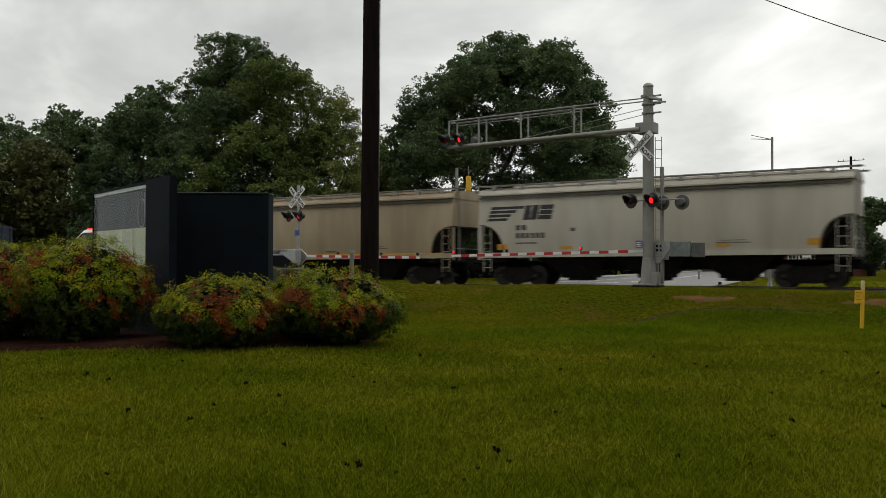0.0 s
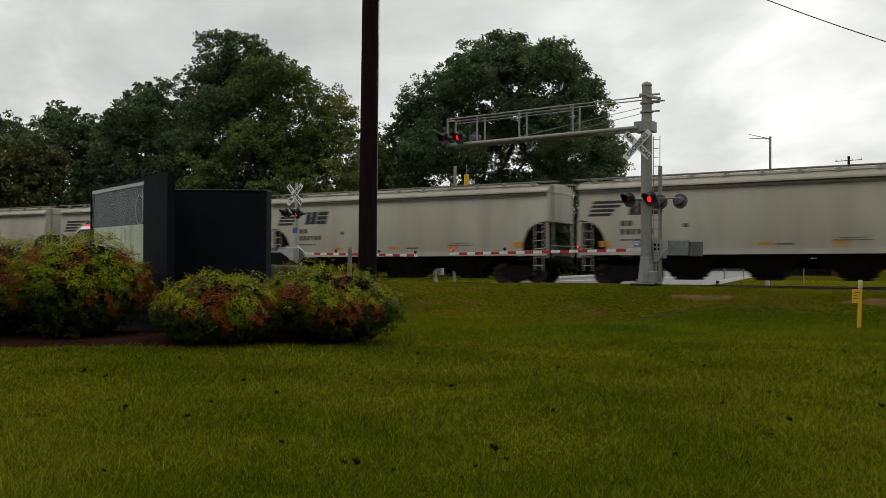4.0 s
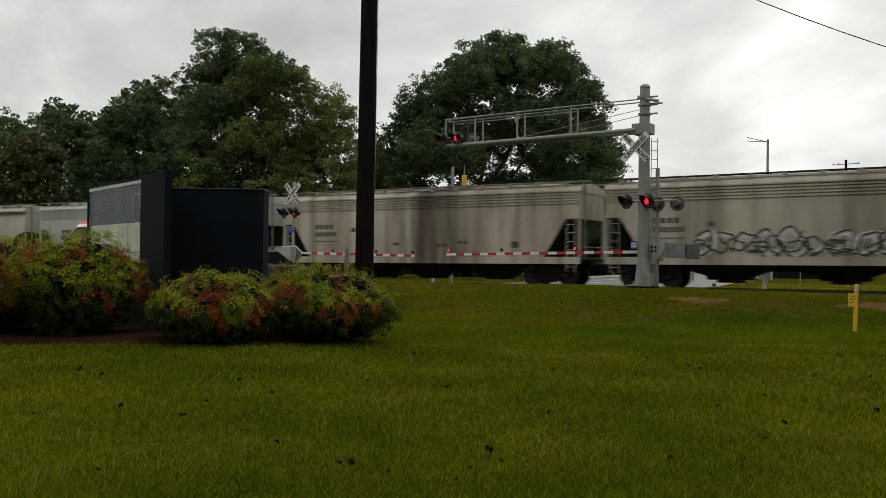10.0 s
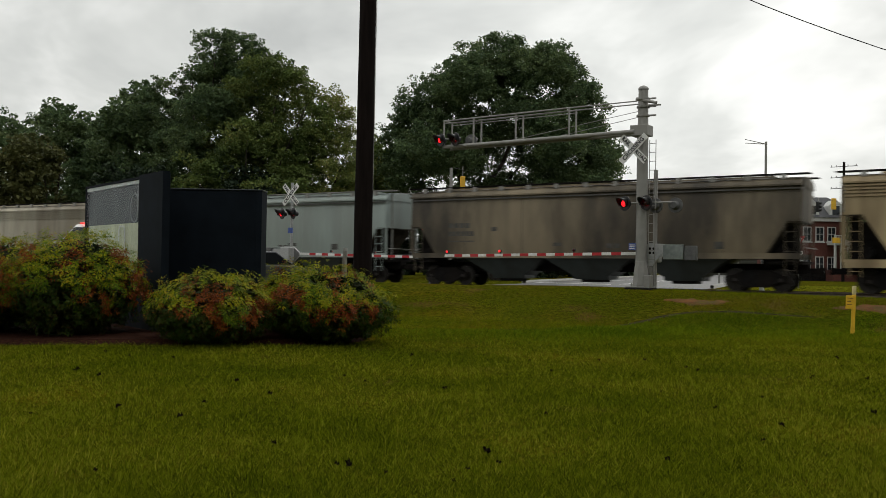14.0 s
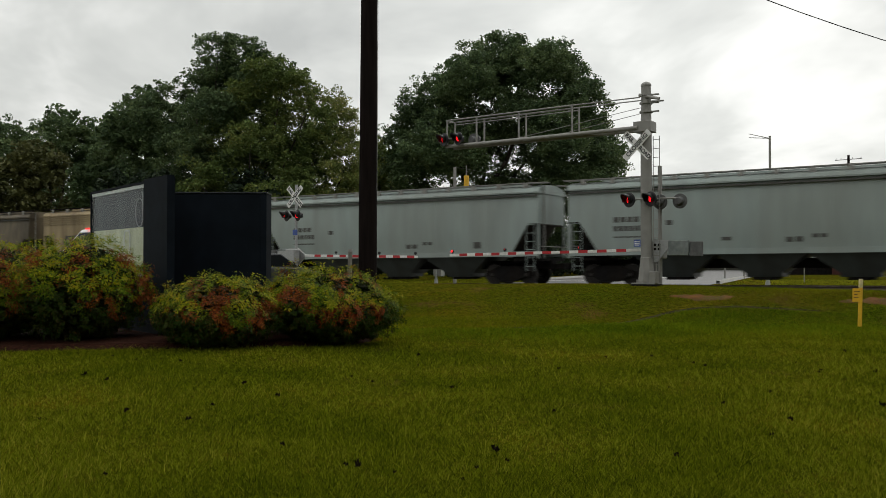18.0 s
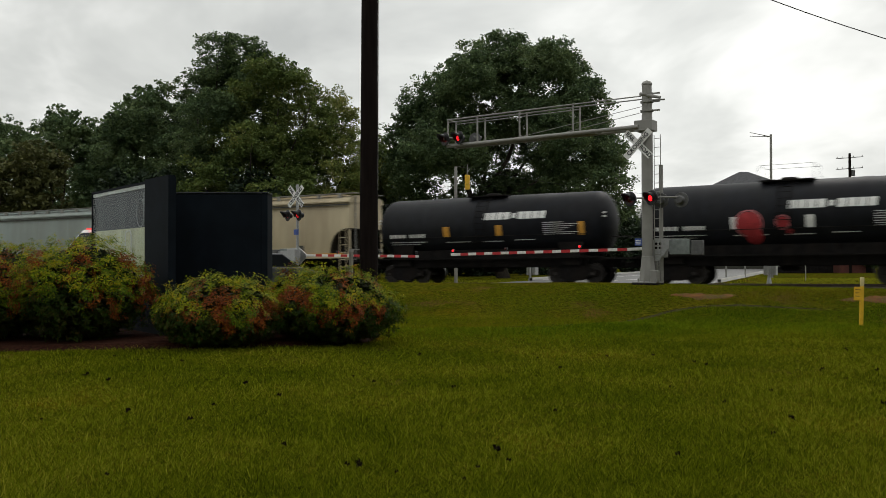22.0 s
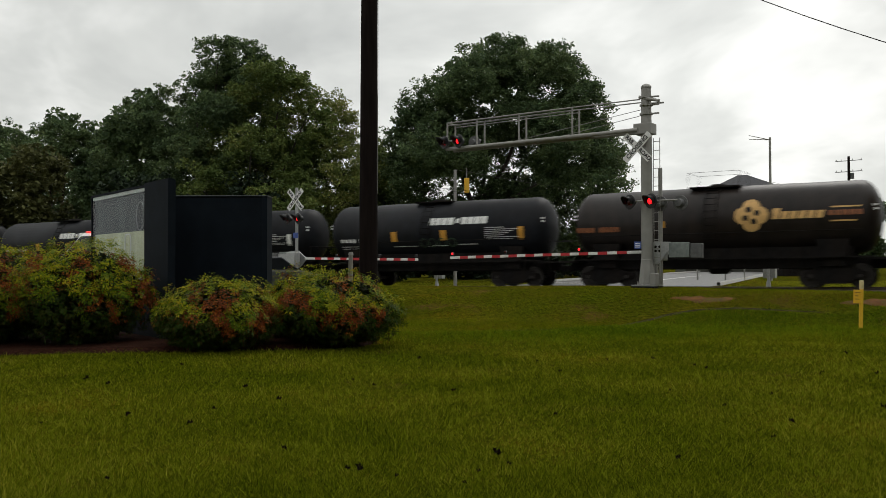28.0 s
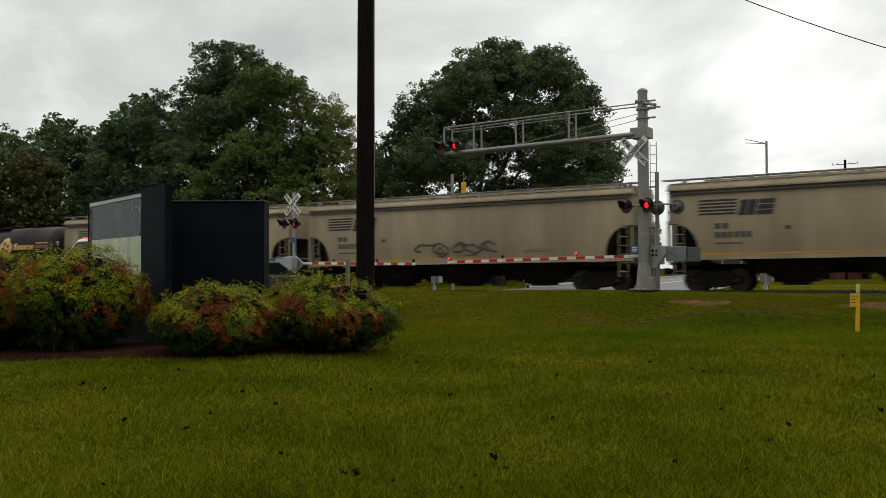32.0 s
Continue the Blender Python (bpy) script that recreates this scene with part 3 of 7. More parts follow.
def build_trees():
    # the great oak behind the crossing: its rim runs up over a broad round top
    rim = [(-10.4, 6.5), (-10.8, 10.5), (-9.9, 14.2), (-7.9, 17.8), (-5.2, 20.4), (-2.0, 21.6), (0.6, 22.2), (3.4, 21.7), (6.0, 20.4),
           (8.0, 18.2), (9.6, 15.6), (10.9, 12.2), (11.4, 9.0), (10.8, 5.2), (5.5, 2.6), (0.0, 2.4), (-5.5, 2.8)]
    tree(5.6, 80.6, 6.5, 0.55, rim_lobes(rim, (0.4, 11.0), 2.2, 3) + [(dx, -1.0, 7.2, 2.5, 2.5, 2.2) for dx in (-6.5, -3.2, 0.0, 3.2, 6.5)] + [(dx, 0.5, 12.0, 2.6, 2.4, 2.4) for dx in (-5.6, -2.0, 1.6, 5.2)] + [(-9.7, 0, 13.4, 1.8, 1.8, 1.7), (-8.5, 0, 15.9, 1.7, 1.7, 1.6)], 268000, 0.19, TREE_GREEN,
         "tall dark green oak with a broad round crown", 11, 0.36)
    # the tall ragged dark tree behind the sign, and two lighter ones before it
    rim = [(-6.0, 5.0), (-6.4, 9.6), (-5.0, 13.2), (-3.9, 15.6), (-3.4, 18.4), (-1.6, 20.4), (-0.8, 22.4), (1.4, 22.9), (3.6, 22.3), (5.6, 20.8), (6.2, 17.0), (6.2, 9.0), (0.0, 4.0)]
    tree(-20.6, 81.9, 6.5, 0.42, rim_lobes(rim, (0.3, 11.0), 1.8, 5) + [(-4.6, 0, 17.5, 1.6, 1.6, 1.5), (-6.4, 0, 14.6, 1.6, 1.6, 1.5)], 100000, 0.19, TREE_GREEN,
         "tall dark broadleaf tree with a ragged top", 21, 0.34)
    rim = [(-5.6, 3.0), (-6.0, 9.0), (-4.4, 14.0), (-2.4, 17.6), (0.2, 19.9), (2.6, 19.6), (4.6, 18.2), (6.2, 14.6), (6.6, 8.0), (5.6, 3.0), (0.0, 2.4)]
    tree(-16.0, 78.0, 5.5, 0.36, rim_lobes(rim, (0.2, 8.6), 1.9, 8), 90000, 0.19, TREE_MID,
         "full yellow-green broadleaf tree before the tall one", 41, 0.34)
    rim = [(-4.5, 4.0), (-4.8, 10.0), (-3.4, 14.8), (-1.4, 17.8), (0.8, 17.6), (2.6, 15.8), (4.2, 13.6), (4.8, 9.6), (4.8, 4.0), (0.0, 2.6)]
    tree(-10.9, 81.9, 5.5, 0.34, rim_lobes(rim, (0.2, 8.4), 1.7, 6), 52000, 0.17, TREE_YELLOW,
         "thin yellow-green broadleaf tree beside the pole", 22, 0.34)
    for x, y, cz, rx, rz, n, m, sd, lab in (
            (-6.6, 88.4, 7.6, 4.0, 7.0, 24000, TREE_MID, 23, "thin yellow-green tree behind the crossing"),
            (-27.5, 85.8, 10.6, 5.6, 8.6, 36000, TREE_GREEN, 24, "dark green broadleaf tree in a row"),
            (-34.0, 93.6, 10.6, 6.2, 8.4, 30000, TREE_GREEN, 25, "dark green broadleaf tree in a row"),
            (-42.5, 98.8, 10.6, 7.4, 8.8, 30000, TREE_GREEN, 26, "dark green broadleaf tree in a row"),
            (-40.2, 104.0, 10.9, 5.6, 8.8, 18000, TREE_GREEN, 38, "dark green broadleaf tree in a row"),
            (-50.5, 111.8, 11.2, 6.0, 9.0, 16000, TREE_GREEN, 39, "dark green broadleaf tree in a row"),
            (-52.0, 104.0, 10.4, 8.0, 8.8, 24000, TREE_GREEN, 27, "dark green broadleaf tree in a row"),
            (-64.0, 114.4, 10.2, 9.2, 9.2, 18000, TREE_GREEN, 28, "dark green broadleaf tree in a row"),
            (-35.0, 72.8, 5.6, 5.2, 6.0, 26000, TREE_OLIVE, 29, "olive-brown small tree before the tree row"),
            (-25.0, 72.8, 4.2, 5.0, 4.8, 20000, TREE_SHADED, 30, "low dark tree below the taller crowns"),
            (-15.0, 74.1, 4.2, 5.2, 4.8, 20000, TREE_SHADED, 31, "low dark tree below the taller crowns"),
            (-5.0, 85.8, 4.0, 4.8, 4.4, 18000, TREE_SHADED, 32, "low dark tree below the taller crowns"),
            (3.0, 98.8, 3.6, 5.0, 4.2, 16000, TREE_SHADED, 35, "low dark tree below the oak's crown"),
            (11.0, 104.0, 3.6, 5.4, 4.2, 16000, TREE_SHADED, 36, "low dark tree below the oak's crown"),
            (19.0, 109.2, 3.6, 5.4, 4.4, 16000, TREE_SHADED, 37, "low dark tree below the oak's crown"),
            (34.0, 153.4, 6.0, 4.6, 5.4, 10000, TREE_GREEN, 33, "small round tree near the brick building"),
            (47.6, 98.0, 4.4, 2.4, 4.2, 12000, TREE_GREEN, 34, "small green street tree"),
    ):
        tree(x, y, max(1.5, cz - rz * 0.55), 0.14 + rx * 0.03, lobes_from(0, cz, rx, rz, rx, 26, sd), int(n * 0.95), 0.30, m, lab, sd, 0.42)


build_trees()


def build_far_woods():
    # thicket along the far side of the next street, closing the view under the crowns
    r = np.random.RandomState(77)
    n = 46000
    x = r.uniform(-110, 27, n)
    top = 5.6 + 1.2 * np.sin(x * 0.31) + 0.8 * np.sin(x * 0.83 + 1)
    P = np.stack([x, 120 + r.normal(size=n) * 2.0 + 0.065 * x, 0.2 + top * r.uniform(0, 1, n) ** 0.8], -1)
    ob = leaf_cloud("far_thicket", P, 0.75, TREE_SHADED, None, 78)
    tagged(ob, "dense dark green thicket behind the trees", "thicket", kind="stuff")
    # an added leaf screen, unseen behind the viewer, that darkens reflections on the train
    n = 16000
    x = r.uniform(-95, 95, n)
    P = np.stack([x, -34 + r.normal(size=n) * 2.0, 15 * r.uniform(0, 1, n) ** 0.8], -1)
    tagged(leaf_cloud("woods", P, 1.7, TREE_GREEN, None, 79), "unseen leaf screen behind the viewer", "woods", kind="stuff")


build_far_woods()

SHRUB_LEAF = leaf_mat("shrub_foliage", [(0.026, 0.062, 0.004), (0.066, 0.118, 0.006), (0.135, 0.172, 0.008), (0.23, 0.20, 0.012)], 0.3, 0.5, 2.2, 0.06, 0.7, 0.8)
SHRUB_TIP = leaf_mat("skylit_shrub_foliage", [(0.10, 0.16, 0.006), (0.21, 0.26, 0.008), (0.36, 0.33, 0.012), (0.36, 0.19, 0.014)], 0.35, 0.5, 2.2, 0.06, 0.7, 0.9)
SHRUB_RUST = leaf_mat("rusty_shrub_foliage", [(0.045, 0.05, 0.006), (0.13, 0.036, 0.010), (0.25, 0.055, 0.014), (0.32, 0.15, 0.014)], 0.3, 0.5, 2.2, 0.06, 0.7, 0.9)
SHRUB_SHADE = leaf_mat("low_shade_shrub_foliage", [(0.014, 0.032, 0.005), (0.028, 0.058, 0.007), (0.060, 0.028, 0.008)], 0.15, 0.55, 2.2, 0.05, 0.7, 0.8)
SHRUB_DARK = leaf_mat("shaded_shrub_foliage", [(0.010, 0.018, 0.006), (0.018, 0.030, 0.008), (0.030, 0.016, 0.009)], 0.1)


def sprays(name, C, out, material, parent, r, size=0.043, leaflets=12):
    """Fans of narrow pointed leaflets that droop from the spray tips C, each fan spread about its outward way."""
    k = len(C)
    droop = out + r.normal(size=(k, 3)) * 0.35
    droop[:, 2] += 0.15
    n = droop / np.linalg.norm(droop, axis=1)[:, None]
    u = np.cross(n, r.normal(size=(k, 3)))
    u /= np.linalg.norm(u, axis=1)[:, None]
    v = np.cross(n, u)
    big = size * r.uniform(0.75, 1.3, (k, 1))
    V = []
    for i in range(leaflets):
        a = 2 * np.pi * i / leaflets + r.uniform(-0.35, 0.35, (k, 1))
        d = u * np.cos(a) + v * np.sin(a) + n * r.uniform(-0.15, 0.55, (k, 1))
        d[:, 2] -= 0.25
        w = np.cross(d, n)
        w /= np.linalg.norm(w, axis=1)[:, None] + 1e-6
        s = big * r.uniform(0.8, 1.5, (k, 1))
        a0 = C + d * big * r.uniform(0.1, 0.9, (k, 1))
        V.append(np.stack([a0, a0 + d * s * 0.5 + w * s * 0.17, a0 + d * s, a0 + d * s * 0.5 - w * s * 0.17], 1))
    V = np.concatenate(V).reshape(-1, 3)
    ob = quads(name, V, np.arange(len(V)).reshape(-1, 4), material)
    ob.parent = parent
    return tagged(ob, kind="stuff")


def shrub(x, y, rx, ry, h, n, seed, label):
    """A many-stemmed shrub: stems from the ground, fans of narrow leaflets over lumpy mounds, rusty ones low on the flanks."""
    r = np.random.RandomState(seed)
    z = float(ground_z(x, y))
    t = empty("shrub", pose(x, y, z), label, "shrub", "shrubs round the sign")
    for i in range(14):
        a, q = r.uniform(0, 6.28), math.sqrt(r.uniform()) * 0.75
        b = (math.cos(a) * q * rx * 0.4, math.sin(a) * q * ry * 0.4, -0.05)
        c = (math.cos(a) * q * rx, math.sin(a) * q * ry, h * r.uniform(0.6, 0.85))
        part("stem", T(b, c, 0.014, 0.007, 5), M_BARK, t)
    # a few overlapping mounds make the outline uneven
    mounds = [(0, 0, 0, 0.90)] + [(math.cos(q) * rx * 0.46, math.sin(q) * ry * 0.46, h * r.uniform(-0.10, 0.06), r.uniform(0.50, 0.66)) for q in np.linspace(0, 6.28, 7)[:-1] + r.uniform(0, 1)]
    k = n // 6
    ids = r.choice(len(mounds), k, p=np.array([0.3] + [0.7 / 6] * 6))
    M = np.array(mounds)[ids]
    d = r.normal(size=(k, 3))
    d[:, 2] = d[:, 2] * 0.9 + 0.30
    d /= np.linalg.norm(d, axis=1)[:, None]
    lump = 1 + 0.10 * np.sin(d[:, 0] * 7 + seed + ids) * np.cos(d[:, 1] * 6 + seed * 2) + 0.07 * np.sin(d[:, 0] * 15 + d[:, 2] * 13 + seed) + np.abs(r.normal(size=k)) * 0.03
    R3 = np.array([rx, ry, h * 0.54])
    C = M[:, :3] + d * R3 * (M[:, 3] * lump * r.uniform(0.62, 1.0, k) ** 0.25)[:, None] + np.array([0, 0, h * 0.46])
    out = d / R3
    out /= np.linalg.norm(out, axis=1)[:, None]
    keep = C[:, 2] > h * 0.08
    C, out = C[keep], out[keep]
    k = len(C)
    f = np.array([noise.noise(Vector((c[0] * 2.0 + seed * 7, c[1] * 2.0, c[2] * 2.6))) for c in C])
    low = f + 0.85 * (0.56 - C[:, 2] / h) + r.normal(size=k) * 0.12 > 0.10
    # some top sprays get brighter yellow-green leaves: sky light put into their colour
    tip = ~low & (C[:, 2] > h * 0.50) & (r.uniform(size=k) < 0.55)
    # low sprays get darker leaves: the shade under the mass, put into colour
    in_shade = C[:, 2] < h * (0.40 + 0.10 * np.sin(C[:, 0] * 3 + seed) + 0.07 * np.sin(C[:, 0] * 9 + C[:, 1] * 5)) + r.normal(size=k) * 0.05
    low, tip = low & ~in_shade, tip & ~in_shade
    for nm, sel, m in (("low_shade_foliage", in_shade, SHRUB_SHADE), ("foliage", ~low & ~tip & ~in_shade, SHRUB_LEAF), ("skylit_foliage", tip, SHRUB_TIP), ("rusty_foliage", low, SHRUB_RUST)):
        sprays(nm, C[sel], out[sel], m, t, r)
    # the inside: leaves whose dark colour carries the shade there
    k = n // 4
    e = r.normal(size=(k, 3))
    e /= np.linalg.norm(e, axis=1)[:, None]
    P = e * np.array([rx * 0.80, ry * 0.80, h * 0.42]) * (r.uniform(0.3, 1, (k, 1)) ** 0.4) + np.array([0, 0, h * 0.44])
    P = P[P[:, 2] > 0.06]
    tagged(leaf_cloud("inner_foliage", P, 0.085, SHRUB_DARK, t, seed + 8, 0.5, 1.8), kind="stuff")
    # upright sprigs that stand out of the top
    k = 26
    a, q = r.uniform(0, 6.28, k), np.sqrt(r.uniform(size=k)) * 0.85
    P = np.stack([np.cos(a) * q * rx, np.sin(a) * q * ry, h * (0.50 + 0.5 * np.sqrt(1 - q * q)) + r.uniform(-0.02, 0.10, k)], -1)
    sprays("sprig", P, np.tile((0.0, 0.0, 1.0), (k, 1)), SHRUB_TIP, t, r, 0.05, 7)
    return t


def build_shrubs():
    for x, y, rx, ry, h, n, sd, lab in (
            (-9.4, 18.3, 1.75, 1.5, 2.28, 36000, 1, "large rounded shrub, green with red lower leaves"),
            (-7.2, 17.8, 1.36, 1.35, 2.24, 30000, 2, "large rounded shrub, green with rusty leaves"),
            (-4.24, 16.8, 1.22, 1.2, 1.42, 24000, 3, "low mounded shrub, yellow-green and rust"),
            (-2.16, 17.8, 1.34, 1.3, 1.60, 27000, 4, "mounded shrub with bright green and red leaves"),
            (-3.1, 19.2, 0.85, 0.85, 1.62, 9000, 5, "bright green shrub behind the low one"),
            (-12.2, 18.7, 1.7, 1.5, 1.95, 18000, 6, "large rounded shrub, green with red lower leaves")):
        shrub(x, y, rx, ry, h, n, sd, lab)
    # mulch bed under them
    bm = bmesh.new()
    r = random.Random(4)
    pts = []
    for i in range(48):
        a = 2 * math.pi * i / 48
        x, y = -6.6 + math.cos(a) * 5.3 * (1 + r.uniform(-0.02, 0.02)), 18.72 + math.sin(a) * 2.5 * (1 + r.uniform(-0.05, 0.05))
        pts.append((x, y))
    c = bm.verts.new((-6.6, 18.8, float(ground_z(-6.6, 18.8)) + 0.12))
    ring2 = [bm.verts.new((-6.6 + (x + 6.6) * 0.9, 18.72 + (y - 18.72) * 0.9, float(ground_z(x, y)) + 0.10)) for x, y in pts]
    ring = [bm.verts.new((x, y, float(ground_z(x, y)) - 0.03)) for x, y in pts]
    for i in range(48):
        j = (i + 1) % 48
        bm.faces.new((ring[i], ring[j], ring2[j], ring2[i]))
        bm.faces.new((ring2[i], ring2[j], c))
    tagged(part("mulch_bed", bm, M_MULCH), "bed of dark red-brown bark mulch", "mulch bed", kind="structure")


build_shrubs()


# ---- bare soil on the bank ----
M_CLAY = mat("bare_red_clay", (0.12, 0.050, 0.015), 0.9, 0, 0.35, 2.5, bump=0.6, bscale=20, spec=0.08, stain=(0.05, 0.05, 0.012), stain_amt=0.8, stain_scale=(2, 2, 2))
M_SOIL = mat("dark_rut_strip", (0.030, 0.026, 0.008), 0.95, 0, 0.4, 4, bump=0.5, spec=0.05)


def draped(name, centre, turn, length, width, material, label, seed, lift=0.012):
    """An uneven patch laid over the ground, straight (turn) or along the points of turn."""
    r = random.Random(seed)
    bm = bmesh.new()
    n, k = 22, 5
    rows = []
    ph = r.uniform(0, 6)
    for i in range(n + 1):
        q = i / n
        w = width * math.sin(math.pi * min(0.98, max(0.02, q))) ** 0.6 * (0.75 + 0.35 * math.sin(q * 9 + ph) * math.sin(q * 23 + ph))
        row = []
        for j in range(k + 1):
            a = (q - 0.5) * length
            b = (j / k - 0.5) * w + 0.12 * width * math.sin(q * 6 + ph)
            if centre is None:
                x, y = (float(np.interp(q * (len(turn) - 1), range(len(turn)), [p[i2] for p in turn])) for i2 in (0, 1))
                y += b
            else:
                x = centre[0] + a * math.cos(turn) - b * math.sin(turn)
                y = centre[1] + a * math.sin(turn) + b * math.cos(turn)
            edge = j in (0, k) or i in (0, n)
            row.append(bm.verts.new((x, y, float(ground_z(x, y)) + (-0.01 if edge else lift))))
        rows.append(row)
    for a, b in zip(rows, rows[1:]):
        for j in range(k):
            bm.faces.new((a[j], b[j], b[j + 1], a[j + 1]))
    tagged(part(name, bm, material, smooth=True), label, "bare soil", kind="structure")


SOIL = [((7.9, 27.0), -0.38, 2.0, 0.95, M_CLAY, "small patch of bare reddish clay on the bank", 1),
        ((12.4, 24.6), -0.44, 2.6, 0.88, M_CLAY, "patch of bare reddish clay on the bank", 2)]
RUT = ((1.2, 21.84), (2.6, 22.10), (3.64, 23.27), (4.8, 24.44), (5.7, 25.22), (6.5, 25.81), (7.5, 26.07), (8.6, 25.74), (9.4, 25.22), (10.9, 24.31))
# the rut: a flat strip that shows by its dark colour alone
draped("bare_soil", None, RUT, 1.0, 0.40, M_SOIL, "flat winding dark strip for a rut in the bank", 4, 0.006)
for _c, _t, _l, _w2, _m, _lab, _s in SOIL:
    draped("bare_soil", _c, _t, _l, _w2, _m, _lab, _s)


# ---- the train ----
def car_paint(name, col, dirt, amt, rough=0.55, col_var=0.10, run=0.25, runs=2.2, patch=0.75):
    return mat(name, col, rough, 0, col_var, 1.2, stretch=(1, 1, 0.25), stain=dirt, stain_amt=amt, stain_scale=(patch, patch, 0.10), bump=0.03, bscale=6, streak=(tuple(c * 0.6 for c in dirt), run, runs))


P_GREY = car_paint("weathered_light_grey_paint", (0.46, 0.427, 0.355), (0.23, 0.19, 0.13), 0.32, run=0.12, runs=1.6, patch=0.5)
P_TAN = car_paint("dusty_tan_grey_paint", (0.37, 0.295, 0.19), (0.16, 0.115, 0.068), 0.55, run=0.18, runs=1.4, patch=0.5)
P_PALE = car_paint("pale_grey_green_paint", (0.46, 0.47, 0.43), (0.26, 0.26, 0.22), 0.35, run=0.08, patch=0.3)
P_GREEN = car_paint("pale_grey_green_car_paint", (0.285, 0.335, 0.318), (0.17, 0.165, 0.14), 0.40, run=0.18, runs=1.4, patch=0.5)
P_DIRTY = car_paint("soot_stained_grey_paint", (0.46, 0.42, 0.335), (0.12, 0.09, 0.06), 0.62, run=0.55, runs=1.3, patch=0.42)
P_STREAK = car_paint("soot_streaked_grey_paint", (0.53, 0.475, 0.37), (0.12, 0.085, 0.055), 0.5, run=0.6, runs=1.5, patch=0.42)


def spill(m, x0, half, col, amt):
    """A run of grime spilt from the hatches, round x0 along the car."""
    nt = m.node_tree
    N, L = nt.nodes, nt.links
    base = next(n for n in N if n.type == "BSDF_PRINCIPLED").inputs["Base Color"]
    tc, sep, stretch, noise = N.new("ShaderNodeTexCoord"), N.new("ShaderNodeSeparateXYZ"), N.new("ShaderNodeMapping"), N.new("ShaderNodeTexNoise")
    L.new(tc.outputs["Object"], sep.inputs[0])
    L.new(tc.outputs["Object"], stretch.inputs[0])
    stretch.inputs["Scale"].default_value = (1.0, 1.0, 0.10)
    L.new(stretch.outputs[0], noise.inputs["Vector"])
    noise.inputs["Scale"].default_value = 1.3
    noise.inputs["Detail"].default_value = 6

    def calc(op, a, b):
        n = N.new("ShaderNodeMath")
        n.operation = op
        for i, v in enumerate((a, b)):
            if isinstance(v, (int, float)):
                n.inputs[i].default_value = v
            else:
                L.new(v, n.inputs[i])
        return n.outputs[0]
    away = calc("DIVIDE", calc("ABSOLUTE", calc("SUBTRACT", sep.outputs["X"], x0), 0.0), half)
    near = calc("MAXIMUM", calc("SUBTRACT", 1.0, away), 0.0)
    thick = calc("ADD", calc("MULTIPLY", near, 0.55), calc("MULTIPLY", noise.outputs["Fac"], 1.6))
    rng = N.new("ShaderNodeMapRange")
    L.new(thick, rng.inputs["Value"])
    rng.inputs["From Min"].default_value = 0.95
    rng.inputs["From Max"].default_value = 1.42
    rng.inputs["To Max"].default_value = amt
    mix = N.new("ShaderNodeMix")
    mix.data_type = "RGBA"
    L.new(rng.outputs[0], mix.inputs[0])
    L.new(base.links[0].from_socket, mix.inputs[6])
    mix.inputs[7].default_value = (*col, 1)
    L.new(mix.outputs[2], base)


spill(P_STREAK, 0.2, 5.0, (0.055, 0.036, 0.021), 0.9)
P_SOOT = car_paint("soot_stained_tan_paint", (0.225, 0.18, 0.115), (0.035, 0.028, 0.020), 0.95, run=0.6, runs=1.0, patch=0.30)
P_RUST = car_paint("rust_brown_tan_paint", (0.43, 0.335, 0.19), (0.11, 0.07, 0.035), 0.7, run=0.5, runs=1.8)
P_CREAM = car_paint("cream_tan_paint", (0.49, 0.415, 0.275), (0.22, 0.16, 0.095), 0.45, run=0.15, runs=1.4, patch=0.45)
P_TANK = mat("black_tank_paint", (0.008, 0.009, 0.012), 0.5, 0, 0.3, 2, stain=(0.014, 0.013, 0.012), stain_amt=0.4, stain_scale=(1.5, 1.5, 0.4), spec=0.14)
P_TANKB = mat("brown_black_tank_paint", (0.014, 0.011, 0.010), 0.38, 0, 0.3, 2, stain=(0.03, 0.022, 0.018), stain_amt=0.6, stain_scale=(1.5, 1.5, 0.4), spec=0.20)
P_BLUE = mat("blue_steel_paint", (0.02, 0.035, 0.075), 0.55, 0, 0.3, 3, stain=(0.06, 0.04, 0.03), stain_amt=0.4)
M_LOGO = mat("black_lettering", (0.02, 0.02, 0.022), 0.6, 0, 0.3, 4)
M_STENCIL = mat("faded_dark_stencil", (0.07, 0.068, 0.062), 0.7, 0, 0.3, 6)
M_ORANGE = mat("orange_reflector_sheeting", (0.55, 0.27, 0.035), 0.5, 0, 0.15, 8)
M_GOLD = mat("gold_lettering", (0.60, 0.36, 0.13), 0.55, 0, 0.12, 8)
M_LWHITE = mat("white_lettering", (0.70, 0.70, 0.68), 0.55, 0, 0.12, 8)
M_RUSTLET = mat("rust_orange_lettering", (0.25, 0.09, 0.035), 0.6, 0, 0.2, 8)
M_GRAF = mat("dark_spray_paint", (0.05, 0.045, 0.04), 0.6, 0, 0.3, 5)
M_GRAFW = mat("white_spray_paint", (0.55, 0.54, 0.50), 0.6, 0, 0.2, 5)
M_GRAFR = mat("red_spray_paint", (0.36, 0.03, 0.035), 0.6, 0, 0.2, 5)
M_GRAFO = mat("orange_spray_paint", (0.30, 0.10, 0.03), 0.6, 0, 0.2, 5)
M_WHEEL = mat("wheel_steel", (0.03, 0.026, 0.023), 0.55, 0.5, 0.3, 6)

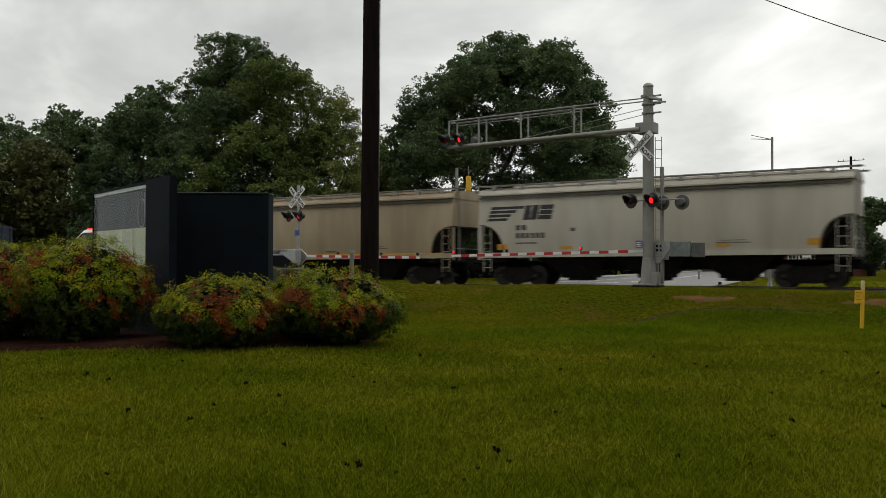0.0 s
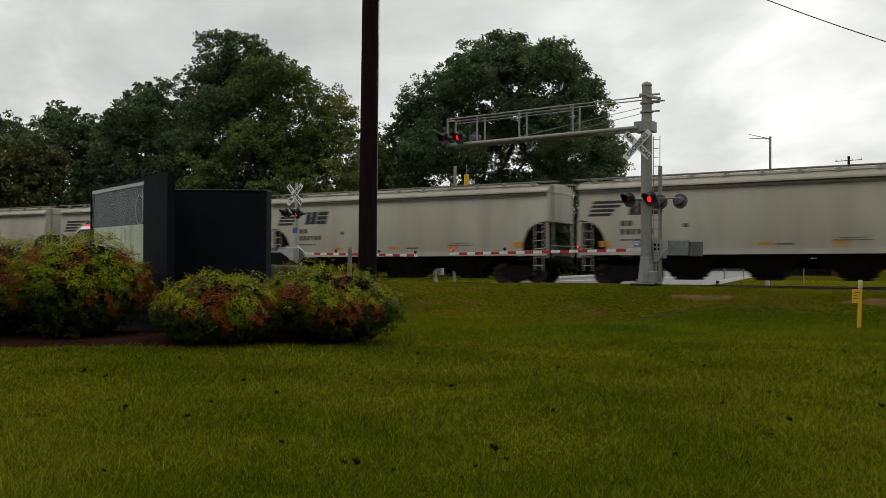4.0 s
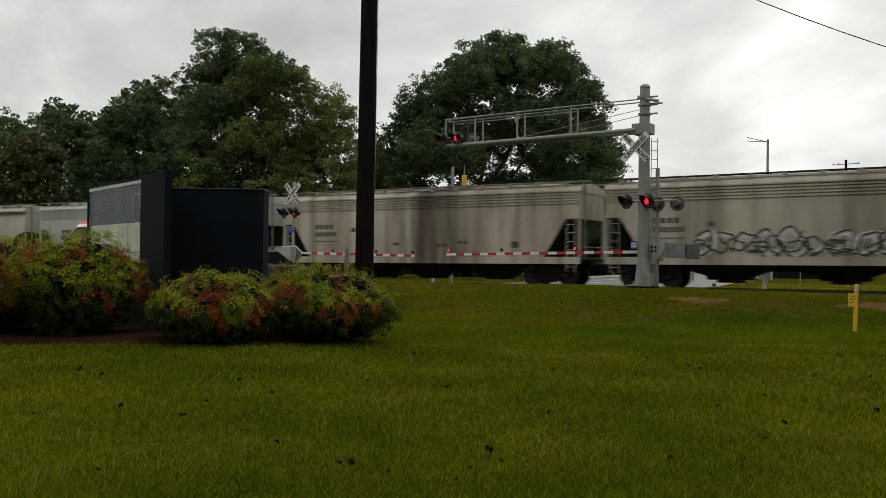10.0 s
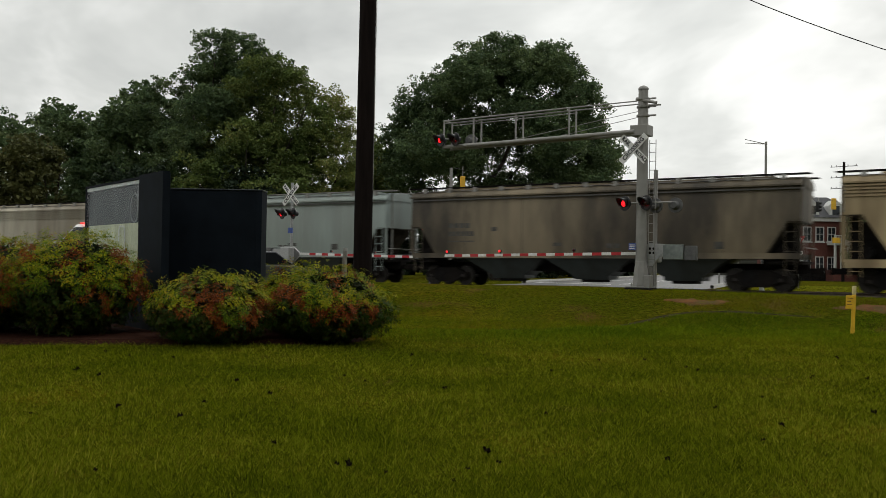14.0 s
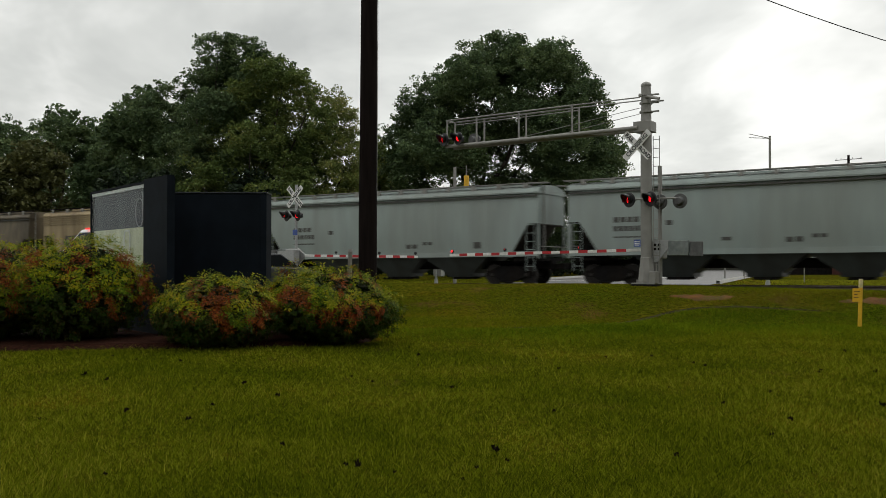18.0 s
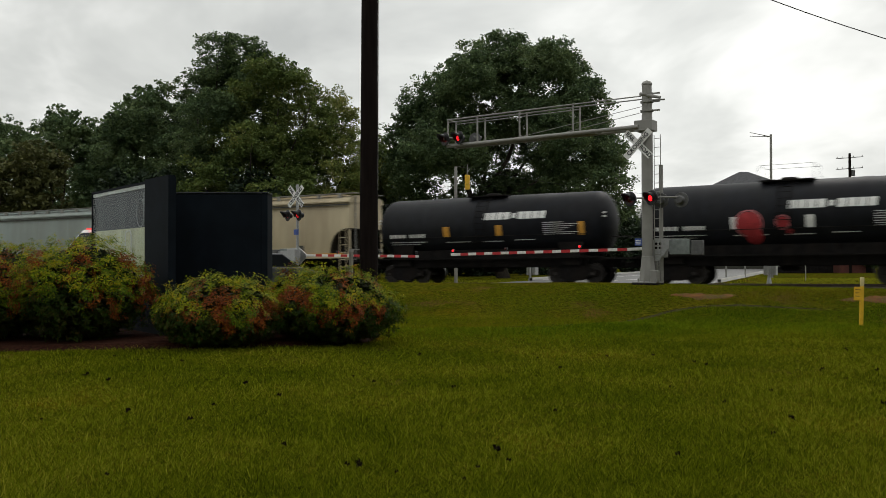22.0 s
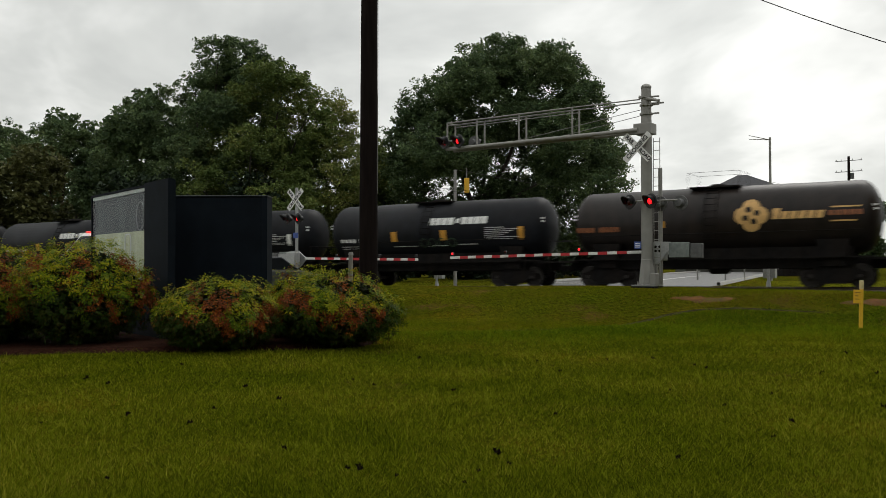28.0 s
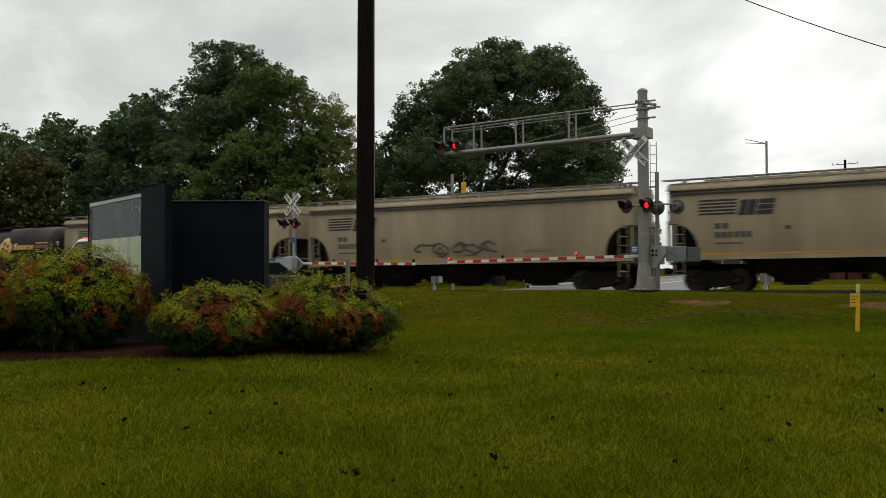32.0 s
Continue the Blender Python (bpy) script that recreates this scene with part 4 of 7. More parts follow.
M_INNER = mat("shaded_grimy_slope_sheet", (0.030, 0.025, 0.020), 0.85, 0, 0.4, 3, stain=(0.07, 0.055, 0.04), stain_amt=0.5, spec=0.08)
# the green cars' paint, darkened: shade under the floor put into the colour
M_BAY = car_paint("shaded_grimy_green_paint", (0.07, 0.085, 0.08), (0.03, 0.028, 0.024), 0.7)

CARS = []          # (thing, middle along the track at the start)
WHEELSETS = []
PROTO = {}


def bogie(parent, x):
    """A three-piece freight truck: side frames, bolster, springs, and two turning wheelsets."""
    if "side" not in PROTO:
        bm = bmesh.new()
        prism(bm, [(-1.15, 0.62), (-0.95, 0.66), (-0.5, 0.86), (0.5, 0.86), (0.95, 0.66), (1.15, 0.62), (1.15, 0.38), (0.75, 0.36),
                   (0.42, 0.16), (-0.42, 0.16), (-0.75, 0.36), (-1.15, 0.38)], -0.09, 0.09)
        PROTO["side"] = bm
        bm = bmesh.new()
        prof = [(0.20, -0.075), (0.455, -0.07), (0.46, 0.03), (0.49, 0.035), (0.49, 0.065), (0.40, 0.07), (0.20, 0.05), (0.16, 0.16)]
        for sgn in (-1, 1):
            b2 = bmesh.new()
            lathe(b2, [(r, h * -sgn + sgn * 0.7525) for r, h in prof], 24, "y")
            me = bpy.data.meshes.new("tmp")
            b2.to_mesh(me)
            b2.free()
            bm.from_mesh(me)
        tube(bm, (0, -1.1, 0), (0, 1.1, 0), 0.075, None, 10)
        PROTO["wheelset"] = bm
    t = part("truck", B(-0.22, 0.22, -1.05, 1.05, 0.42, 0.80, 0.04), M_DARK, parent) if "bolster" not in PROTO else None
    if t is None:
        t = new("truck", PROTO["bolster"])
        t.parent = parent
    PROTO["bolster"] = t.data
    t.matrix_basis = pose(x, 0, 0)
    for y in (-1.0, 1.0):
        if "side_me" not in PROTO:
            o = part("side_frame", PROTO["side"], M_DARK, t)
            PROTO["side_me"] = o.data
        else:
            o = new("side_frame", PROTO["side_me"])
            o.parent = t
        o.matrix_basis = pose(0, y, 0)
    for k, dx in enumerate((-0.89, 0.89)):
        if "ws_me" not in PROTO:
            o = part("wheelset", PROTO["wheelset"], M_WHEEL, t)
            PROTO["ws_me"] = o.data
        else:
            o = new("wheelset", PROTO["ws_me"])
            o.parent = t
        o.matrix_basis = pose(dx, 0, 0.46)
        WHEELSETS.append((o, dx))


def coupler(parent, x, sgn):
    bm = bmesh.new()
    box(bm, 0, 0.55, -0.1, 0.1, 0.72, 0.95)
    box(bm, 0.45, 0.68, -0.17, 0.17, 0.70, 0.98)
    bev(bm, 0.02)
    o = part("coupler", bm, M_DARK, parent)
    o.matrix_basis = pose(x, 0, 0, 0, 0, 0 if sgn > 0 else 180)


def plate(bm, pts, y, th=0.004):
    """A thin flat shape (x, z) standing proud of the side plane at y, towards the viewer's side."""
    prism(bm, pts, y - th, y)


def para(x0, x1, z0, z1, slant=0.0):
    return [(x0, z0), (x1, z0), (x1 + slant * (z1 - z0), z1), (x0 + slant * (z1 - z0), z1)]


def bars_text(parent, rows, y, material, name="lettering"):
    """Unreadable lettering: rows (x0, x1, z0, z1, count) of small bars."""
    for x0, x1, z0, z1, n in rows:
        bm = bmesh.new()
        w = (x1 - x0) / n
        for i in range(n):
            plate(bm, para(x0 + i * w + w * 0.1, x0 + (i + 1) * w - w * 0.12, z0, z1), y)
        tagged(part(name, bm, material, parent), kind="stuff")


def stroke(bm, pts, w, y):
    """A painted line through the points (x, z)."""
    vs = []
    for i, (x, z) in enumerate(pts):
        a, b = pts[max(0, i - 1)], pts[min(len(pts) - 1, i + 1)]
        dx, dz = b[0] - a[0], b[1] - a[1]
        l = math.hypot(dx, dz) or 1
        nx_, nz_ = -dz / l * w / 2, dx / l * w / 2
        vs.append((bm.verts.new((x + nx_, y, z + nz_)), bm.verts.new((x - nx_, y, z - nz_))))
    for a, b in zip(vs, vs[1:]):
        bm.faces.new((a[0], b[0], b[1], a[1]))


def loops(x0, x1, zc, h, n, seed):
    """A row of looping strokes, no letters."""
    r = random.Random(seed)
    out = []
    w = (x1 - x0) / n
    for i in range(n):
        cx, cz = x0 + w * (i + 0.5 + r.uniform(-0.12, 0.12)), zc + h * r.uniform(-0.08, 0.08)
        a0, turn = r.uniform(0, 6.28), r.uniform(3.0, 7.5) * r.choice((-1, 1))
        sx, sz, f = r.uniform(0.38, 0.62), r.uniform(0.38, 0.55), r.uniform(1.5, 2.6)
        ph = r.uniform(0, 6.28)
        out.append([(cx + math.cos(a0 + turn * k / 22) * w * sx * (1 + 0.25 * math.sin(f * turn * k / 22 + ph)), cz + math.sin(a0 + turn * k / 22) * h * sz * (1 + 0.3 * math.cos(f * turn * k / 22 + ph))) for k in range(23)])
        if r.random() < 0.6:
            out.append([(cx + w * r.uniform(-0.5, -0.2), cz + h * r.uniform(-0.5, 0.5)), (cx + w * r.uniform(-0.1, 0.1), cz + h * r.uniform(-0.3, 0.3)), (cx + w * r.uniform(0.2, 0.5), cz + h * r.uniform(-0.5, 0.5))])
    return out


def logo_stripes(parent, x, z, y, straight=False, size=1.0):
    """A black mark: slanted stripes that run into two slanted blocks. straight: five even stripes, else four that shorten downwards."""
    s = size
    if straight:
        bars = [(0.0, 1.66 - 0.02 * k, 0.66 - 0.145 * k, 0.085) for k in range(5)]
        a = 1.66
    else:
        bars = [(-0.06 * k, (1.72, 1.30, 1.02, 0.86)[k], 0.54 - 0.18 * k, 0.125) for k in range(4)]
        a = 1.66
    for x0, x1, z0, hh in bars:
        bm = bmesh.new()
        plate(bm, para(x + x0 * s, x + x1 * s, z + z0 * s, z + (z0 + hh) * s, 0.35), y)
        part("logo_stripe", bm, M_LOGO, parent)
    # two blocks with narrow slits
    for x0, x1 in ((0.0, 0.34), (0.365, 0.70), (0.75, 1.42)):
        bm = bmesh.new()
        if x0 < 0.7:
            plate(bm, para(x + (a + x0) * s, x + (a + x1) * s, z + 0.02 * s, z + 0.68 * s, 0.22), y)
        else:
            for z0, z1 in ((0.02, 0.215), (0.25, 0.445), (0.48, 0.68)):
                plate(bm, para(x + (a + x0 + z0 * 0.22) * s, x + (a + x1 + z0 * 0.22) * s, z + z0 * s, z + z1 * s, 0.22), y)
        part("logo_block", bm, M_LOGO, parent)


def ladder(parent, x0, x1, y, z0, z1, step=0.38, material=None, r=0.018):
    bm = bmesh.new()
    for x in (x0, x1):
        tube(bm, (x, y, z0), (x, y, z1), r, None, 6)
    z = z0 + step * 0.6
    while z < z1 - 0.05:
        tube(bm, (x0, y, z), (x1, y, z), r * 0.8, None, 6)
        z += step
    return part("ladder", bm, material or M_GALV, parent)


def bow(ob, zmid, top, low):
    """Bows a car's side: its plates lean in above and below the widest line."""
    bm = bmesh.new()
    bm.from_mesh(ob.data)
    zs = [v.co.z for v in bm.verts]
    for k in range(12):
        z = 1.5 + k * 0.24
        if min(zs) + 0.05 < z < max(zs) - 0.05:
            bmesh.ops.bisect_plane(bm, geom=bm.verts[:] + bm.edges[:] + bm.faces[:], plane_co=(0, 0, z), plane_no=(0, 0, 1), dist=0.001)
    for v in bm.verts:
        q = v.co.z - zmid
        v.co.y -= math.copysign((top if q > 0 else low) * q * q, v.co.y)
    bm.normal_update()
    for f in bm.faces:
        f.smooth = True
    for e in bm.edges:
        e.smooth = len(e.link_faces) == 2 and e.calc_face_angle(9) < 0.5
    bm.to_mesh(ob.data)
    bm.free()


def hopper(sl, sr, paint, kind, label, extras=()):
    """A covered hopper car between sl and sr along the track. kind: round, wedge or ribbed (the shape of its end cut-outs and top)."""
    L = sr - sl
    h = L / 2
    t = empty("hopper_car", pose(*track((sl + sr) / 2)[:3]), label, "freight car", "cars of the freight train")
    CARS.append((t, (sl + sr) / 2))
    W, EAVE = 1.58, 4.21
    zb = 1.50 if kind != "ribbed" else 1.28
    zc, run = (2.85, 1.25) if kind == "round" else ((2.80, 1.35) if kind == "wedge" else (3.0, 1.75))

    def cut(sgn):
        pts = []
        for i in range(9):
            a = i / 8
            if kind == "round":
                x = h - run * math.cos(a * math.pi / 2) ** 0.85
                z = zb + (zc - zb) * math.sin(a * math.pi / 2) ** 0.9
            else:
                x, z = h - run + run * 0.62 * a, zb + (zc - zb) * a
            pts.append((sgn * x, z))
        if kind != "round":
            pts.append((sgn * (h - 0.02), zc))
        return pts
    right, left = cut(1), cut(-1)
    outline = right + [(h, EAVE), (-h, EAVE)] + left[::-1]
    bm = bmesh.new()
    prism(bm, outline, -W, W)
    part("body", bm, paint, t)
    # roof: low arch with a flat rim
    bm = bmesh.new()
    n = 10
    sec = [(-W - 0.06, EAVE - 0.02), (-W - 0.06, EAVE + 0.05)] + [(W * -math.cos(math.pi * i / n), EAVE + 0.06 + 0.36 * math.sin(math.pi * i / n) ** 0.8) for i in range(n + 1)] + [(W + 0.06, EAVE + 0.05), (W + 0.06, EAVE - 0.02)]
    for a, b in zip(sec, sec[1:]):
        v = [bm.verts.new((x, y, z)) for x, (y, z) in ((-h - 0.04, a), (h + 0.04, a), (h + 0.04, b), (-h - 0.04, b))]
        bm.faces.new(v)
    for x in (-h - 0.04, h + 0.04):
        bm.faces.new([bm.verts.new((x, y, z)) for y, z in sec])
    bmesh.ops.remove_doubles(bm, verts=bm.verts[:], dist=0.001)
    bmesh.ops.recalc_face_normals(bm, faces=bm.faces[:])
    part("roof", bm, paint, t)
    # rim moulding under the roof (dark line), or a band of ribs
    bm = bmesh.new()
    if kind == "ribbed":
        for k in range(4):
            box(bm, -h + 0.03, h - 0.03, -W - 0.035, -W + 0.01, EAVE - 0.14 - 0.13 * k, EAVE - 0.07 - 0.13 * k)
    else:
        box(bm, -h + 0.02, h - 0.02, -W - 0.045, -W + 0.01, EAVE - 0.16, EAVE - 0.10)
    part("top_chord", bm, paint if kind == "ribbed" else M_STENCIL, t)
    # running boards on brackets
    for y in (-1.18, 1.0):
        part("running_board", B(-h - 0.30, h + 0.30, y - 0.26, y + 0.26, EAVE + 0.45, EAVE + 0.485), M_DARK if paint in (P_DIRTY, P_SOOT, P_RUST) else M_GALV, t)
    nb = int(L / 1.35)
    if "bracket" not in PROTO:
        PROTO["bracket"] = part("bracket", B(-0.10, 0.10, -0.05, 0.05, 0, 0.22), M_GALV, t).data
    for i in range(nb):
        o = new("bracket", PROTO["bracket"])
        o.parent = t
        o.matrix_basis = pose(-h + L * (i + 0.5) / nb, -1.42, EAVE + 0.23)
    # roof hatches
    bm = bmesh.new()
    box(bm, -h + 1.2, h - 1.2, -0.35, 0.35, EAVE + 0.36, EAVE + 0.5)
    part("roof_hatch", bm, paint, t)
    # side sills and panel seams
    zs0, zs1 = (1.30, 1.53) if kind != "ribbed" else (0.98, 1.30)
    for y in (-1, 1):
        part("side_sill", B(-h + 0.0, h - 0.0, min(y * 1.50, y * 1.60), max(y * 1.50, y * 1.60), zs0, zs1), paint if kind != "wedge" else paint, t)
    if kind != "ribbed":
        for i in range(1, 6):
            part("panel_seam", B(-0.02, 0.02, -W - 0.008, -W + 0.005, zs1, EAVE - 0.16), paint, t).matrix_basis = pose(-h + L * i / 6, 0, 0)
    # hopper bays under the floor
    nbay = 3
    bw = (L - 5.6) / nbay
    for i in range(nbay):
        cx = -h + 2.8 + bw * (i + 0.5)
        bm = bmesh.new()
        prism(bm, [(-bw * 0.5, zs0 + 0.02), (bw * 0.5, zs0 + 0.02), (bw * 0.20, 0.52), (bw * 0.20, 0.36), (-bw * 0.20, 0.36), (-bw * 0.20, 0.52)], -1.25, 1.25)
        for vert in bm.verts:
            vert.co.y *= 0.45 + 0.55 * min(1.0, max(0.0, (vert.co.z - 0.36) / (zs0 - 0.34)))
        part("hopper_bay", bm, M_BAY if kind == "wedge" else M_DARK, t).matrix_basis = pose(cx, 0, 0)
        part("discharge_gate", B(-0.5, 0.5, -0.55, 0.55, 0.24, 0.36, 0.02), M_DARK, t).matrix_basis = pose(cx, 0, 0)
    part("centre_sill", B(-h - 0.1, h + 0.1, -0.3, 0.3, 0.72, 1.12), M_DARK, t)
    # ends: slope sheet shadow, platform, posts, ladders, steps
    for sgn in (-1, 1):
        a, b = sorted((sgn * (h + 0.02), sgn * (h - 1.3)))
        part("end_platform", B(a, b, -1.45, 1.45, 1.10, 1.22), M_DARK, t)
        for y in (-1.48, 1.48):
            bm = bmesh.new()
            box(bm, sgn * h - 0.07, sgn * h + 0.0 if sgn > 0 else sgn * h + 0.07, y - 0.05, y + 0.05, 1.2, zc + 0.1)
            part("end_post", bm, paint, t)
        ladder(t, sgn * (h - 0.62), sgn * (h - 0.22), -1.55, 0.62, zc + (0.1 if kind == "round" else 0.0), material=paint)
        ladder(t, sgn * (h + 0.06), sgn * (h + 0.10), -1.1, 1.2, EAVE + 0.3, material=M_GALV)
        bm = bmesh.new()
        tube(bm, (sgn * (h + 0.12), -1.45, 1.75), (sgn * (h + 0.12), 1.45, 1.75), 0.02, None, 6)
        part("handrail", bm, M_GALV, t)
        coupler(t, sgn * h, sgn)
        bogie(t, sgn * (h - 1.75))
        bm = bmesh.new()
        prism(bm, [(sgn * (h - 0.12), 1.0), (sgn * (h - 0.12), zc), (sgn * (h - run * 0.5), zb + (zc - zb) * 0.8), (sgn * (h - run - 0.3), zb - 0.05), (sgn * (h - run - 0.3), 1.0)], -0.75, -0.70)
        part("shear_plate", bm, M_DARK, t)
        # dark sheet along the cut-out's slope: grime, and shade put into its colour
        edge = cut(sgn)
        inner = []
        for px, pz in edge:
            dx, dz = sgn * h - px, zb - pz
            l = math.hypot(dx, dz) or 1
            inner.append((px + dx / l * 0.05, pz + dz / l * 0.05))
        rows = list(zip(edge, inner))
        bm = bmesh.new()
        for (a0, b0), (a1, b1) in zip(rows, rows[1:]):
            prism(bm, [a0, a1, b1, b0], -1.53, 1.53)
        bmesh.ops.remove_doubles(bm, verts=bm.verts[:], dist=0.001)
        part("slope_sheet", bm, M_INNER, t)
        bm = bmesh.new()
        tube(bm, (sgn * (h - 0.75), -1.15, 1.55), (sgn * (h - 0.75), -0.3, 1.55), 0.26, None, 12)
        part("brake_cylinder", bm, M_DARK, t)
    y = -W - 0.004
    for what in extras:
        if what == "logo":
            logo_stripes(t, -h + 0.62, 3.0, y)
        elif what == "logo2":
            logo_stripes(t, -h + 1.25, 3.05, y, True, 0.95)
        elif what == "marks":
            bars_text(t, [(-h + 1.9, -h + 2.5, 2.55, 2.78, 2), (-h + 1.9, -h + 3.4, 2.18, 2.42, 6), (-h + 1.9, -h + 3.0, 1.92, 1.99, 5), (-h + 4.6, -h + 4.9, 2.45, 2.6, 1)], y, M_STENCIL)
            bars_text(t, [(h - 5.2, h - 3.8, 1.8, 1.84, 7), (h - 5.0, h - 4.0, 1.9, 1.93, 6), (0.5, 1.2, 1.66, 1.74, 5)], y, M_STENCIL)
        elif what == "marks2":
            bars_text(t, [(-h + 2.1, -h + 3.3, 2.72, 2.95, 4), (-h + 2.1, -h + 3.5, 2.34, 2.56, 6), (-h + 2.1, -h + 3.5, 2.05, 2.12, 8), (-h + 4.4, -h + 4.75, 2.55, 2.75, 1)], y, M_STENCIL)
            bars_text(t, [(h - 6.2, h - 5.6, 1.9, 2.05, 2), (h - 3.4, h - 2.9, 1.7, 2.0, 1), (1.0, 1.7, 1.75, 1.95, 2), (-1.5, -1.0, 1.85, 2.0, 1)], y, M_STENCIL)
        elif what == "patches":
            for x in (-h + 0.95, -h + 4.1, -h + 7.6, h - 5.2, h - 1.7):
                big = abs(x) > h - 2
                part("reflector", B(x, x + (0.5 if big else 0.6), y - 0.004, y, 1.66, 1.66 + (0.26 if big else 0.12)), M_ORANGE, t)
        elif what == "yellow_line":
            part("reflector_line", B(-h + 0.4, h - 0.4, y - 0.03, y - 0.022, 1.50, 1.56), M_ORANGE, t)
        elif what == "white_line":
            bars_text(t, [(-h + 0.5, h - 0.5, 1.05, 1.2, 9)], -1.605, M_WHITE, "reflector")
        elif what == "notices":
            bars_text(t, [(-h + 6.3, -h + 7.6, 2.98 - 0.11 * k, 3.03 - 0.11 * k, 8) for k in range(6)], y, M_STENCIL)
            bars_text(t, [(-h + 7.9, -h + 9.9, 3.12, 3.17, 12), (-h + 8.4, -h + 9.5, 2.32, 2.38, 8), (-h + 8.4, -h + 9.5, 2.16, 2.22, 8), (-h + 8.4, -h + 9.2, 2.02, 2.07, 6)], y, M_RUSTLET)
        elif what[0] == "tag":
            _, x0, x1, zc_, hh, n, w, m, seed = what
            bm = bmesh.new()
            for k, pts in enumerate(loops(x0, x1, zc_, hh, n, seed)):
                stroke(bm, pts, w, y - 0.004 - 0.0015 * k - (0.0 if m is M_GRAFW else 0.02))
            tagged(part("graffiti", bm, m, t), kind="stuff")
    bend = {"round": (0.062, 0.075), "wedge": (0.040, 0.045), "ribbed": (0.022, 0.03)}[kind]
    for ob in t.children:
        if ob.name.split(".")[0] in ("body", "panel_seam", "logo_block", "logo_stripe", "lettering", "graffiti", "reflector"):
            bow(ob, 2.75, *bend)
    return t


def tank(sl, sr, paint, style, label):
    """A tank car between sl and sr along the track."""
    L = sr - sl
    h = L / 2
    t = empty("tank_car", pose(*track((sl + sr) / 2)[:3]), label, "tank car", "cars of the freight train")
    CARS.append((t, (sl + sr) / 2))
    R, zc = 1.44, 2.78
    bm = bmesh.new()
    prof = []
    for i in range(9):
        a = math.pi / 2 * i / 8
        prof.append((max(0.02, R * math.sin(a)), -h + 0.75 * (1 - math.cos(a))))
    prof += [(R, -h * 0.5), (R + 0.012, -h * 0.5 + 0.01), (R + 0.012, h * 0.5), (R, h * 0.5 + 0.01)]
    prof += [(r, -x) for r, x in prof[8::-1]]
    lathe(bm, prof, 40, "x")
    o = part("tank", bm, paint, t, smooth=True)
    o.matrix_basis = pose(0, 0, zc)
    # top fittings: platform with rails and the valve housing
    part("top_platform", B(-1.05, 1.05, -0.85, 0.85, zc + R - 0.06, zc + R + 0.0), M_DARK, t)
    bm = bmesh.new()
    lathe(bm, [(0.38, zc + R - 0.1), (0.38, zc + R + 0.06), (0.30, zc + R + 0.13), (0.05, zc + R + 0.15)], 20)
    part("valve_housing", bm, M_DARK, t, smooth=True)
    bm = bmesh.new()
    for x in (-1.05, 1.05):
        tube(bm, (x, -0.85, zc + R), (x, -0.85, zc + R + 0.60), 0.008, None, 6)
        tube(bm, (x, 0.85, zc + R), (x, 0.85, zc + R + 0.60), 0.008, None, 6)
        tube(bm, (x, -0.85, zc + R + 0.60), (x, 0.85, zc + R + 0.60), 0.007, None, 6)
    for y in (-0.85, 0.85):
        tube(bm, (-1.05, y, zc + R + 0.60), (1.05, y, zc + R + 0.60), 0.007, None, 6)
    part("safety_rail", bm, M_DARK, t)
    # side ladder that bows round the tank
    bm = bmesh.new()
    for x in (-0.25, 0.25):
        pts = [(x, -(R + 0.10) * math.cos(radians(a)), zc + (R + 0.10) * math.sin(radians(a))) for a in range(-35, 80, 10)]
        for a, b in zip(pts, pts[1:]):
            tube(bm, a, b, 0.02, None, 6)
    for a in range(-30, 75, 11):
        y, z = -(R + 0.10) * math.cos(radians(a)), zc + (R + 0.10) * math.sin(radians(a))
        tube(bm, (-0.25, y, z), (0.25, y, z), 0.016, None, 6)
    part("ladder", bm, M_DARK, t)
    part("centre_sill", B(-h - 0.35, h + 0.35, -0.32, 0.32, 0.75, 1.18), M_DARK, t)
    part("running_board", B(-h + 0.2, h - 0.2, -1.5, -1.15, 1.18, 1.23), M_DARK, t)
    for y in (-1.02, 1.02):
        part("side_sill", B(-h + 1.0, h - 1.0, y - 0.05, y + 0.05, 0.78, 1.62), M_DARK, t)
    part("bottom_outlet", B(-0.4, 0.4, -0.4, 0.4, 0.55, 1.4, 0.1), M_DARK, t)
    for sgn in (-1, 1):
        bm = bmesh.new()
        prism(bm, [(-0.45, 0.85), (0.45, 0.85), (0.6, 1.9), (-0.6, 1.9)], -1.25, 1.25)
        part("saddle", bm, M_DARK, t).matrix_basis = pose(sgn * (h - 1.7), 0, 0)
        part("end_platform", B(sgn * h - 0.45, sgn * h + 0.45, -1.45, 1.45, 1.1, 1.17), M_DARK, t)
        bm = bmesh.new()
        for y in (-1.4, 1.4):
            tube(bm, (sgn * (h + 0.3), y, 0.5), (sgn * (h + 0.3), y, 2.1), 0.02, None, 6)
        tube(bm, (sgn * (h + 0.3), -1.4, 2.1), (sgn * (h + 0.3), 1.4, 2.1), 0.02, None, 6)
        part("handrail", bm, M_DARK, t)
        coupler(t, sgn * (h + 0.3), sgn)
        bogie(t, sgn * (h - 1.65))
        # pale reflective strip on the tank head
        bm = bmesh.new()
        for k in range(2):
            box(bm, sgn * (h - 0.42), sgn * (h - 0.12), -1.02, -0.97, zc + 0.35 - 0.15 * k, zc + 0.43 - 0.15 * k)
        part("head_marking", bm, M_LWHITE, t)
    bm = bmesh.new()
    pts = [(-h + 0.6, -R - 0.12, zc - 0.55), (h - 0.6, -R - 0.12, zc - 0.55)]
    tube(bm, pts[0], pts[1], 0.016, None, 6)
    part("handrail", bm, M_DARK, t)

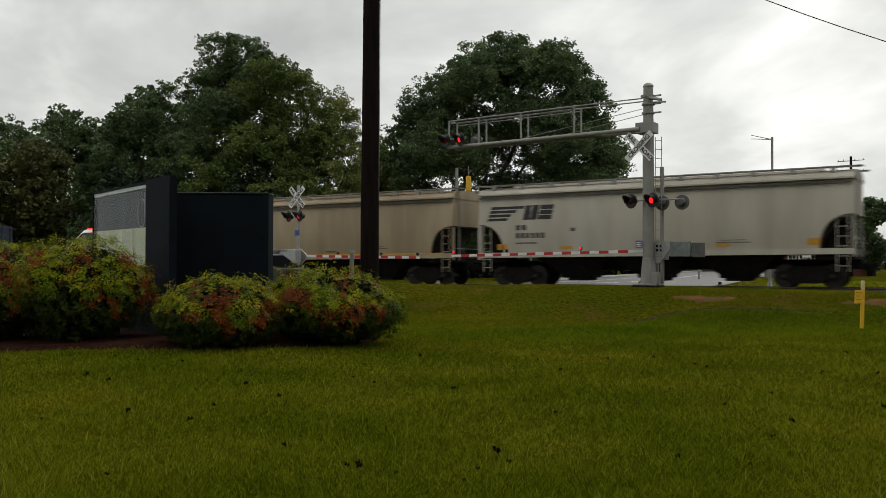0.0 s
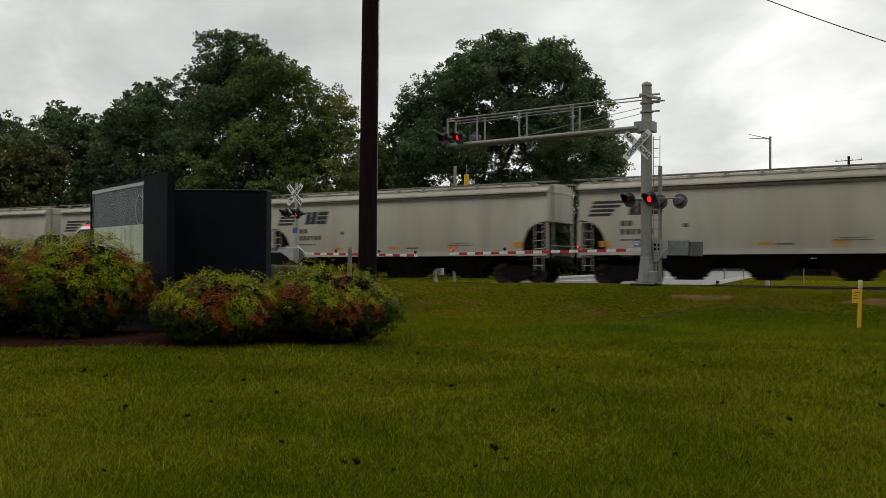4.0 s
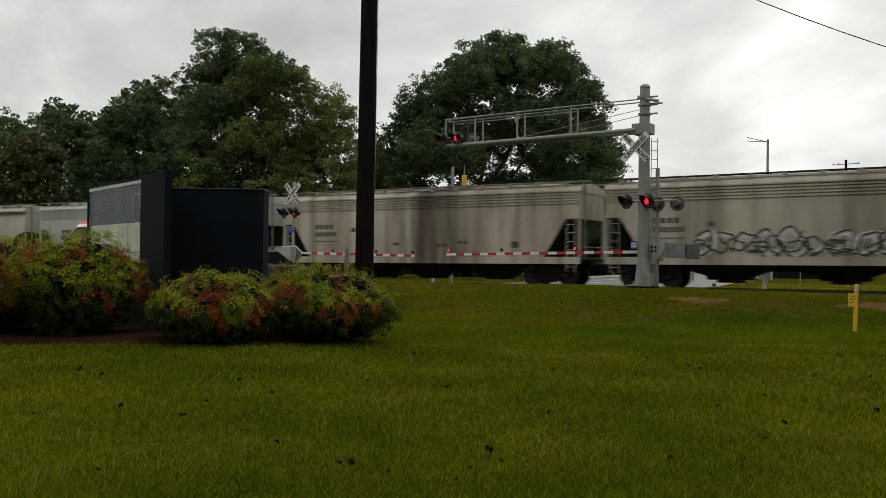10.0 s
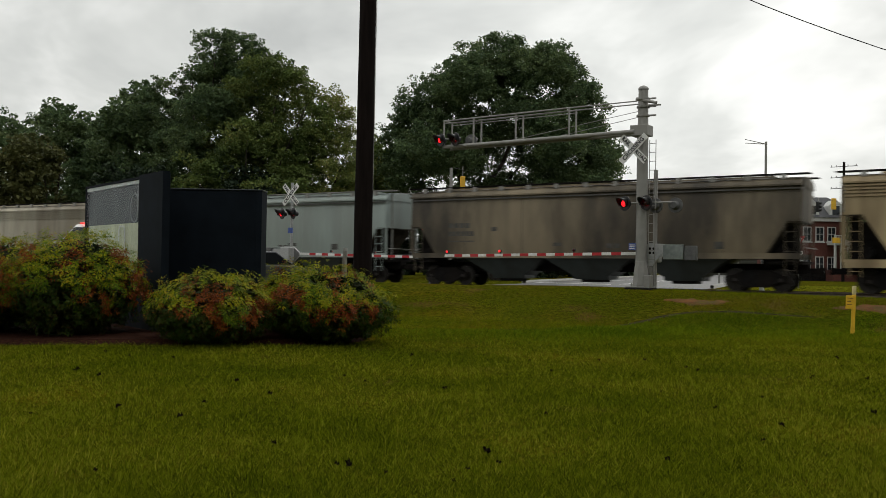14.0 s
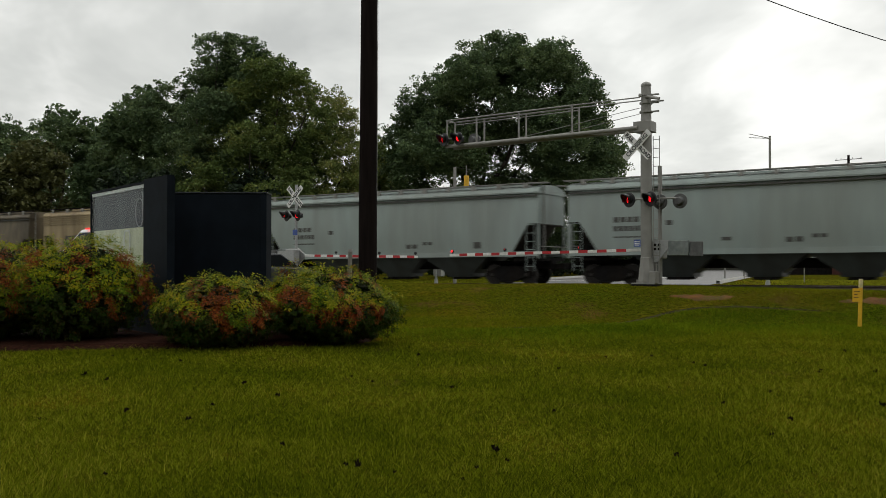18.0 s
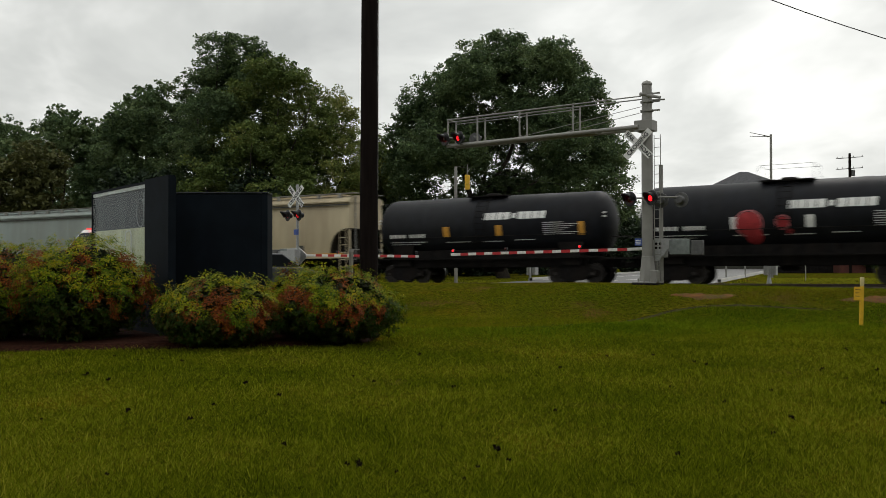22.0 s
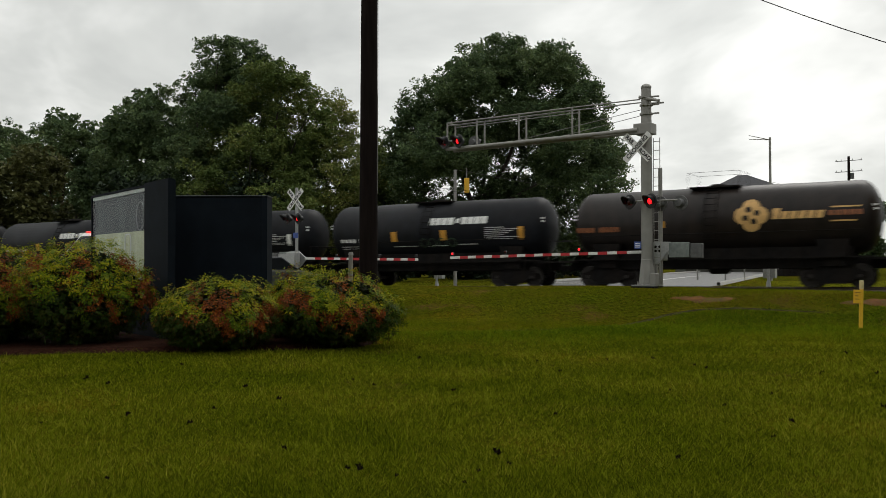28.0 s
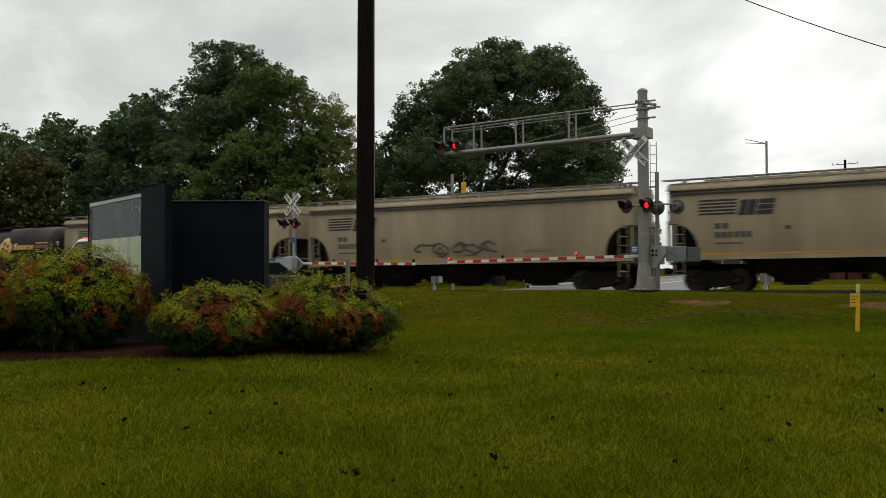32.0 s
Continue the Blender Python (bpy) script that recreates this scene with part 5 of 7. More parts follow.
    def on_side(name, x0, x1, z0, z1, m, n=1, slant=0.0, gap=0.12):
        """Small plates that lie on the round of the tank."""
        bm = bmesh.new()
        w = (x1 - x0) / n
        for i in range(n):
            a0, a1 = math.asin((z0 - zc) / (R + 0.02)), math.asin((z1 - zc) / (R + 0.02))
            rr = R + 0.018
            m2 = 4 if z1 - z0 > 0.15 else 1
            for k in range(m2):
                f0, f1 = k / m2, (k + 1) / m2
                b0, b1 = a0 + (a1 - a0) * f0, a0 + (a1 - a0) * f1
                q = [(x0 + i * w + gap * w + slant * f0, b0), (x0 + (i + 1) * w - gap * w + slant * f0, b0), (x0 + (i + 1) * w - gap * w + slant * f1, b1), (x0 + i * w + gap * w + slant * f1, b1)]
                bm.faces.new([bm.verts.new((x, -rr * math.cos(a), zc + rr * math.sin(a))) for x, a in q])
        o = part(name, bm, m, t)
        if n > 1:
            tagged(o, kind="stuff")
    pl = M_LWHITE
    if style in ("yellow", "white"):
        sq = M_ORANGE if style == "yellow" else M_LWHITE
        on_side("wordmark", 0.01 * L, 0.125 * L, 3.0, 3.34, pl, 4, 0.03, 0.06)
        on_side("wordmark", 0.13 * L, 0.15 * L, 3.06, 3.28, pl, 1, 0.03, 0.1)
        on_side("wordmark", 0.155 * L, 0.27 * L, 3.0, 3.34, pl, 4, 0.03, 0.06)
        on_side("car_number", -h + 0.08 * L, -h + 0.16 * L, 2.22, 2.42, pl, 4)
        on_side("car_number", -h + 0.175 * L, -h + 0.25 * L, 2.22, 2.42, pl, 5)
        on_side("stencil", -h + 0.08 * L, -h + 0.25 * L, 2.02, 2.06, pl, 14)
        on_side("stencil", -h + 0.08 * L, -h + 0.22 * L, 1.92, 1.95, pl, 11)
        on_side("placard", -h + 0.33 * L, -h + 0.365 * L, 2.22, 2.74, sq)
        on_side("placard", 0.06 * L, 0.095 * L, 2.22, 2.74, sq)
        on_side("placard", h - 0.105 * L, h - 0.075 * L, 2.2, 2.8, sq)
        for k in range(7):
            on_side("stencil", 0.26 * L, 0.26 * L + (0.08 + 0.02 * ((k * 3) % 4)) * L, 2.78 - 0.09 * k, 2.81 - 0.09 * k, pl, 9)
        on_side("stencil", -h + 0.34 * L, -h + 0.45 * L, 1.98, 2.02, pl, 9)
        on_side("stencil", 0.0, 0.09 * L, 1.98, 2.02, pl, 8)
        on_side("stencil", 0.14 * L, 0.22 * L, 2.02, 2.06, pl, 8)

    def blob(bm, cx, cz, q0, q1, up, n=22):
        """A ring or disc painted on the round of the tank, between the radii q0 and q1."""
        rr = R + up
        rows = []
        for k in range(5):
            q = q0 + (q1 - q0) * k / 4
            rows.append([bm.verts.new((cx + math.cos(2 * math.pi * i / n) * q, -math.sqrt(rr ** 2 - (cz + math.sin(2 * math.pi * i / n) * q - zc) ** 2), cz + math.sin(2 * math.pi * i / n) * q)) for i in range(n)])
        for a, b in zip(rows, rows[1:]):
            for i in range(n):
                j = (i + 1) % n
                bm.faces.new((a[i], a[j], b[j], b[i]))
    if style == "white" and sl < 256:
        bm = bmesh.new()
        blob(bm, -1.35, 2.46, 0.02, 0.48, 0.022)
        blob(bm, -1.15, 1.95, 0.02, 0.34, 0.026)
        blob(bm, -0.05, 2.48, 0.02, 0.22, 0.022)
        blob(bm, 0.20, 2.10, 0.02, 0.12, 0.026)
        part("graffiti", bm, M_GRAFR, t)
        bm = bmesh.new()
        blob(bm, -1.35, 2.46, 0.50, 0.56, 0.024)
        blob(bm, -0.05, 2.48, 0.24, 0.30, 0.024)
        part("graffiti_outline", bm, mat("pale_red_spray_paint", (0.42, 0.14, 0.15), 0.6), t)
    if style == "yellow" and 298 < sl:
        bm = bmesh.new()
        for cx in (-0.2, 0.3, 0.85, 1.4):
            blob(bm, cx, 2.15, 0.18, 0.22, 0.022)
        part("graffiti", bm, mat("dull_green_spray_paint", (0.05, 0.09, 0.05), 0.6), t)
    if style == "gold":
        bm = bmesh.new()
        cx, cz = 0.085 * L + 0.55, 2.9
        petals = [(cx + dx * 0.30, cz + dz * 0.30, 0.36) for dx, dz in ((1, 0), (-1, 0), (0, 1), (0, -1))]
        for k, (px, pz, q) in enumerate(petals):
            blob(bm, px, pz, 0.01, q, 0.016 + 0.003 * k)
        part("emblem", bm, M_GOLD, t)
        bm = bmesh.new()
        for k, (dx, dz) in enumerate(((0.22, 0.1), (-0.22, -0.1), (0.1, -0.24), (-0.1, 0.24))):
            blob(bm, cx + dx, cz + dz, 0.01, 0.12, 0.034)
        part("emblem_detail", bm, P_TANKB, t)
        on_side("wordmark", cx + 0.75, cx + 2.7, 2.72, 3.02, M_GOLD, 6, 0.08, 0.1)
        on_side("wordmark", cx + 0.75, cx + 1.1, 2.95, 3.15, M_GOLD, 1, 0.08, 0.1)
        on_side("wordmark", cx + 2.8, cx + 4.2, 3.1, 3.16, M_GOLD, 1)
        on_side("wordmark", cx + 2.8, cx + 4.0, 2.56, 2.62, M_GOLD, 1)
        on_side("wordmark", cx + 2.85, cx + 4.1, 2.8, 3.0, M_RUSTLET, 5)
        on_side("car_number", -h + 0.03 * L, -h + 0.10 * L, 2.40, 2.62, M_RUSTLET, 4)
        on_side("car_number", -h + 0.115 * L, -h + 0.19 * L, 2.40, 2.62, M_RUSTLET, 5)
        on_side("placard", -h + 0.33 * L, -h + 0.35 * L, 2.5, 2.8, M_ORANGE)
    return t


def flat(sl, sr):
    """An empty flat car with a bulkhead at its rear end."""
    h = (sr - sl) / 2
    t = empty("flat_car", pose(*track((sl + sr) / 2)[:3]), "empty dark flat car with a tall blue bulkhead", "freight car", "cars of the freight train")
    CARS.append((t, (sl + sr) / 2))
    part("deck", B(-h, h, -1.45, 1.45, 1.0, 1.22, 0.02), M_DARK, t)
    part("centre_sill", B(-h * 0.8, h * 0.8, -0.3, 0.3, 0.55, 1.0), M_DARK, t)
    for sgn in (-1, 1):
        bm = bmesh.new()
        box(bm, sgn * h - 0.15, sgn * h + 0.15, -1.45, 1.45, 1.22, 3.9)
        for y in (-1.3, -0.65, 0, 0.65, 1.3):
            box(bm, sgn * h - 0.28, sgn * h + 0.28, y - 0.06, y + 0.06, 1.22, 3.8)
        part("bulkhead", bm, P_BLUE, t)
        coupler(t, sgn * h, sgn)
        bogie(t, sgn * (h - 1.8))
    return t


NSL = "covered hopper car in weathered light grey with black slanted logo shapes"
TNL = "covered hopper car in dusty tan with black slanted logo shapes"


def build_train():
    flat(-59.75, -40.58)
    hopper(-38.50, -22.12, P_TAN, "round", TNL, ("logo2", "marks", "yellow_line"))
    for a, b in ((-20.70, -4.52), (-3.05, 12.79), (14.15, 30.34), (31.86, 47.43), (48.84, 65.02)):
        hopper(a, b, P_GREY, "round", NSL, ("logo", "marks", "patches"))
    hopper(66.46, 85.10, P_PALE, "ribbed", "long pale grey-green hopper car with a ribbed top band", ("marks2", "notices", "white_line"))
    hopper(86.38, 103.20, P_STREAK, "ribbed", "soot-streaked grey hopper car with a ribbed top band", ("marks2",))
    hopper(104.38, 123.29, P_DIRTY, "ribbed", "grimy grey hopper car with a long band of graffiti",
           ("marks2", ("tag", -5.5, 2.1, 1.85, 0.80, 9, 0.26, M_GRAFW, 3), ("tag", -5.6, 2.2, 1.85, 0.95, 9, 0.085, M_GRAF, 3), ("tag", -5.6, 2.2, 1.75, 0.6, 11, 0.07, M_GRAF, 4)))
    hopper(124.65, 140.45, P_GREEN, "wedge", "pale grey-green covered hopper car with dark stencils", ("marks2",))
    hopper(141.95, 159.94, P_SOOT, "wedge", "soot-darkened tan covered hopper car", ("marks2",))
    hopper(161.42, 178.33, P_RUST, "ribbed", "rust-brown stained hopper car with dark graffiti",
           ("marks2", ("tag", -4.9, -0.4, 2.2, 0.8, 4, 0.07, M_GRAF, 8)))
    hopper(179.65, 195.97, P_GREEN, "wedge", "pale grey-green covered hopper car with dark stencils", ("marks2",))
    hopper(197.42, 213.75, P_GREEN, "wedge", "pale grey-green covered hopper car with dark stencils", ("marks2",))
    hopper(215.13, 232.74, P_CREAM, "round", "cream-tan hopper car with scribbled graffiti tags",
           ("marks2", "yellow_line", ("tag", -6.0, -4.9, 2.0, 0.42, 3, 0.13, M_GRAF, 5), ("tag", -4.3, -3.1, 2.2, 0.36, 3, 0.12, M_GRAFO, 6),
            ("tag", -0.9, 0.3, 2.05, 0.42, 3, 0.13, M_GRAF, 7), ("tag", 1.0, 2.6, 2.25, 0.48, 4, 0.14, M_GRAF, 9), ("tag", 2.4, 3.2, 2.05, 0.34, 2, 0.12, M_GRAF, 10)))
    for a, b, st in ((234.14, 246.50, "yellow"), (247.72, 260.12, "white"), (261.50, 273.71, "yellow"), (274.97, 287.38, "yellow"),
                     (288.65, 301.00, "white"), (302.30, 314.73, "yellow")):
        tank(a, b, P_TANK, st, "glossy black tank car with white lettering bars" if st == "yellow" else "black tank car with white strips and red graffiti")
    tank(315.97, 328.55, P_TANKB, "gold", "brown-black tank car with a gold emblem")
    hopper(329.70, 347.60, P_TAN, "round", TNL, ("logo2", "marks", "yellow_line"))
    hopper(348.98, 366.56, P_TAN, "round", "dusty tan hopper car with logo shapes and scrawled graffiti",
           ("logo2", "marks", "yellow_line", ("tag", -2.0, 2.4, 2.05, 0.50, 5, 0.10, M_STENCIL, 12)))
    hopper(368.12, 385.70, P_TAN, "round", TNL, ("logo2", "marks", "yellow_line"))


build_train()


# ---- crossing signals ----
M_BACK = mat("weathered_grey_lamp_back", (0.10, 0.10, 0.10), 0.6, 0.2)
M_WEIGHT = mat("dull_green_grey_iron", (0.17, 0.19, 0.18), 0.6, 0.2)
LENSES = []     # (lens, pose in its lamp, lit in the first or the second half of the flash)


def lens_mesh():
    """A lens drum: one face glows, the other is dark glass."""
    if "lens" not in PROTO:
        bm = bmesh.new()
        lathe(bm, [(0.02, -0.03), (0.10, -0.018), (0.112, 0.0), (0.10, 0.018), (0.02, 0.03)], 20, "y")
        bm.normal_update()
        me = bpy.data.meshes.new("lens")
        for f in bm.faces:
            f.material_index = 0 if f.calc_center_median().y > 0.004 else 1
            f.smooth = True
        bm.to_mesh(me)
        bm.free()
        me.materials.append(M_REDLIT)
        me.materials.append(M_REDDARK)
        PROTO["lens"] = me
    return PROTO["lens"]


def flasher(parent, m, phase, turned=0):
    """A flashing-light unit that looks along +y: backing disc, hood, drum lens. phase None: its dark back is what shows."""
    if "disc" not in PROTO:
        bm = bmesh.new()
        lathe(bm, [(0.25, -0.02), (0.255, 0.0), (0.25, 0.012), (0.17, 0.02), (0.165, -0.012)], 28, "y")
        tube(bm, (0, -0.02, 0), (0, -0.20, 0), 0.15, 0.11, 16)
        PROTO["disc_bm"] = bm
    a = math.radians
    if "disc" not in PROTO:
        d = part("lamp", PROTO.pop("disc_bm"), M_BLACK if phase is not None else M_GALV, parent)
        PROTO["disc"] = d.data
    else:
        me = PROTO["disc"]
        if phase is None:
            if "disc_back" not in PROTO:
                PROTO["disc_back"] = me.copy()
                PROTO["disc_back"].materials[0] = M_BACK
            me = PROTO["disc_back"]
        d = new("lamp", me)
        d.parent = parent
    d.matrix_basis = m @ pose(0, 0, 0, 0, 0, -20 if phase is not None else 0)
    if "hood" not in PROTO:
        bm = bmesh.new()
        ring = []
        for i in range(15):
            t = a(-28 + 236 * i / 14)
            c, s = math.cos(t), math.sin(t)
            ln = 0.16 + 0.20 * max(0.0, s)
            ring.append([bm.verts.new((c * r, y, s * r)) for r, y in ((0.168, 0.01), (0.172, ln), (0.180, ln), (0.178, 0.01))])
        for p, q in zip(ring, ring[1:]):
            for k in range(4):
                bm.faces.new((p[k], p[(k + 1) % 4], q[(k + 1) % 4], q[k]))
        o = part("hood", bm, M_BLACK, d, smooth=True)
        PROTO["hood"] = o.data
    else:
        o = new("hood", PROTO["hood"])
        o.parent = d
    l = new("lens", lens_mesh())
    l.parent = d
    base = pose(0, 0.045, 0)
    l.matrix_basis = base
    if phase is not None:
        LENSES.append((l, phase))
    else:
        l.matrix_basis = base @ pose(0, 0, 0, 0, 0, 180)
    return d


def text_on(parent, body, m, size, material, name="lettering"):
    cu = bpy.data.curves.new(name, "FONT")
    cu.body, cu.size, cu.align_x, cu.align_y, cu.extrude = body, size, "CENTER", "CENTER", 0.002
    cu.offset = 0.006
    cu.materials.append(material)
    o = new(name, cu)
    o.parent = parent
    o.matrix_basis = m
    return o


def crossbuck(parent, m, arm=0.62, plain=False):
    """Two crossed white boards, lettered RAIL ROAD and CROSSING; faces +y."""
    for ang, words in ((-45, "RAIL  ROAD"), (45, "CROSSING")):
        lift = 0.014 if ang > 0 else 0.0
        bm = B(-arm, arm, lift - 0.006, lift + 0.006, -0.115, 0.115)
        o = part("crossbuck_board", bm, M_ALU if plain else M_WHITE, parent)
        # seen from +y, x runs to the left
        o.matrix_basis = m @ pose(0, 0, 0, 0, ang, 0)
        if plain:
            continue
        if words == "CROSSING":
            text_on(o, words, pose(0, lift + 0.009, 0, 90, 0, 180), 0.205, M_BLACK)
        else:
            text_on(o, "RAIL", pose(0.37, lift + 0.009, 0, 90, 0, 180), 0.185, M_BLACK)
            text_on(o, "ROAD", pose(-0.37, lift + 0.009, 0, 90, 0, 180), 0.185, M_BLACK)


def gate(base, label, length, rise, bar_lights, z_arm, flip=1):
    """Gate mechanism, counterweights and a striped arm along +x."""
    g = empty("crossing_gate", base, label, "crossing gate", "gates of the crossing")
    part("gate_post", T((-0.0, 0.0, -0.6), (0, 0, z_arm + 0.35), 0.06, None, 12), M_GALV, g)
    part("gate_motor_box", B(-0.26, 0.26, -0.42, -0.06, z_arm - 0.30, z_arm + 0.28, 0.03, 2), M_ALU, g)
    bm = bmesh.new()
    prism(bm, [(0.42, z_arm + 0.05), (0.42, z_arm - 0.10), (0.05, z_arm - 0.42), (-0.12, z_arm - 0.42), (-0.55, z_arm + 0.12), (-0.55, z_arm + 0.32), (0.0, z_arm + 0.34)], 0.10, 0.14)
    part("support_arm", bm, M_ALU, g)
    bm = bmesh.new()
    for k in range(4):
        b2 = bmesh.new()
        lathe(b2, [(0.045, 0.142), (0.045, 0.17)], 10, "y")
        bmesh.ops.translate(b2, verts=b2.verts[:], vec=(-0.18 + (k % 2) * 0.14, 0, z_arm + 0.02 + (k // 2) * 0.14))
        me = bpy.data.meshes.new("tmp")
        b2.to_mesh(me)
        b2.free()
        bm.from_mesh(me)
    part("bolt", bm, M_DARK, g)
    part("counterweight_arm", B(-1.5, -0.4, 0.06, 0.10, z_arm - 0.10, z_arm + 0.20), M_ALU, g)
    part("counterweight", B(-1.20, -0.52, 0.10, 0.22, z_arm - 0.20, z_arm + 0.30, 0.015), M_WEIGHT, g)
    part("counterweight", B(-1.62, -1.22, -0.02, 0.16, z_arm - 0.22, z_arm + 0.26, 0.015), M_BACK, g)
    # the arm with its red and white stripes
    arm = part("gate_arm", B(0.35, length, 0.10, 0.135, z_arm - 0.05, z_arm + 0.05, 0.008), M_WHITE, g, "white gate arm with red stripes")
    tilt = math.degrees(math.atan2(rise, length))
    arm.matrix_basis = Matrix.Translation((0, 0, z_arm)) @ pose(0, 0, 0, 0, -tilt, 0) @ Matrix.Translation((0, 0, -z_arm))
    x = 1.0
    while x < length - 0.3:
        bm = bmesh.new()
        prism(bm, [(x, z_arm - 0.051), (x + 0.36, z_arm - 0.051), (x + 0.36, z_arm + 0.051), (x, z_arm + 0.051)], 0.096, 0.139)
        part("red_stripe", bm, M_RED, arm)
        x += 0.72
    for fx, ph in bar_lights:
        lx = length * fx
        bm = bmesh.new()
        tube(bm, (lx, 0.118, z_arm + 0.06), (lx, 0.118, z_arm + 0.13), 0.02, None, 8)
        part("light_bracket", bm, M_BLACK, arm)
        o = part("arm_light", B(lx - 0.055, lx + 0.055, 0.07, 0.165, z_arm + 0.10, z_arm + 0.20, 0.02), M_BLACK, arm)
        l = new("lens", lens_mesh())
        l.parent = o
        l.matrix_basis = pose(lx, 0.165, z_arm + 0.15) @ Matrix.Scale(0.42, 4)
        if ph is not None:
            LENSES.append((l, ph))
    return g


ARM_DIR = 145.6     # both gates lie along the track; +y looks down the road towards the lawn


def build_mast():
    x, y = 6.9, 29.9
    z = 0.90
    t = empty("cantilever_signal", pose(x, y, z, 0, 0, ARM_DIR), "galvanised cantilever mast with red flashing lights over the road", "crossing signal")
    part("foundation", B(-0.43, 0.43, -0.40, 0.40, -0.8, 0.02, 0.03), M_DARK, t)
    part("base_plate", B(-0.42, 0.42, -0.36, 0.36, 0.02, 0.06, 0.01), M_GALV, t)
    bm = bmesh.new()
    lathe(bm, [(0.30, 0.08), (0.215, 0.85), (0.215, 0.9), (0.20, 0.92)], 8)
    part("base_skirt", bm, M_GALV, t)
    bm = bmesh.new()
    lathe(bm, [(0.188, 0.9), (0.188, 5.28), (0.172, 5.68), (0.162, 6.70), (0.175, 6.71), (0.175, 6.76), (0.13, 6.82), (0.04, 6.86)], 28)
    part("mast", bm, M_GALV, t, smooth=False)
    for k in range(8):
        a = 2 * math.pi * k / 8
        part("anchor_bolt", T((math.cos(a) * 0.34, math.sin(a) * 0.30, 0.0), (math.cos(a) * 0.34, math.sin(a) * 0.30, 0.17), 0.02, None, 8), M_GALV, t)
    for zz in (5.83, 6.13, 6.40):
        bm = bmesh.new()
        lathe(bm, [(0.19, zz - 0.03), (0.22, zz - 0.03), (0.22, zz + 0.03), (0.19, zz + 0.03)], 20)
        part("clamp_band", bm, M_GALV, t)
        part("clamp_lug", B(-0.45, -0.16, -0.03, 0.03, zz - 0.025, zz + 0.025), M_GALV, t)
    # cantilever: two beams, a walkway, its railing
    part("arm_bracket", B(-0.26, 0.36, -0.27, 0.27, 5.14, 5.50, 0.015), M_GALV, t)
    za, zb = 5.28, 5.20
    Ln = 7.98
    for yy in (-0.27, 0.27):
        part("cantilever_beam", T((0.2, yy, za), (Ln, yy, zb), 0.075, 0.065, 14), M_GALV, t)
    bm = bmesh.new()
    k = 0.6
    while k < Ln - 0.1:
        zz = za + (zb - za) * k / Ln
        tube(bm, (k, -0.27, zz), (k, 0.27, zz), 0.025, None, 6)
        k += 0.6
    part("cross_tube", bm, M_GALV, t)
    part("walkway", B(2.0, Ln, -0.20, 0.20, 5.28, 5.305), M_GALV, t)
    for yy in (-0.28, 0.28):
        for px in (2.62, 4.77, 6.59, 7.93):
            for dx in (0,):
                zz = za + (zb - za) * px / Ln
                part("railing_post", B(px + dx - 0.025, px + dx + 0.025, yy - 0.025, yy + 0.025, zz, zz + 1.02), M_GALV, t)
        part("top_rail", T((0.1, yy, 6.30), (2.57, yy, 6.28), 0.022, None, 8), M_GALV, t)
        part("top_rail", T((2.57, yy, 6.28), (7.95, yy, 6.21), 0.028, None, 8), M_GALV, t)
        part("mid_rail", T((2.57, yy, 6.18), (7.95, yy, 6.11), 0.018, None, 8), M_GALV, t)
    part("end_rail", T((7.94, -0.28, 6.21), (7.94, 0.28, 6.21), 0.025, None, 8), M_GALV, t)
    part("cable", T((0.15, 0.0, 6.0), (5.6, 0.0, 5.25), 0.012, None, 6), M_GALV, t)
    part("cable", T((0.15, 0.0, 5.8), (3.6, 0.0, 5.28), 0.012, None, 6), M_GALV, t)
    # stay bracket at the top
    part("top_bracket", T((0.2, 0.1, 6.41), (-0.55, 0.22, 6.20), 0.06, 0.05, 10), M_GALV, t)
    part("top_bracket", T((-0.1, -0.1, 6.2), (-0.55, -0.2, 6.20), 0.03, None, 10), M_GALV, t)
    # lamps over the road, with their backs
    part("lamp_arm", T((7.23, 0.33, 5.50), (8.2, 0.33, 5.50), 0.03, None, 8), M_GALV, t)
    flasher(t, pose(7.98, 0.42, 5.46), "l")
    flasher(t, pose(7.32, 0.42, 5.46), "r")
    flasher(t, pose(7.07, -0.30, 5.46, 0, 0, 180), None)
    # lamps on the mast
    part("lamp_arm", T((-0.45, 0.16, 2.88), (0.55, 0.16, 2.88), 0.03, None, 8), M_GALV, t)
    flasher(t, pose(0.50, 0.28, 2.86), "l")
    flasher(t, pose(-0.28, 0.34, 2.86), "r")
    part("lamp_arm", T((-0.2, -0.16, 2.90), (-1.1, -0.2, 2.90), 0.03, None, 8), M_GALV, t)
    flasher(t, pose(-1.06, -0.30, 2.80, 0, 0, 180), None)
    flasher(t, pose(-0.36, -0.34, 2.80, 0, 0, 180), None)
    crossbuck(t, pose(0.22, 0.26, 4.70))
    # ladder up the mast
    ladder(t, -0.46, -0.24, -0.02, 0.2, 5.0, 0.30, M_GALV, 0.014)
    part("blue_notice", B(0.12, 0.36, 0.215, 0.225, 1.28, 1.52), mat("blue_notice_sheet", (0.05, 0.09, 0.30), 0.5), t, "blue notice plate with white bars")
    bm = bmesh.new()
    for k in range(3):
        box(bm, 0.15, 0.33, 0.226, 0.229, 1.32 + 0.06 * k, 1.35 + 0.06 * k)
    part("notice_bars", bm, M_WHITE, t)
    # second, thinner post behind with its conduit
    p2 = tagged(part("signal_post", T((0, 0, -0.6), (0, 0, 4.05), 0.075, 0.07, 14), M_GALV), "slim galvanised post beside the mast", "post")
    p2.matrix_basis = pose(7.46, 30.3, z)
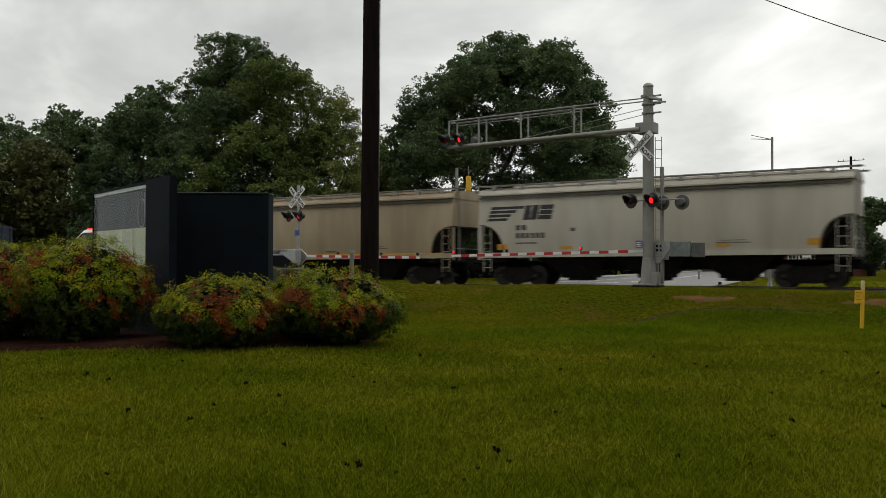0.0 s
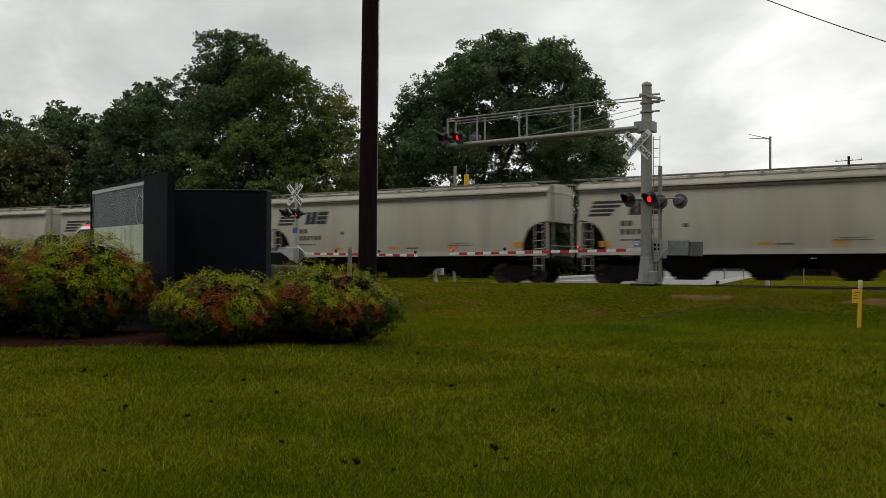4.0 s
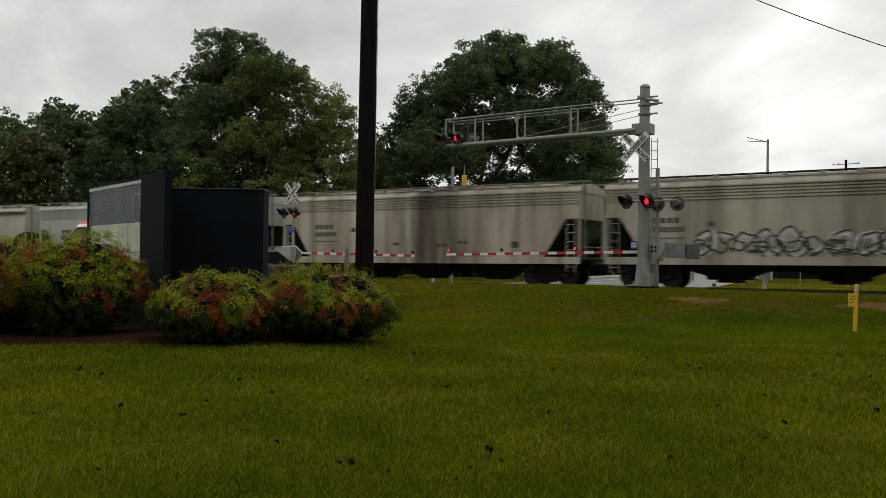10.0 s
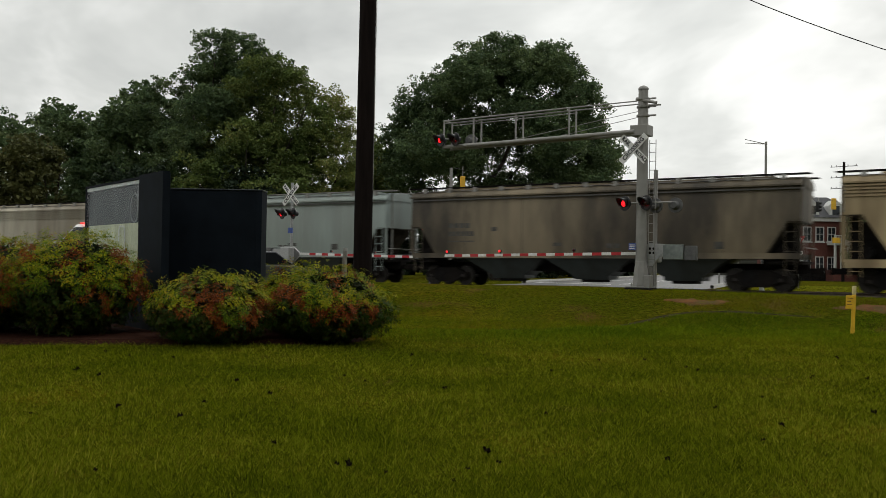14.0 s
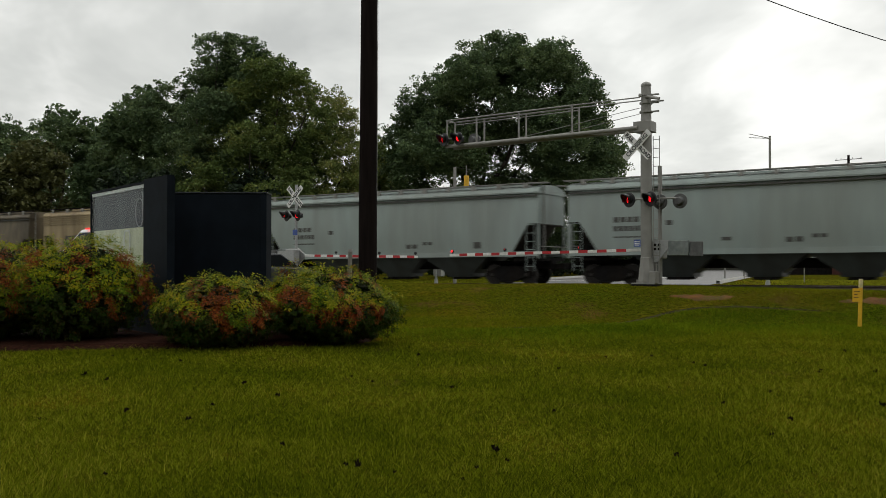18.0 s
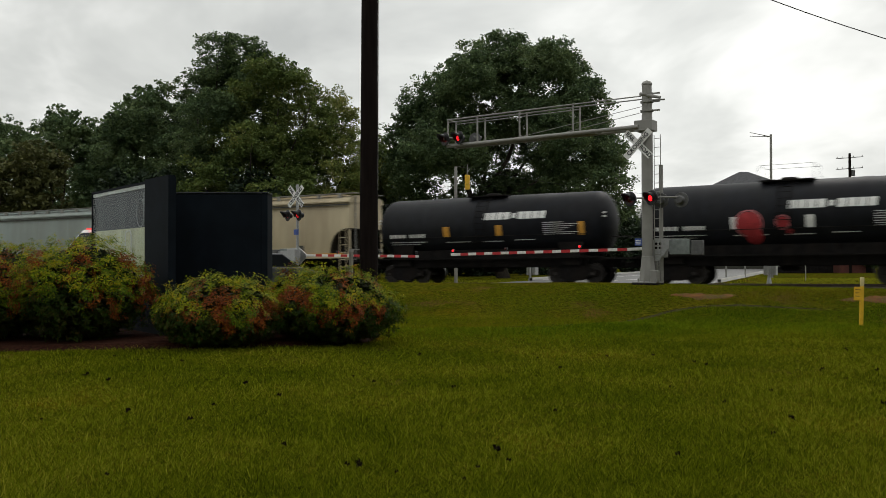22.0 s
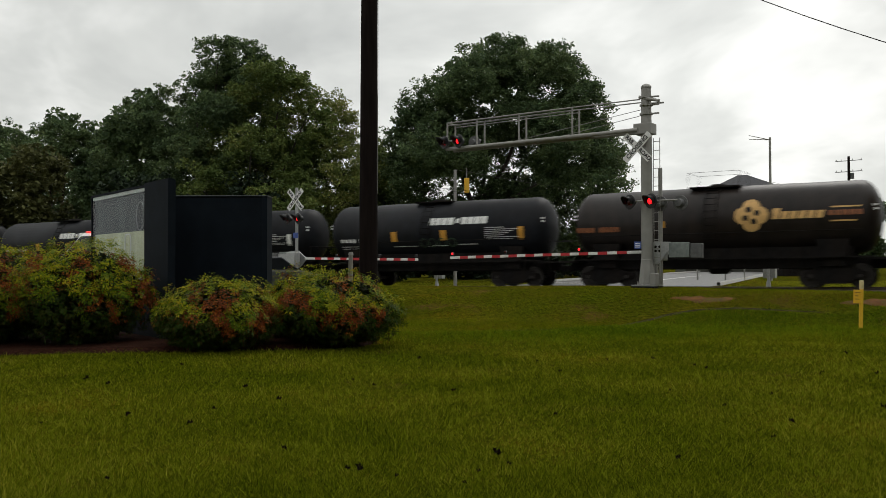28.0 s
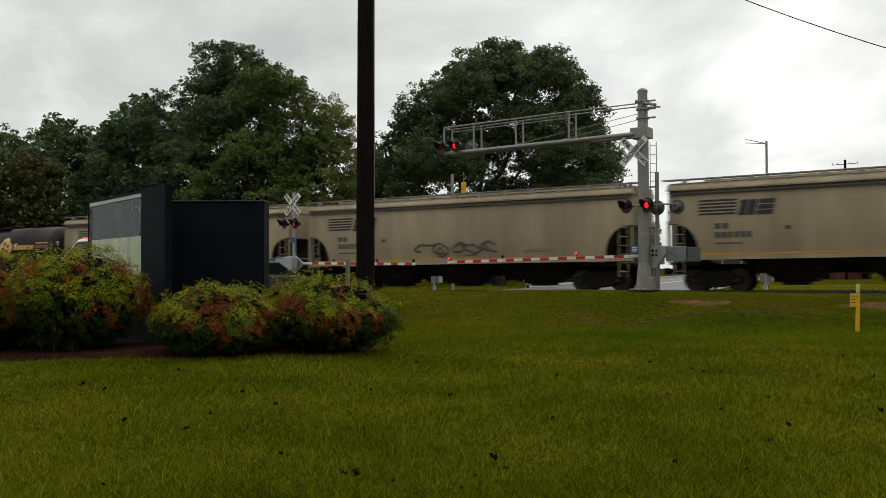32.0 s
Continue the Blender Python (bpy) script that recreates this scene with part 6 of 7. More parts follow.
    gate(pose(7.22, 29.95, z, 0, 0, ARM_DIR), "aluminium gate mechanism with a lowered red-and-white arm", 8.3, -0.16, ((0.985, None), (0.70, "l"), (0.335, "r")), 1.18)
    part("junction_box", B(-0.45, -0.22, 0.05, 0.35, 0.05, 0.45, 0.02), M_GALV, t)


def build_left_signal():
    x, y, z = -6.45, 39.26, 0.92
    t = empty("crossing_signal", pose(x, y, z, 0, 0, ARM_DIR), "slim crossing signal with a white crossbuck and two red lamps", "crossing signal")
    part("foundation", B(-0.4, 0.4, -0.4, 0.4, -0.8, 0.05, 0.03), M_CONC, t)
    part("base_casting", T((0, 0, 0.05), (0, 0, 0.5), 0.17, 0.09, 12), M_ALU, t)
    part("mast", T((0, 0, 0.5), (0, 0, 4.15), 0.065, None, 14), M_ALU, t)
    crossbuck(t, pose(0, 0.09, 3.62), 0.60)
    part("lamp_arm", T((-0.4, 0.08, 2.80), (0.42, 0.08, 2.80), 0.03, None, 8), M_GALV, t)
    flasher(t, pose(0.40, 0.2, 2.78), "l")
    flasher(t, pose(-0.28, 0.2, 2.78), "r")
    part("blue_notice", B(-0.14, 0.14, 0.07, 0.08, 1.92, 2.16), mat("blue_notice_sheet", (0.05, 0.09, 0.30), 0.5), t)
    gate(pose(x, y, z, 0, 0, ARM_DIR + 180) , "aluminium gate mechanism with a lowered red-and-white arm", 6.55, -0.08, ((0.985, None), (0.70, "r"), (0.34, "l")), 1.02)


build_mast()
build_left_signal()


def build_far_signals():
    """The slim signals on the far side of the track, seen from behind, with lamps that look back over the rails."""
    for x, y, top, zl, lab in ((-0.35, 54.6, 5.6, 3.2, "slim far-side crossing signal seen from behind"), (5.1, 52.0, 5.0, 2.25, "far-side crossing signal with round lamp backs"), (16.25, 44.2, 5.35, 3.2, "far-side crossing signal with a crossbuck over the lamps")):
        z = float(ground_z(x, y))
        t = empty("crossing_signal", pose(x, y, z, 0, 0, ARM_DIR), lab, "crossing signal")
        part("base_casting", T((0, 0, -0.1), (0, 0, 0.45), 0.17, 0.09, 12), M_ALU, t)
        part("mast", T((0, 0, 0.45), (0, 0, top - z), 0.07, None, 12), M_ALU, t)
        part("lamp_arm", T((-0.55, 0.08, zl - z + 0.55), (0.55, 0.08, zl - z + 0.55), 0.03, None, 8), M_GALV, t)
        lit = x < 10
        flasher(t, pose(0.45, 0.2, zl - z + 0.5), "l" if lit else None)
        flasher(t, pose(-0.45, 0.2, zl - z + 0.5), "r" if lit else None)
        flasher(t, pose(-0.38, -0.12, zl - z + 0.05, 0, 0, 180), None)
        part("gate_motor_box", B(-0.3, 0.3, -0.5, -0.1, 0.6, 1.2, 0.03, 2), M_ALU, t)
        if top > 5.1:
            crossbuck(t, pose(0, -0.10, 4.75 - z, 0, 0, 180), 0.58, True)
    # traffic signals of the next street, one lamp of each lit red
    for x, y, zt, lab in ((16.9, 58.5, 5.15, "black traffic signal with its red lamp lit"), (18.85, 58.8, 5.65, "black traffic signal with its red lamp lit")):
        z = float(ground_z(x, y))
        t = empty("traffic_signal", pose(x, y, z), lab, "traffic signal")
        part("pole", T((0, 0.25, -0.2), (0, 0.25, zt - z), 0.06, 0.05, 10), M_GALV, t)
        part("housing", B(-0.17, 0.17, -0.12, 0.15, zt - z - 1.0, zt - z + 0.03, 0.03, 2), M_BLACK, t)
        for k, m in enumerate((M_REDLIT, M_BLACK, M_BLACK)):
            bm = bmesh.new()
            lathe(bm, [(0.01, -0.155), (0.10, -0.145), (0.115, -0.12)], 16, "y")
            part("signal_lens", bm, m, t).matrix_basis = pose(0, 0, zt - z - 0.17 - 0.32 * k)
    for x, y, zt in ((33.95, 82.1, 8.25), (37.59, 87.3, 8.38)):
        t = empty("traffic_signal", pose(x, y, zt - 0.55, 0, 0, 35), "black traffic signal hung from the span wire", "traffic signal")
        part("housing", B(-0.2, 0.2, -0.15, 0.15, -0.55, 0.5, 0.04, 2), M_BLACK, t)
        part("hanger", T((0, 0, 0.45), (0, 0, 0.85), 0.03, None, 8), M_GALV, t)
        for k in range(3):
            part("visor", T((0, -0.12, -0.36 + 0.34 * k), (0, -0.36, -0.38 + 0.34 * k), 0.12, None, 12), M_BLACK, t)
    # green street-name plate on an arm between them, and a signal for walkers with its lamp lit
    x, y = 17.85, 58.65
    t = empty("street_sign", pose(x, y, 4.9, 0, 0, 0), "small green street-name plate with pale bars on an arm", "street sign")
    part("sign_plate", B(-0.42, 0.42, -0.015, 0.015, -0.10, 0.10), mat("green_sign_sheeting", (0.01, 0.22, 0.12), 0.5), t)
    part("lettering", B(-0.32, 0.28, -0.02, -0.016, -0.035, 0.035), M_WHITE, t)
    part("arm", T((-0.95, 0.1, 0.12), (0.42, 0.0, 0.12), 0.02, None, 8), M_GALV, t)
    x, y = 20.0, 58.5
    z = float(ground_z(x, y))
    t = empty("pedestrian_signal", pose(x, y, z), "black pedestrian signal with an orange lamp lit on a post", "pedestrian signal")
    part("post", T((0, 0.2, -0.2), (0, 0.2, 3.7 - z), 0.05, None, 10), M_GALV, t)
    part("housing", B(-0.22, 0.22, -0.1, 0.14, 3.37 - z - 0.22, 3.37 - z + 0.22, 0.03, 2), M_BLACK, t)
    part("lamp", B(-0.09, 0.09, -0.115, -0.10, 3.37 - z - 0.11, 3.37 - z + 0.11), mat("lit_orange_lamp", (0.5, 0.12, 0.02), 0.4, emit=(1, 0.22, 0.03), estr=1.6), t)
    # yellow-backed signals of the side street, beside a wooden pole
    for x, y, zt, wd, ht in ((43.65, 97.4, 8.86, 0.24, 0.62), (44.0, 97.4, 4.85, 0.45, 0.30)):
        t = empty("traffic_signal", pose(x, y, zt, 0, 0, 20), "yellow traffic signal seen from behind on a bracket", "traffic signal")
        part("housing", B(-wd, wd, -0.15, 0.15, -ht, ht, 0.03, 2), M_YEL, t)
        part("bracket", T((0, 0.0, 0.0), ((44.8 - x) * 0.94, -(44.8 - x) * 0.34 + 0.1, 0.0), 0.04, None, 8), M_GALV, t)
    # give-way sign with a notice under it
    x, y = 24.2, 59.2
    z = float(ground_z(x, y))
    t = empty("yield_sign", pose(x, y, z, 0, 0, -25), "red and white triangular sign over a white notice on a post", "road sign")
    part("post", T((0, 0.03, -0.2), (0, 0.03, 3.5), 0.035, None, 8), M_GALV, t)
    bm = bmesh.new()
    prism(bm, [(-0.42, 3.5), (0.42, 3.5), (0, 2.78)], -0.012, 0.0)
    part("sign_plate", bm, M_RED, t)
    bm = bmesh.new()
    prism(bm, [(-0.25, 3.40), (0.25, 3.40), (0, 2.97)], -0.018, -0.012)
    part("sign_centre", bm, M_WHITE, t)
    part("notice_plate", B(-0.26, 0.26, -0.012, 0.0, 1.75, 2.5), M_WHITE, t)
    bm = bmesh.new()
    for k, w in enumerate((0.2, 0.14, 0.2)):
        box(bm, -w, w, -0.017, -0.012, 2.32 - 0.2 * k, 2.42 - 0.2 * k)
    part("notice_bars", bm, M_BLACK, t)


build_far_signals()


# ---- utility pole, posts, wires ----
def build_pole():
    x, y = -1.62, 19.24
    z = float(ground_z(x, y))
    t = empty("utility_pole", pose(x, y, z), "dark creosoted wooden utility pole", "utility pole")
    bm = bmesh.new()
    n = 14
    r = random.Random(2)
    prev = None
    for k in range(23):
        zz = -1 + k * 0.6
        rad = 0.205 - 0.0035 * max(0, zz)
        ring = [bm.verts.new((0.004 * zz + math.cos(2 * math.pi * i / n) * rad * (1 + r.uniform(-0.02, 0.02)), math.sin(2 * math.pi * i / n) * rad, zz)) for i in range(n)]
        if prev:
            for i in range(n):
                bm.faces.new((prev[i], prev[(i + 1) % n], ring[(i + 1) % n], ring[i]))
        prev = ring
    bm.faces.new(prev)
    part("pole", bm, M_WOODPOLE, t, smooth=True)
    part("ground_wire", T((0.215, -0.10, 3.2), (0.24, -0.08, 12.0), 0.007, None, 6), M_GALV, t, "thin pale wire stapled to the pole")


build_pole()


def wire(name, a, b, sag, r, label):
    bm = bmesh.new()
    a, b = Vector(a), Vector(b)
    side = (b - a).cross(Vector((0, 0, 1))).normalized()
    rings = []
    for i in range(25):
        q = i / 24
        p = a.lerp(b, q) - Vector((0, 0, sag * 4 * q * (1 - q)))
        rings.append([bm.verts.new(p + side * math.cos(t) * r + Vector((0, 0, math.sin(t) * r))) for t in (0, 1.257, 2.513, 3.77, 5.027)])
    for c, d in zip(rings, rings[1:]):
        for k in range(5):
            bm.faces.new((c[k], c[(k + 1) % 5], d[(k + 1) % 5], d[k]))
    tagged(part(name, bm, M_WIRE), label, "overhead wire")


def build_posts():
    # yellow marker post
    x, y = 10.55, 22.4
    z = float(ground_z(x, y)) - 0.02
    t = empty("marker_post", pose(x, y, z, 0, 2.0, 12), "yellow plastic pipeline marker post with a small sign", "marker post")
    part("post", B(-0.045, 0.045, -0.03, 0.03, -0.3, 1.02, 0.012, 2), M_YEL, t)
    part("post_cap", B(-0.046, 0.046, -0.031, 0.031, 1.02, 1.24, 0.012, 2), mat("faded_yellow_cap", (0.6, 0.5, 0.25), 0.5), t, "faded pale cap")
    part("sign_plate", B(-0.26, -0.03, -0.045, -0.033, 0.66, 1.0, 0.004), M_YEL, t)
    bm = bmesh.new()
    for k, w in enumerate((0.16, 0.10, 0.13)):
        box(bm, -0.22, -0.22 + w, -0.049, -0.046, 0.92 - 0.08 * k, 0.935 - 0.08 * k)
    part("sign_bars", bm, M_BLACK, t)
    # short weathered post
    x, y = -2.32, 22.1
    z = float(ground_z(x, y))
    t = tagged(part("wooden_post", T((0, 0, -0.3), (0.0, 0, 1.9 - z), 0.062, 0.055, 12), mat("weathered_grey_wood", (0.20, 0.185, 0.16), 0.85, 0, 0.3, 8, stretch=(6, 6, 0.7), bump=0.3)), "short weathered grey wooden post", "post")
    t.matrix_basis = pose(x, y, z, 0, 1.0, 0)
    o = tagged(part("post_cap", T((0, 0, 1.9 - z), (0, 0, 1.97 - z), 0.065, 0.05, 12), M_GALV, t))
    # street light beyond the track
    x, y = 26.5, 71.5
    z = float(ground_z(x, y))
    t = empty("street_lamp", pose(x, y, z), "slim grey street lamp with two arms", "street lamp")
    part("pole", T((0, 0, -0.2), (0, 0, 11.6), 0.12, 0.09, 12), M_GALV, t)
    for zz in (11.75, 11.45):
        part("arm", T((0, 0, 11.4), (-1.7, 0, zz), 0.035, 0.025, 8), M_GALV, t)
    # utility pole far off
    x, y = 44.8, 97.5
    z = float(ground_z(x, y))
    t = empty("utility_pole", pose(x, y, z), "distant wooden utility pole with insulators", "utility pole")
    part("pole", T((0, 0, -0.2), (0, 0, 13.2), 0.17, 0.13, 10), M_WOODPOLE, t)
    for zz in (12.7, 11.5, 10.3):
        part("crossarm", T((-1.35, 0.3, zz - 0.06), (1.35, -0.3, zz + 0.10), 0.035, None, 6), M_WOODPOLE, t)
        for dx in (-1.25, -0.75, 0.4, 1.25):
            part("insulator", T((dx, -dx * 0.22, zz + dx * 0.06), (dx, -dx * 0.22, zz + 0.22 + dx * 0.06), 0.05, 0.03, 8), M_GALV, t)
    part("transformer", T((0.32, -0.1, 10.7), (0.32, -0.1, 11.35), 0.20, 0.20, 12), M_BACK, t)
    # traffic signal hung on its wire
    x, y = 1.65, 59.8
    t = empty("traffic_signal", pose(x, y, 7.0, 0, 0, 10), "yellow traffic signal hung over the road", "traffic signal")
    part("housing", B(-0.16, 0.16, -0.13, 0.13, -0.5, 0.5, 0.04), M_YEL, t)
    for k in range(3):
        part("visor", T((0.05, 0.12, -0.36 + 0.36 * k), (0.12, 0.40, -0.36 + 0.36 * k), 0.13, None, 12), M_YEL, t)
    part("hanger", T((0, 0, 0.5), (0, 0, 1.2), 0.03, None, 8), M_GALV, t)
    x2, y2 = 0.85, 58.5
    t = tagged(part("signal_pole", T((0, 0, -0.3), (0, 0, 7.75), 0.12, 0.10, 12), M_GALV), "grey steel signal pole by the far road", "pole")
    t.matrix_basis = pose(x2, y2, float(ground_z(x2, y2)))
    wire("span_wire", (0.85, 58.5, 7.95), (20.85, 91, 8.6), 0.25, 0.012, "thin dark span wire over the far road")
    wire("span_wire", (26.5, 71.5, 8.3), (44.8, 97.5, 9.0), 0.03, 0.012, "thin dark span wire over the far road")
    # the service wire drops from the pole to a low post out by the side street
    x, y = 19.0, 19.24
    t = tagged(part("service_post", T((0, 0, -0.5), (0, 0, 4.85 - float(ground_z(x, y))), 0.10, 0.08, 10), M_WOODPOLE), "low wooden service post", "post")
    t.matrix_basis = pose(x, y, float(ground_z(x, y)))
    wire("overhead_wire", (-1.55, 19.24, 11.67), (19.0, 19.24, 4.8), 1.45, 0.012, "black overhead service wire")


build_posts()


# ---- the sign ----
def build_sign():
    P1, P3 = Vector((-8.92, 22.49, 0)), Vector((-5.52, 18.07, 0))
    d = (P3 - P1).normalized()
    ang = math.degrees(math.atan2(d.y, d.x))
    z = 0.0
    L, g = 5.40, 3.99
    t = empty("monument_sign", pose(P1.x, P1.y, z, 0, 0, ang), "dark navy monument sign with a glazed notice case", "sign")
    H = 3.41
    # local x runs to the near end; the glazed face is at y = 0, looking to -y
    bm = bmesh.new()
    box(bm, 0, L - 0.02, 0.12, 0.15, 0.0, H)
    part("cabinet", bm, M_NAVY, t)
    for nm, b in (("frame_top", (0, g, -0.0, 0.12, H - 0.05, H)), ("frame_side", (0, 0.05, 0.0, 0.12, 0.9, H - 0.05)), ("frame_bottom", (0.05, g, 0.0, 0.12, 0.9, 1.0)), ("end_panel", (g, L, -0.02, 0.12, 0.0, H + 0.03)), ("base_panel", (0.0, g, 0.0, 0.12, 0, 0.9))):
        part(nm, B(*b), M_NAVY, t)
    # the upper board's pale streaks are the glass's reflections, put into its colour
    part("notice_board", B(0.05, g, 0.09, 0.118, 2.42, H - 0.05), mat("glare_streaked_board", (0.020, 0.024, 0.030), 0.6, 0, 0.2, 3, stain=(0.07, 0.078, 0.085), stain_amt=0.6, stain_scale=(1.6, 1, 0.5)), t, "dark grey-blue upper board")
    part("notice_board", B(0.05, g, 0.09, 0.118, 1.0, 2.42), mat("cream_board", (0.62, 0.62, 0.42), 0.7, 0, 0.10, 3, stain=(0.25, 0.25, 0.16), stain_amt=0.4), t, "cream lower board")
    part("top_trim", B(0.05, g - 0.02, 0.03, 0.085, H - 0.13, H - 0.055), M_WHITE, t)
    gl = bpy.data.materials.new("dusty_glass")
    gl.use_nodes = True
    b = gl.node_tree.nodes["Principled BSDF"]
    b.inputs["Transmission Weight"].default_value = 1.0
    b.inputs["Roughness"].default_value = 0.03
    b.inputs["IOR"].default_value = 1.06
    b.inputs["Base Color"].default_value = (0.86, 0.9, 0.9, 1)
    p = part("glass_pane", B(0.05, g, 0.012, 0.02, 1.0, H - 0.05), gl, t, "dusty glass pane")
    p.visible_shadow = False
    # a bent white hook and an open grey loop behind the glass
    bm = bmesh.new()
    pts = [(2.45, 0.06, 1.6), (2.47, 0.06, 2.28), (2.53, 0.06, 2.36), (2.79, 0.06, 2.36), (2.86, 0.06, 2.28), (2.88, 0.06, 1.6)]
    for a, c in zip(pts, pts[1:]):
        tube(bm, a, c, 0.014, None, 6)
    part("hook", bm, M_WHITE, t, "bent white wire hook")
    bm = bmesh.new()
    pts = [(3.50 + 0.26 * math.cos(q), 0.06, 2.75 + 0.32 * math.sin(q)) for q in np.linspace(0.6, 5.6, 20)] + [(3.71, 0.06, 3.2)]
    for a, c in zip(pts, pts[1:]):
        tube(bm, a, c, 0.012, None, 5)
    part("grey_loop", bm, mat("loop_grey", (0.22, 0.23, 0.24), 0.6), t, "open grey loop behind the glass")
    # the lower wing beside it
    t2 = empty("sign_wing", pose(-6.05, 19.89, 0), "plain dark navy panel of the monument sign", "sign panel")
    part("panel", B(0.0, 2.10, 0.0, 0.55, 0.0, 3.18, 0.015), M_NAVY, t2)
    part("panel_edge", B(1.98, 2.115, -0.015, 0.56, 0.0, 3.19, 0.008), M_NAVY, t2)
    part("cap", B(-0.02, 2.13, -0.03, 0.58, 3.19, 3.215, 0.006), mat("worn_cap_metal", (0.03, 0.035, 0.04), 0.4, 0.3), t2)


build_sign()


# ---- waiting vehicles ----
M_CARGLASS = mat("dark_car_glass", (0.012, 0.014, 0.016), 0.2, 0, 0.1, 2, spec=0.06)
M_TYRE = mat("tyre_rubber", (0.012, 0.012, 0.012), 0.85)
M_TAIL = mat("tail_lamp", (0.45, 0.02, 0.02), 0.25, emit=(1, 0.05, 0.04), estr=0.9)


def car(m, body_pts, glass_pts, width, paint, label, wheels, name="car", category="car", wr=0.34):
    t = empty(name, m, label, category)
    w = width / 2
    bm = bmesh.new()
    prism(bm, body_pts, -w, w)
    bev(bm, 0.05, 2)
    part("body", bm, paint, t)
    bm = bmesh.new()
    prism(bm, glass_pts, -w + 0.10, w - 0.10)
    bev(bm, 0.05, 2)
    part("greenhouse", bm, paint, t)
    side = [(x * 0.88 + sum(p[0] for p in glass_pts) / len(glass_pts) * 0.12, z * 0.80 + sum(p[1] for p in glass_pts) / len(glass_pts) * 0.20) for x, z in glass_pts]
    for y in (-w + 0.095, w - 0.115):
        bm = bmesh.new()
        prism(bm, side, y, y + 0.02)
        part("side_window", bm, M_CARGLASS, t)
    for a, b in ((0, 1), (len(glass_pts) - 2, len(glass_pts) - 1)):
        (x0, z0), (x1, z1) = glass_pts[a], glass_pts[b]
        bm = bmesh.new()
        ex, ez = (x1 - x0), (z1 - z0)
        nx_, nz_ = -ez, ex
        l = math.hypot(nx_, nz_)
        q = [(x0 + ex * 0.1, z0 + ez * 0.1), (x0 + ex * 0.9, z0 + ez * 0.9)]
        off = [(x + nx_ / l * 0.012, zz + nz_ / l * 0.012) for x, zz in q] + [(x - nx_ / l * 0.012, zz - nz_ / l * 0.012) for x, zz in q[::-1]]
        prism(bm, off, -w + 0.2, w - 0.2)
        part("window", bm, M_CARGLASS, t)
    for x in wheels:
        for y in (-w + 0.1, w - 0.1):
            bm = bmesh.new()
            lathe(bm, [(0.1, -0.10), (wr, -0.10), (wr, 0.10), (0.1, 0.10)], 20, "y")
            o = part("wheel", bm, M_TYRE, t)
            o.matrix_basis = pose(x, y, wr)
    for y in (-w + 0.2, w - 0.2):
        bx = min(p[0] for p in body_pts)
        part("tail_lamp", B(bx - 0.02, bx + 0.06, y - 0.14, y + 0.14, 0.75, 0.95, 0.02), M_TAIL, t)
    return t


ROADDIR = 90 - 33.0
_w = car(pose(-9.38, 27.4, 0.50, 0, 0, ROADDIR), [(-2.3, 0.4), (2.3, 0.4), (2.35, 0.9), (1.5, 1.15), (-2.35, 1.2), (-2.4, 0.6)],
         [(-2.33, 1.15), (-1.40, 2.10), (-1.0, 2.20), (0.5, 2.16), (1.5, 1.12)], 1.95, mat("white_car_paint", (0.75, 0.75, 0.75), 0.25), "white minivan waiting with its brake light on", (-1.45, 1.45), "minivan")
_bm = bmesh.new()
prism(_bm, [(-2.20, 1.31), (-1.53, 1.99), (-1.56, 2.02), (-2.23, 1.34)], -0.66, 0.66)
part("rear_window", _bm, M_CARGLASS, _w)
part("high_brake_lamp", B(-1.49, -1.41, 0.36, 0.54, 2.11, 2.16, 0.01), mat("lit_brake_lamp", (0.6, 0.03, 0.03), 0.3, emit=(1, 0.04, 0.03), estr=1.0), _w)
car(pose(-6.6, 32.8, 0.52, 0, 0, ROADDIR), [(-2.3, 0.3), (2.3, 0.3), (2.35, 0.7), (1.1, 0.92), (-1.6, 0.95), (-2.3, 0.9)],
    [(-1.75, 0.92), (-1.0, 1.40), (0.1, 1.44), (1.15, 0.92)], 1.8, mat("dark_grey_car_paint", (0.05, 0.052, 0.058), 0.3, 0.3), "dark grey sedan waiting at the crossing", (-1.4, 1.4), "sedan")
car(pose(12.5, 109, 0.45, 0, 0, 160), [(-2.4, 0.35), (2.4, 0.35), (2.45, 0.9), (1.1, 1.05), (-2.4, 1.1)],
    [(-0.8, 1.05), (-0.6, 1.7), (0.6, 1.7), (1.2, 1.05)], 1.9, mat("red_car_paint", (0.30, 0.02, 0.02), 0.3), "red pickup parked across the far road", (-1.5, 1.5), "pickup")


# ---- brick building beyond the track ----
M_BRICK = mat("red_brick", (0.105, 0.034, 0.025), 0.85, 0, 0.25, 8, stretch=(1, 1, 3), bump=0.2)
M_ROOF = mat("dark_grey_shingles", (0.055, 0.055, 0.06), 0.85, 0, 0.25, 4)
M_TRIM = mat("white_trim", (0.50, 0.50, 0.48), 0.6, 0, 0.08, 4)
M_PANE = mat("dark_window_glass", (0.02, 0.024, 0.028), 0.1, 0, 0.1, 2)


def window(parent, m, w, h):
    f = part("window", B(-w / 2, w / 2, -0.06, 0.02, 0, h), M_TRIM, parent)
    f.matrix_basis = m
    for i in range(2):
        for k in range(2):
            a, b = -w / 2 + 0.1 + i * (w / 2 - 0.07), 0.1 + k * (h / 2 - 0.07)
            part("pane", B(a, a + w / 2 - 0.13, -0.066, -0.058, b, b + h / 2 - 0.13), M_PANE, f)
    part("sill", B(-w / 2 - 0.1, w / 2 + 0.1, -0.16, 0.0, -0.12, 0.0), M_TRIM, f)


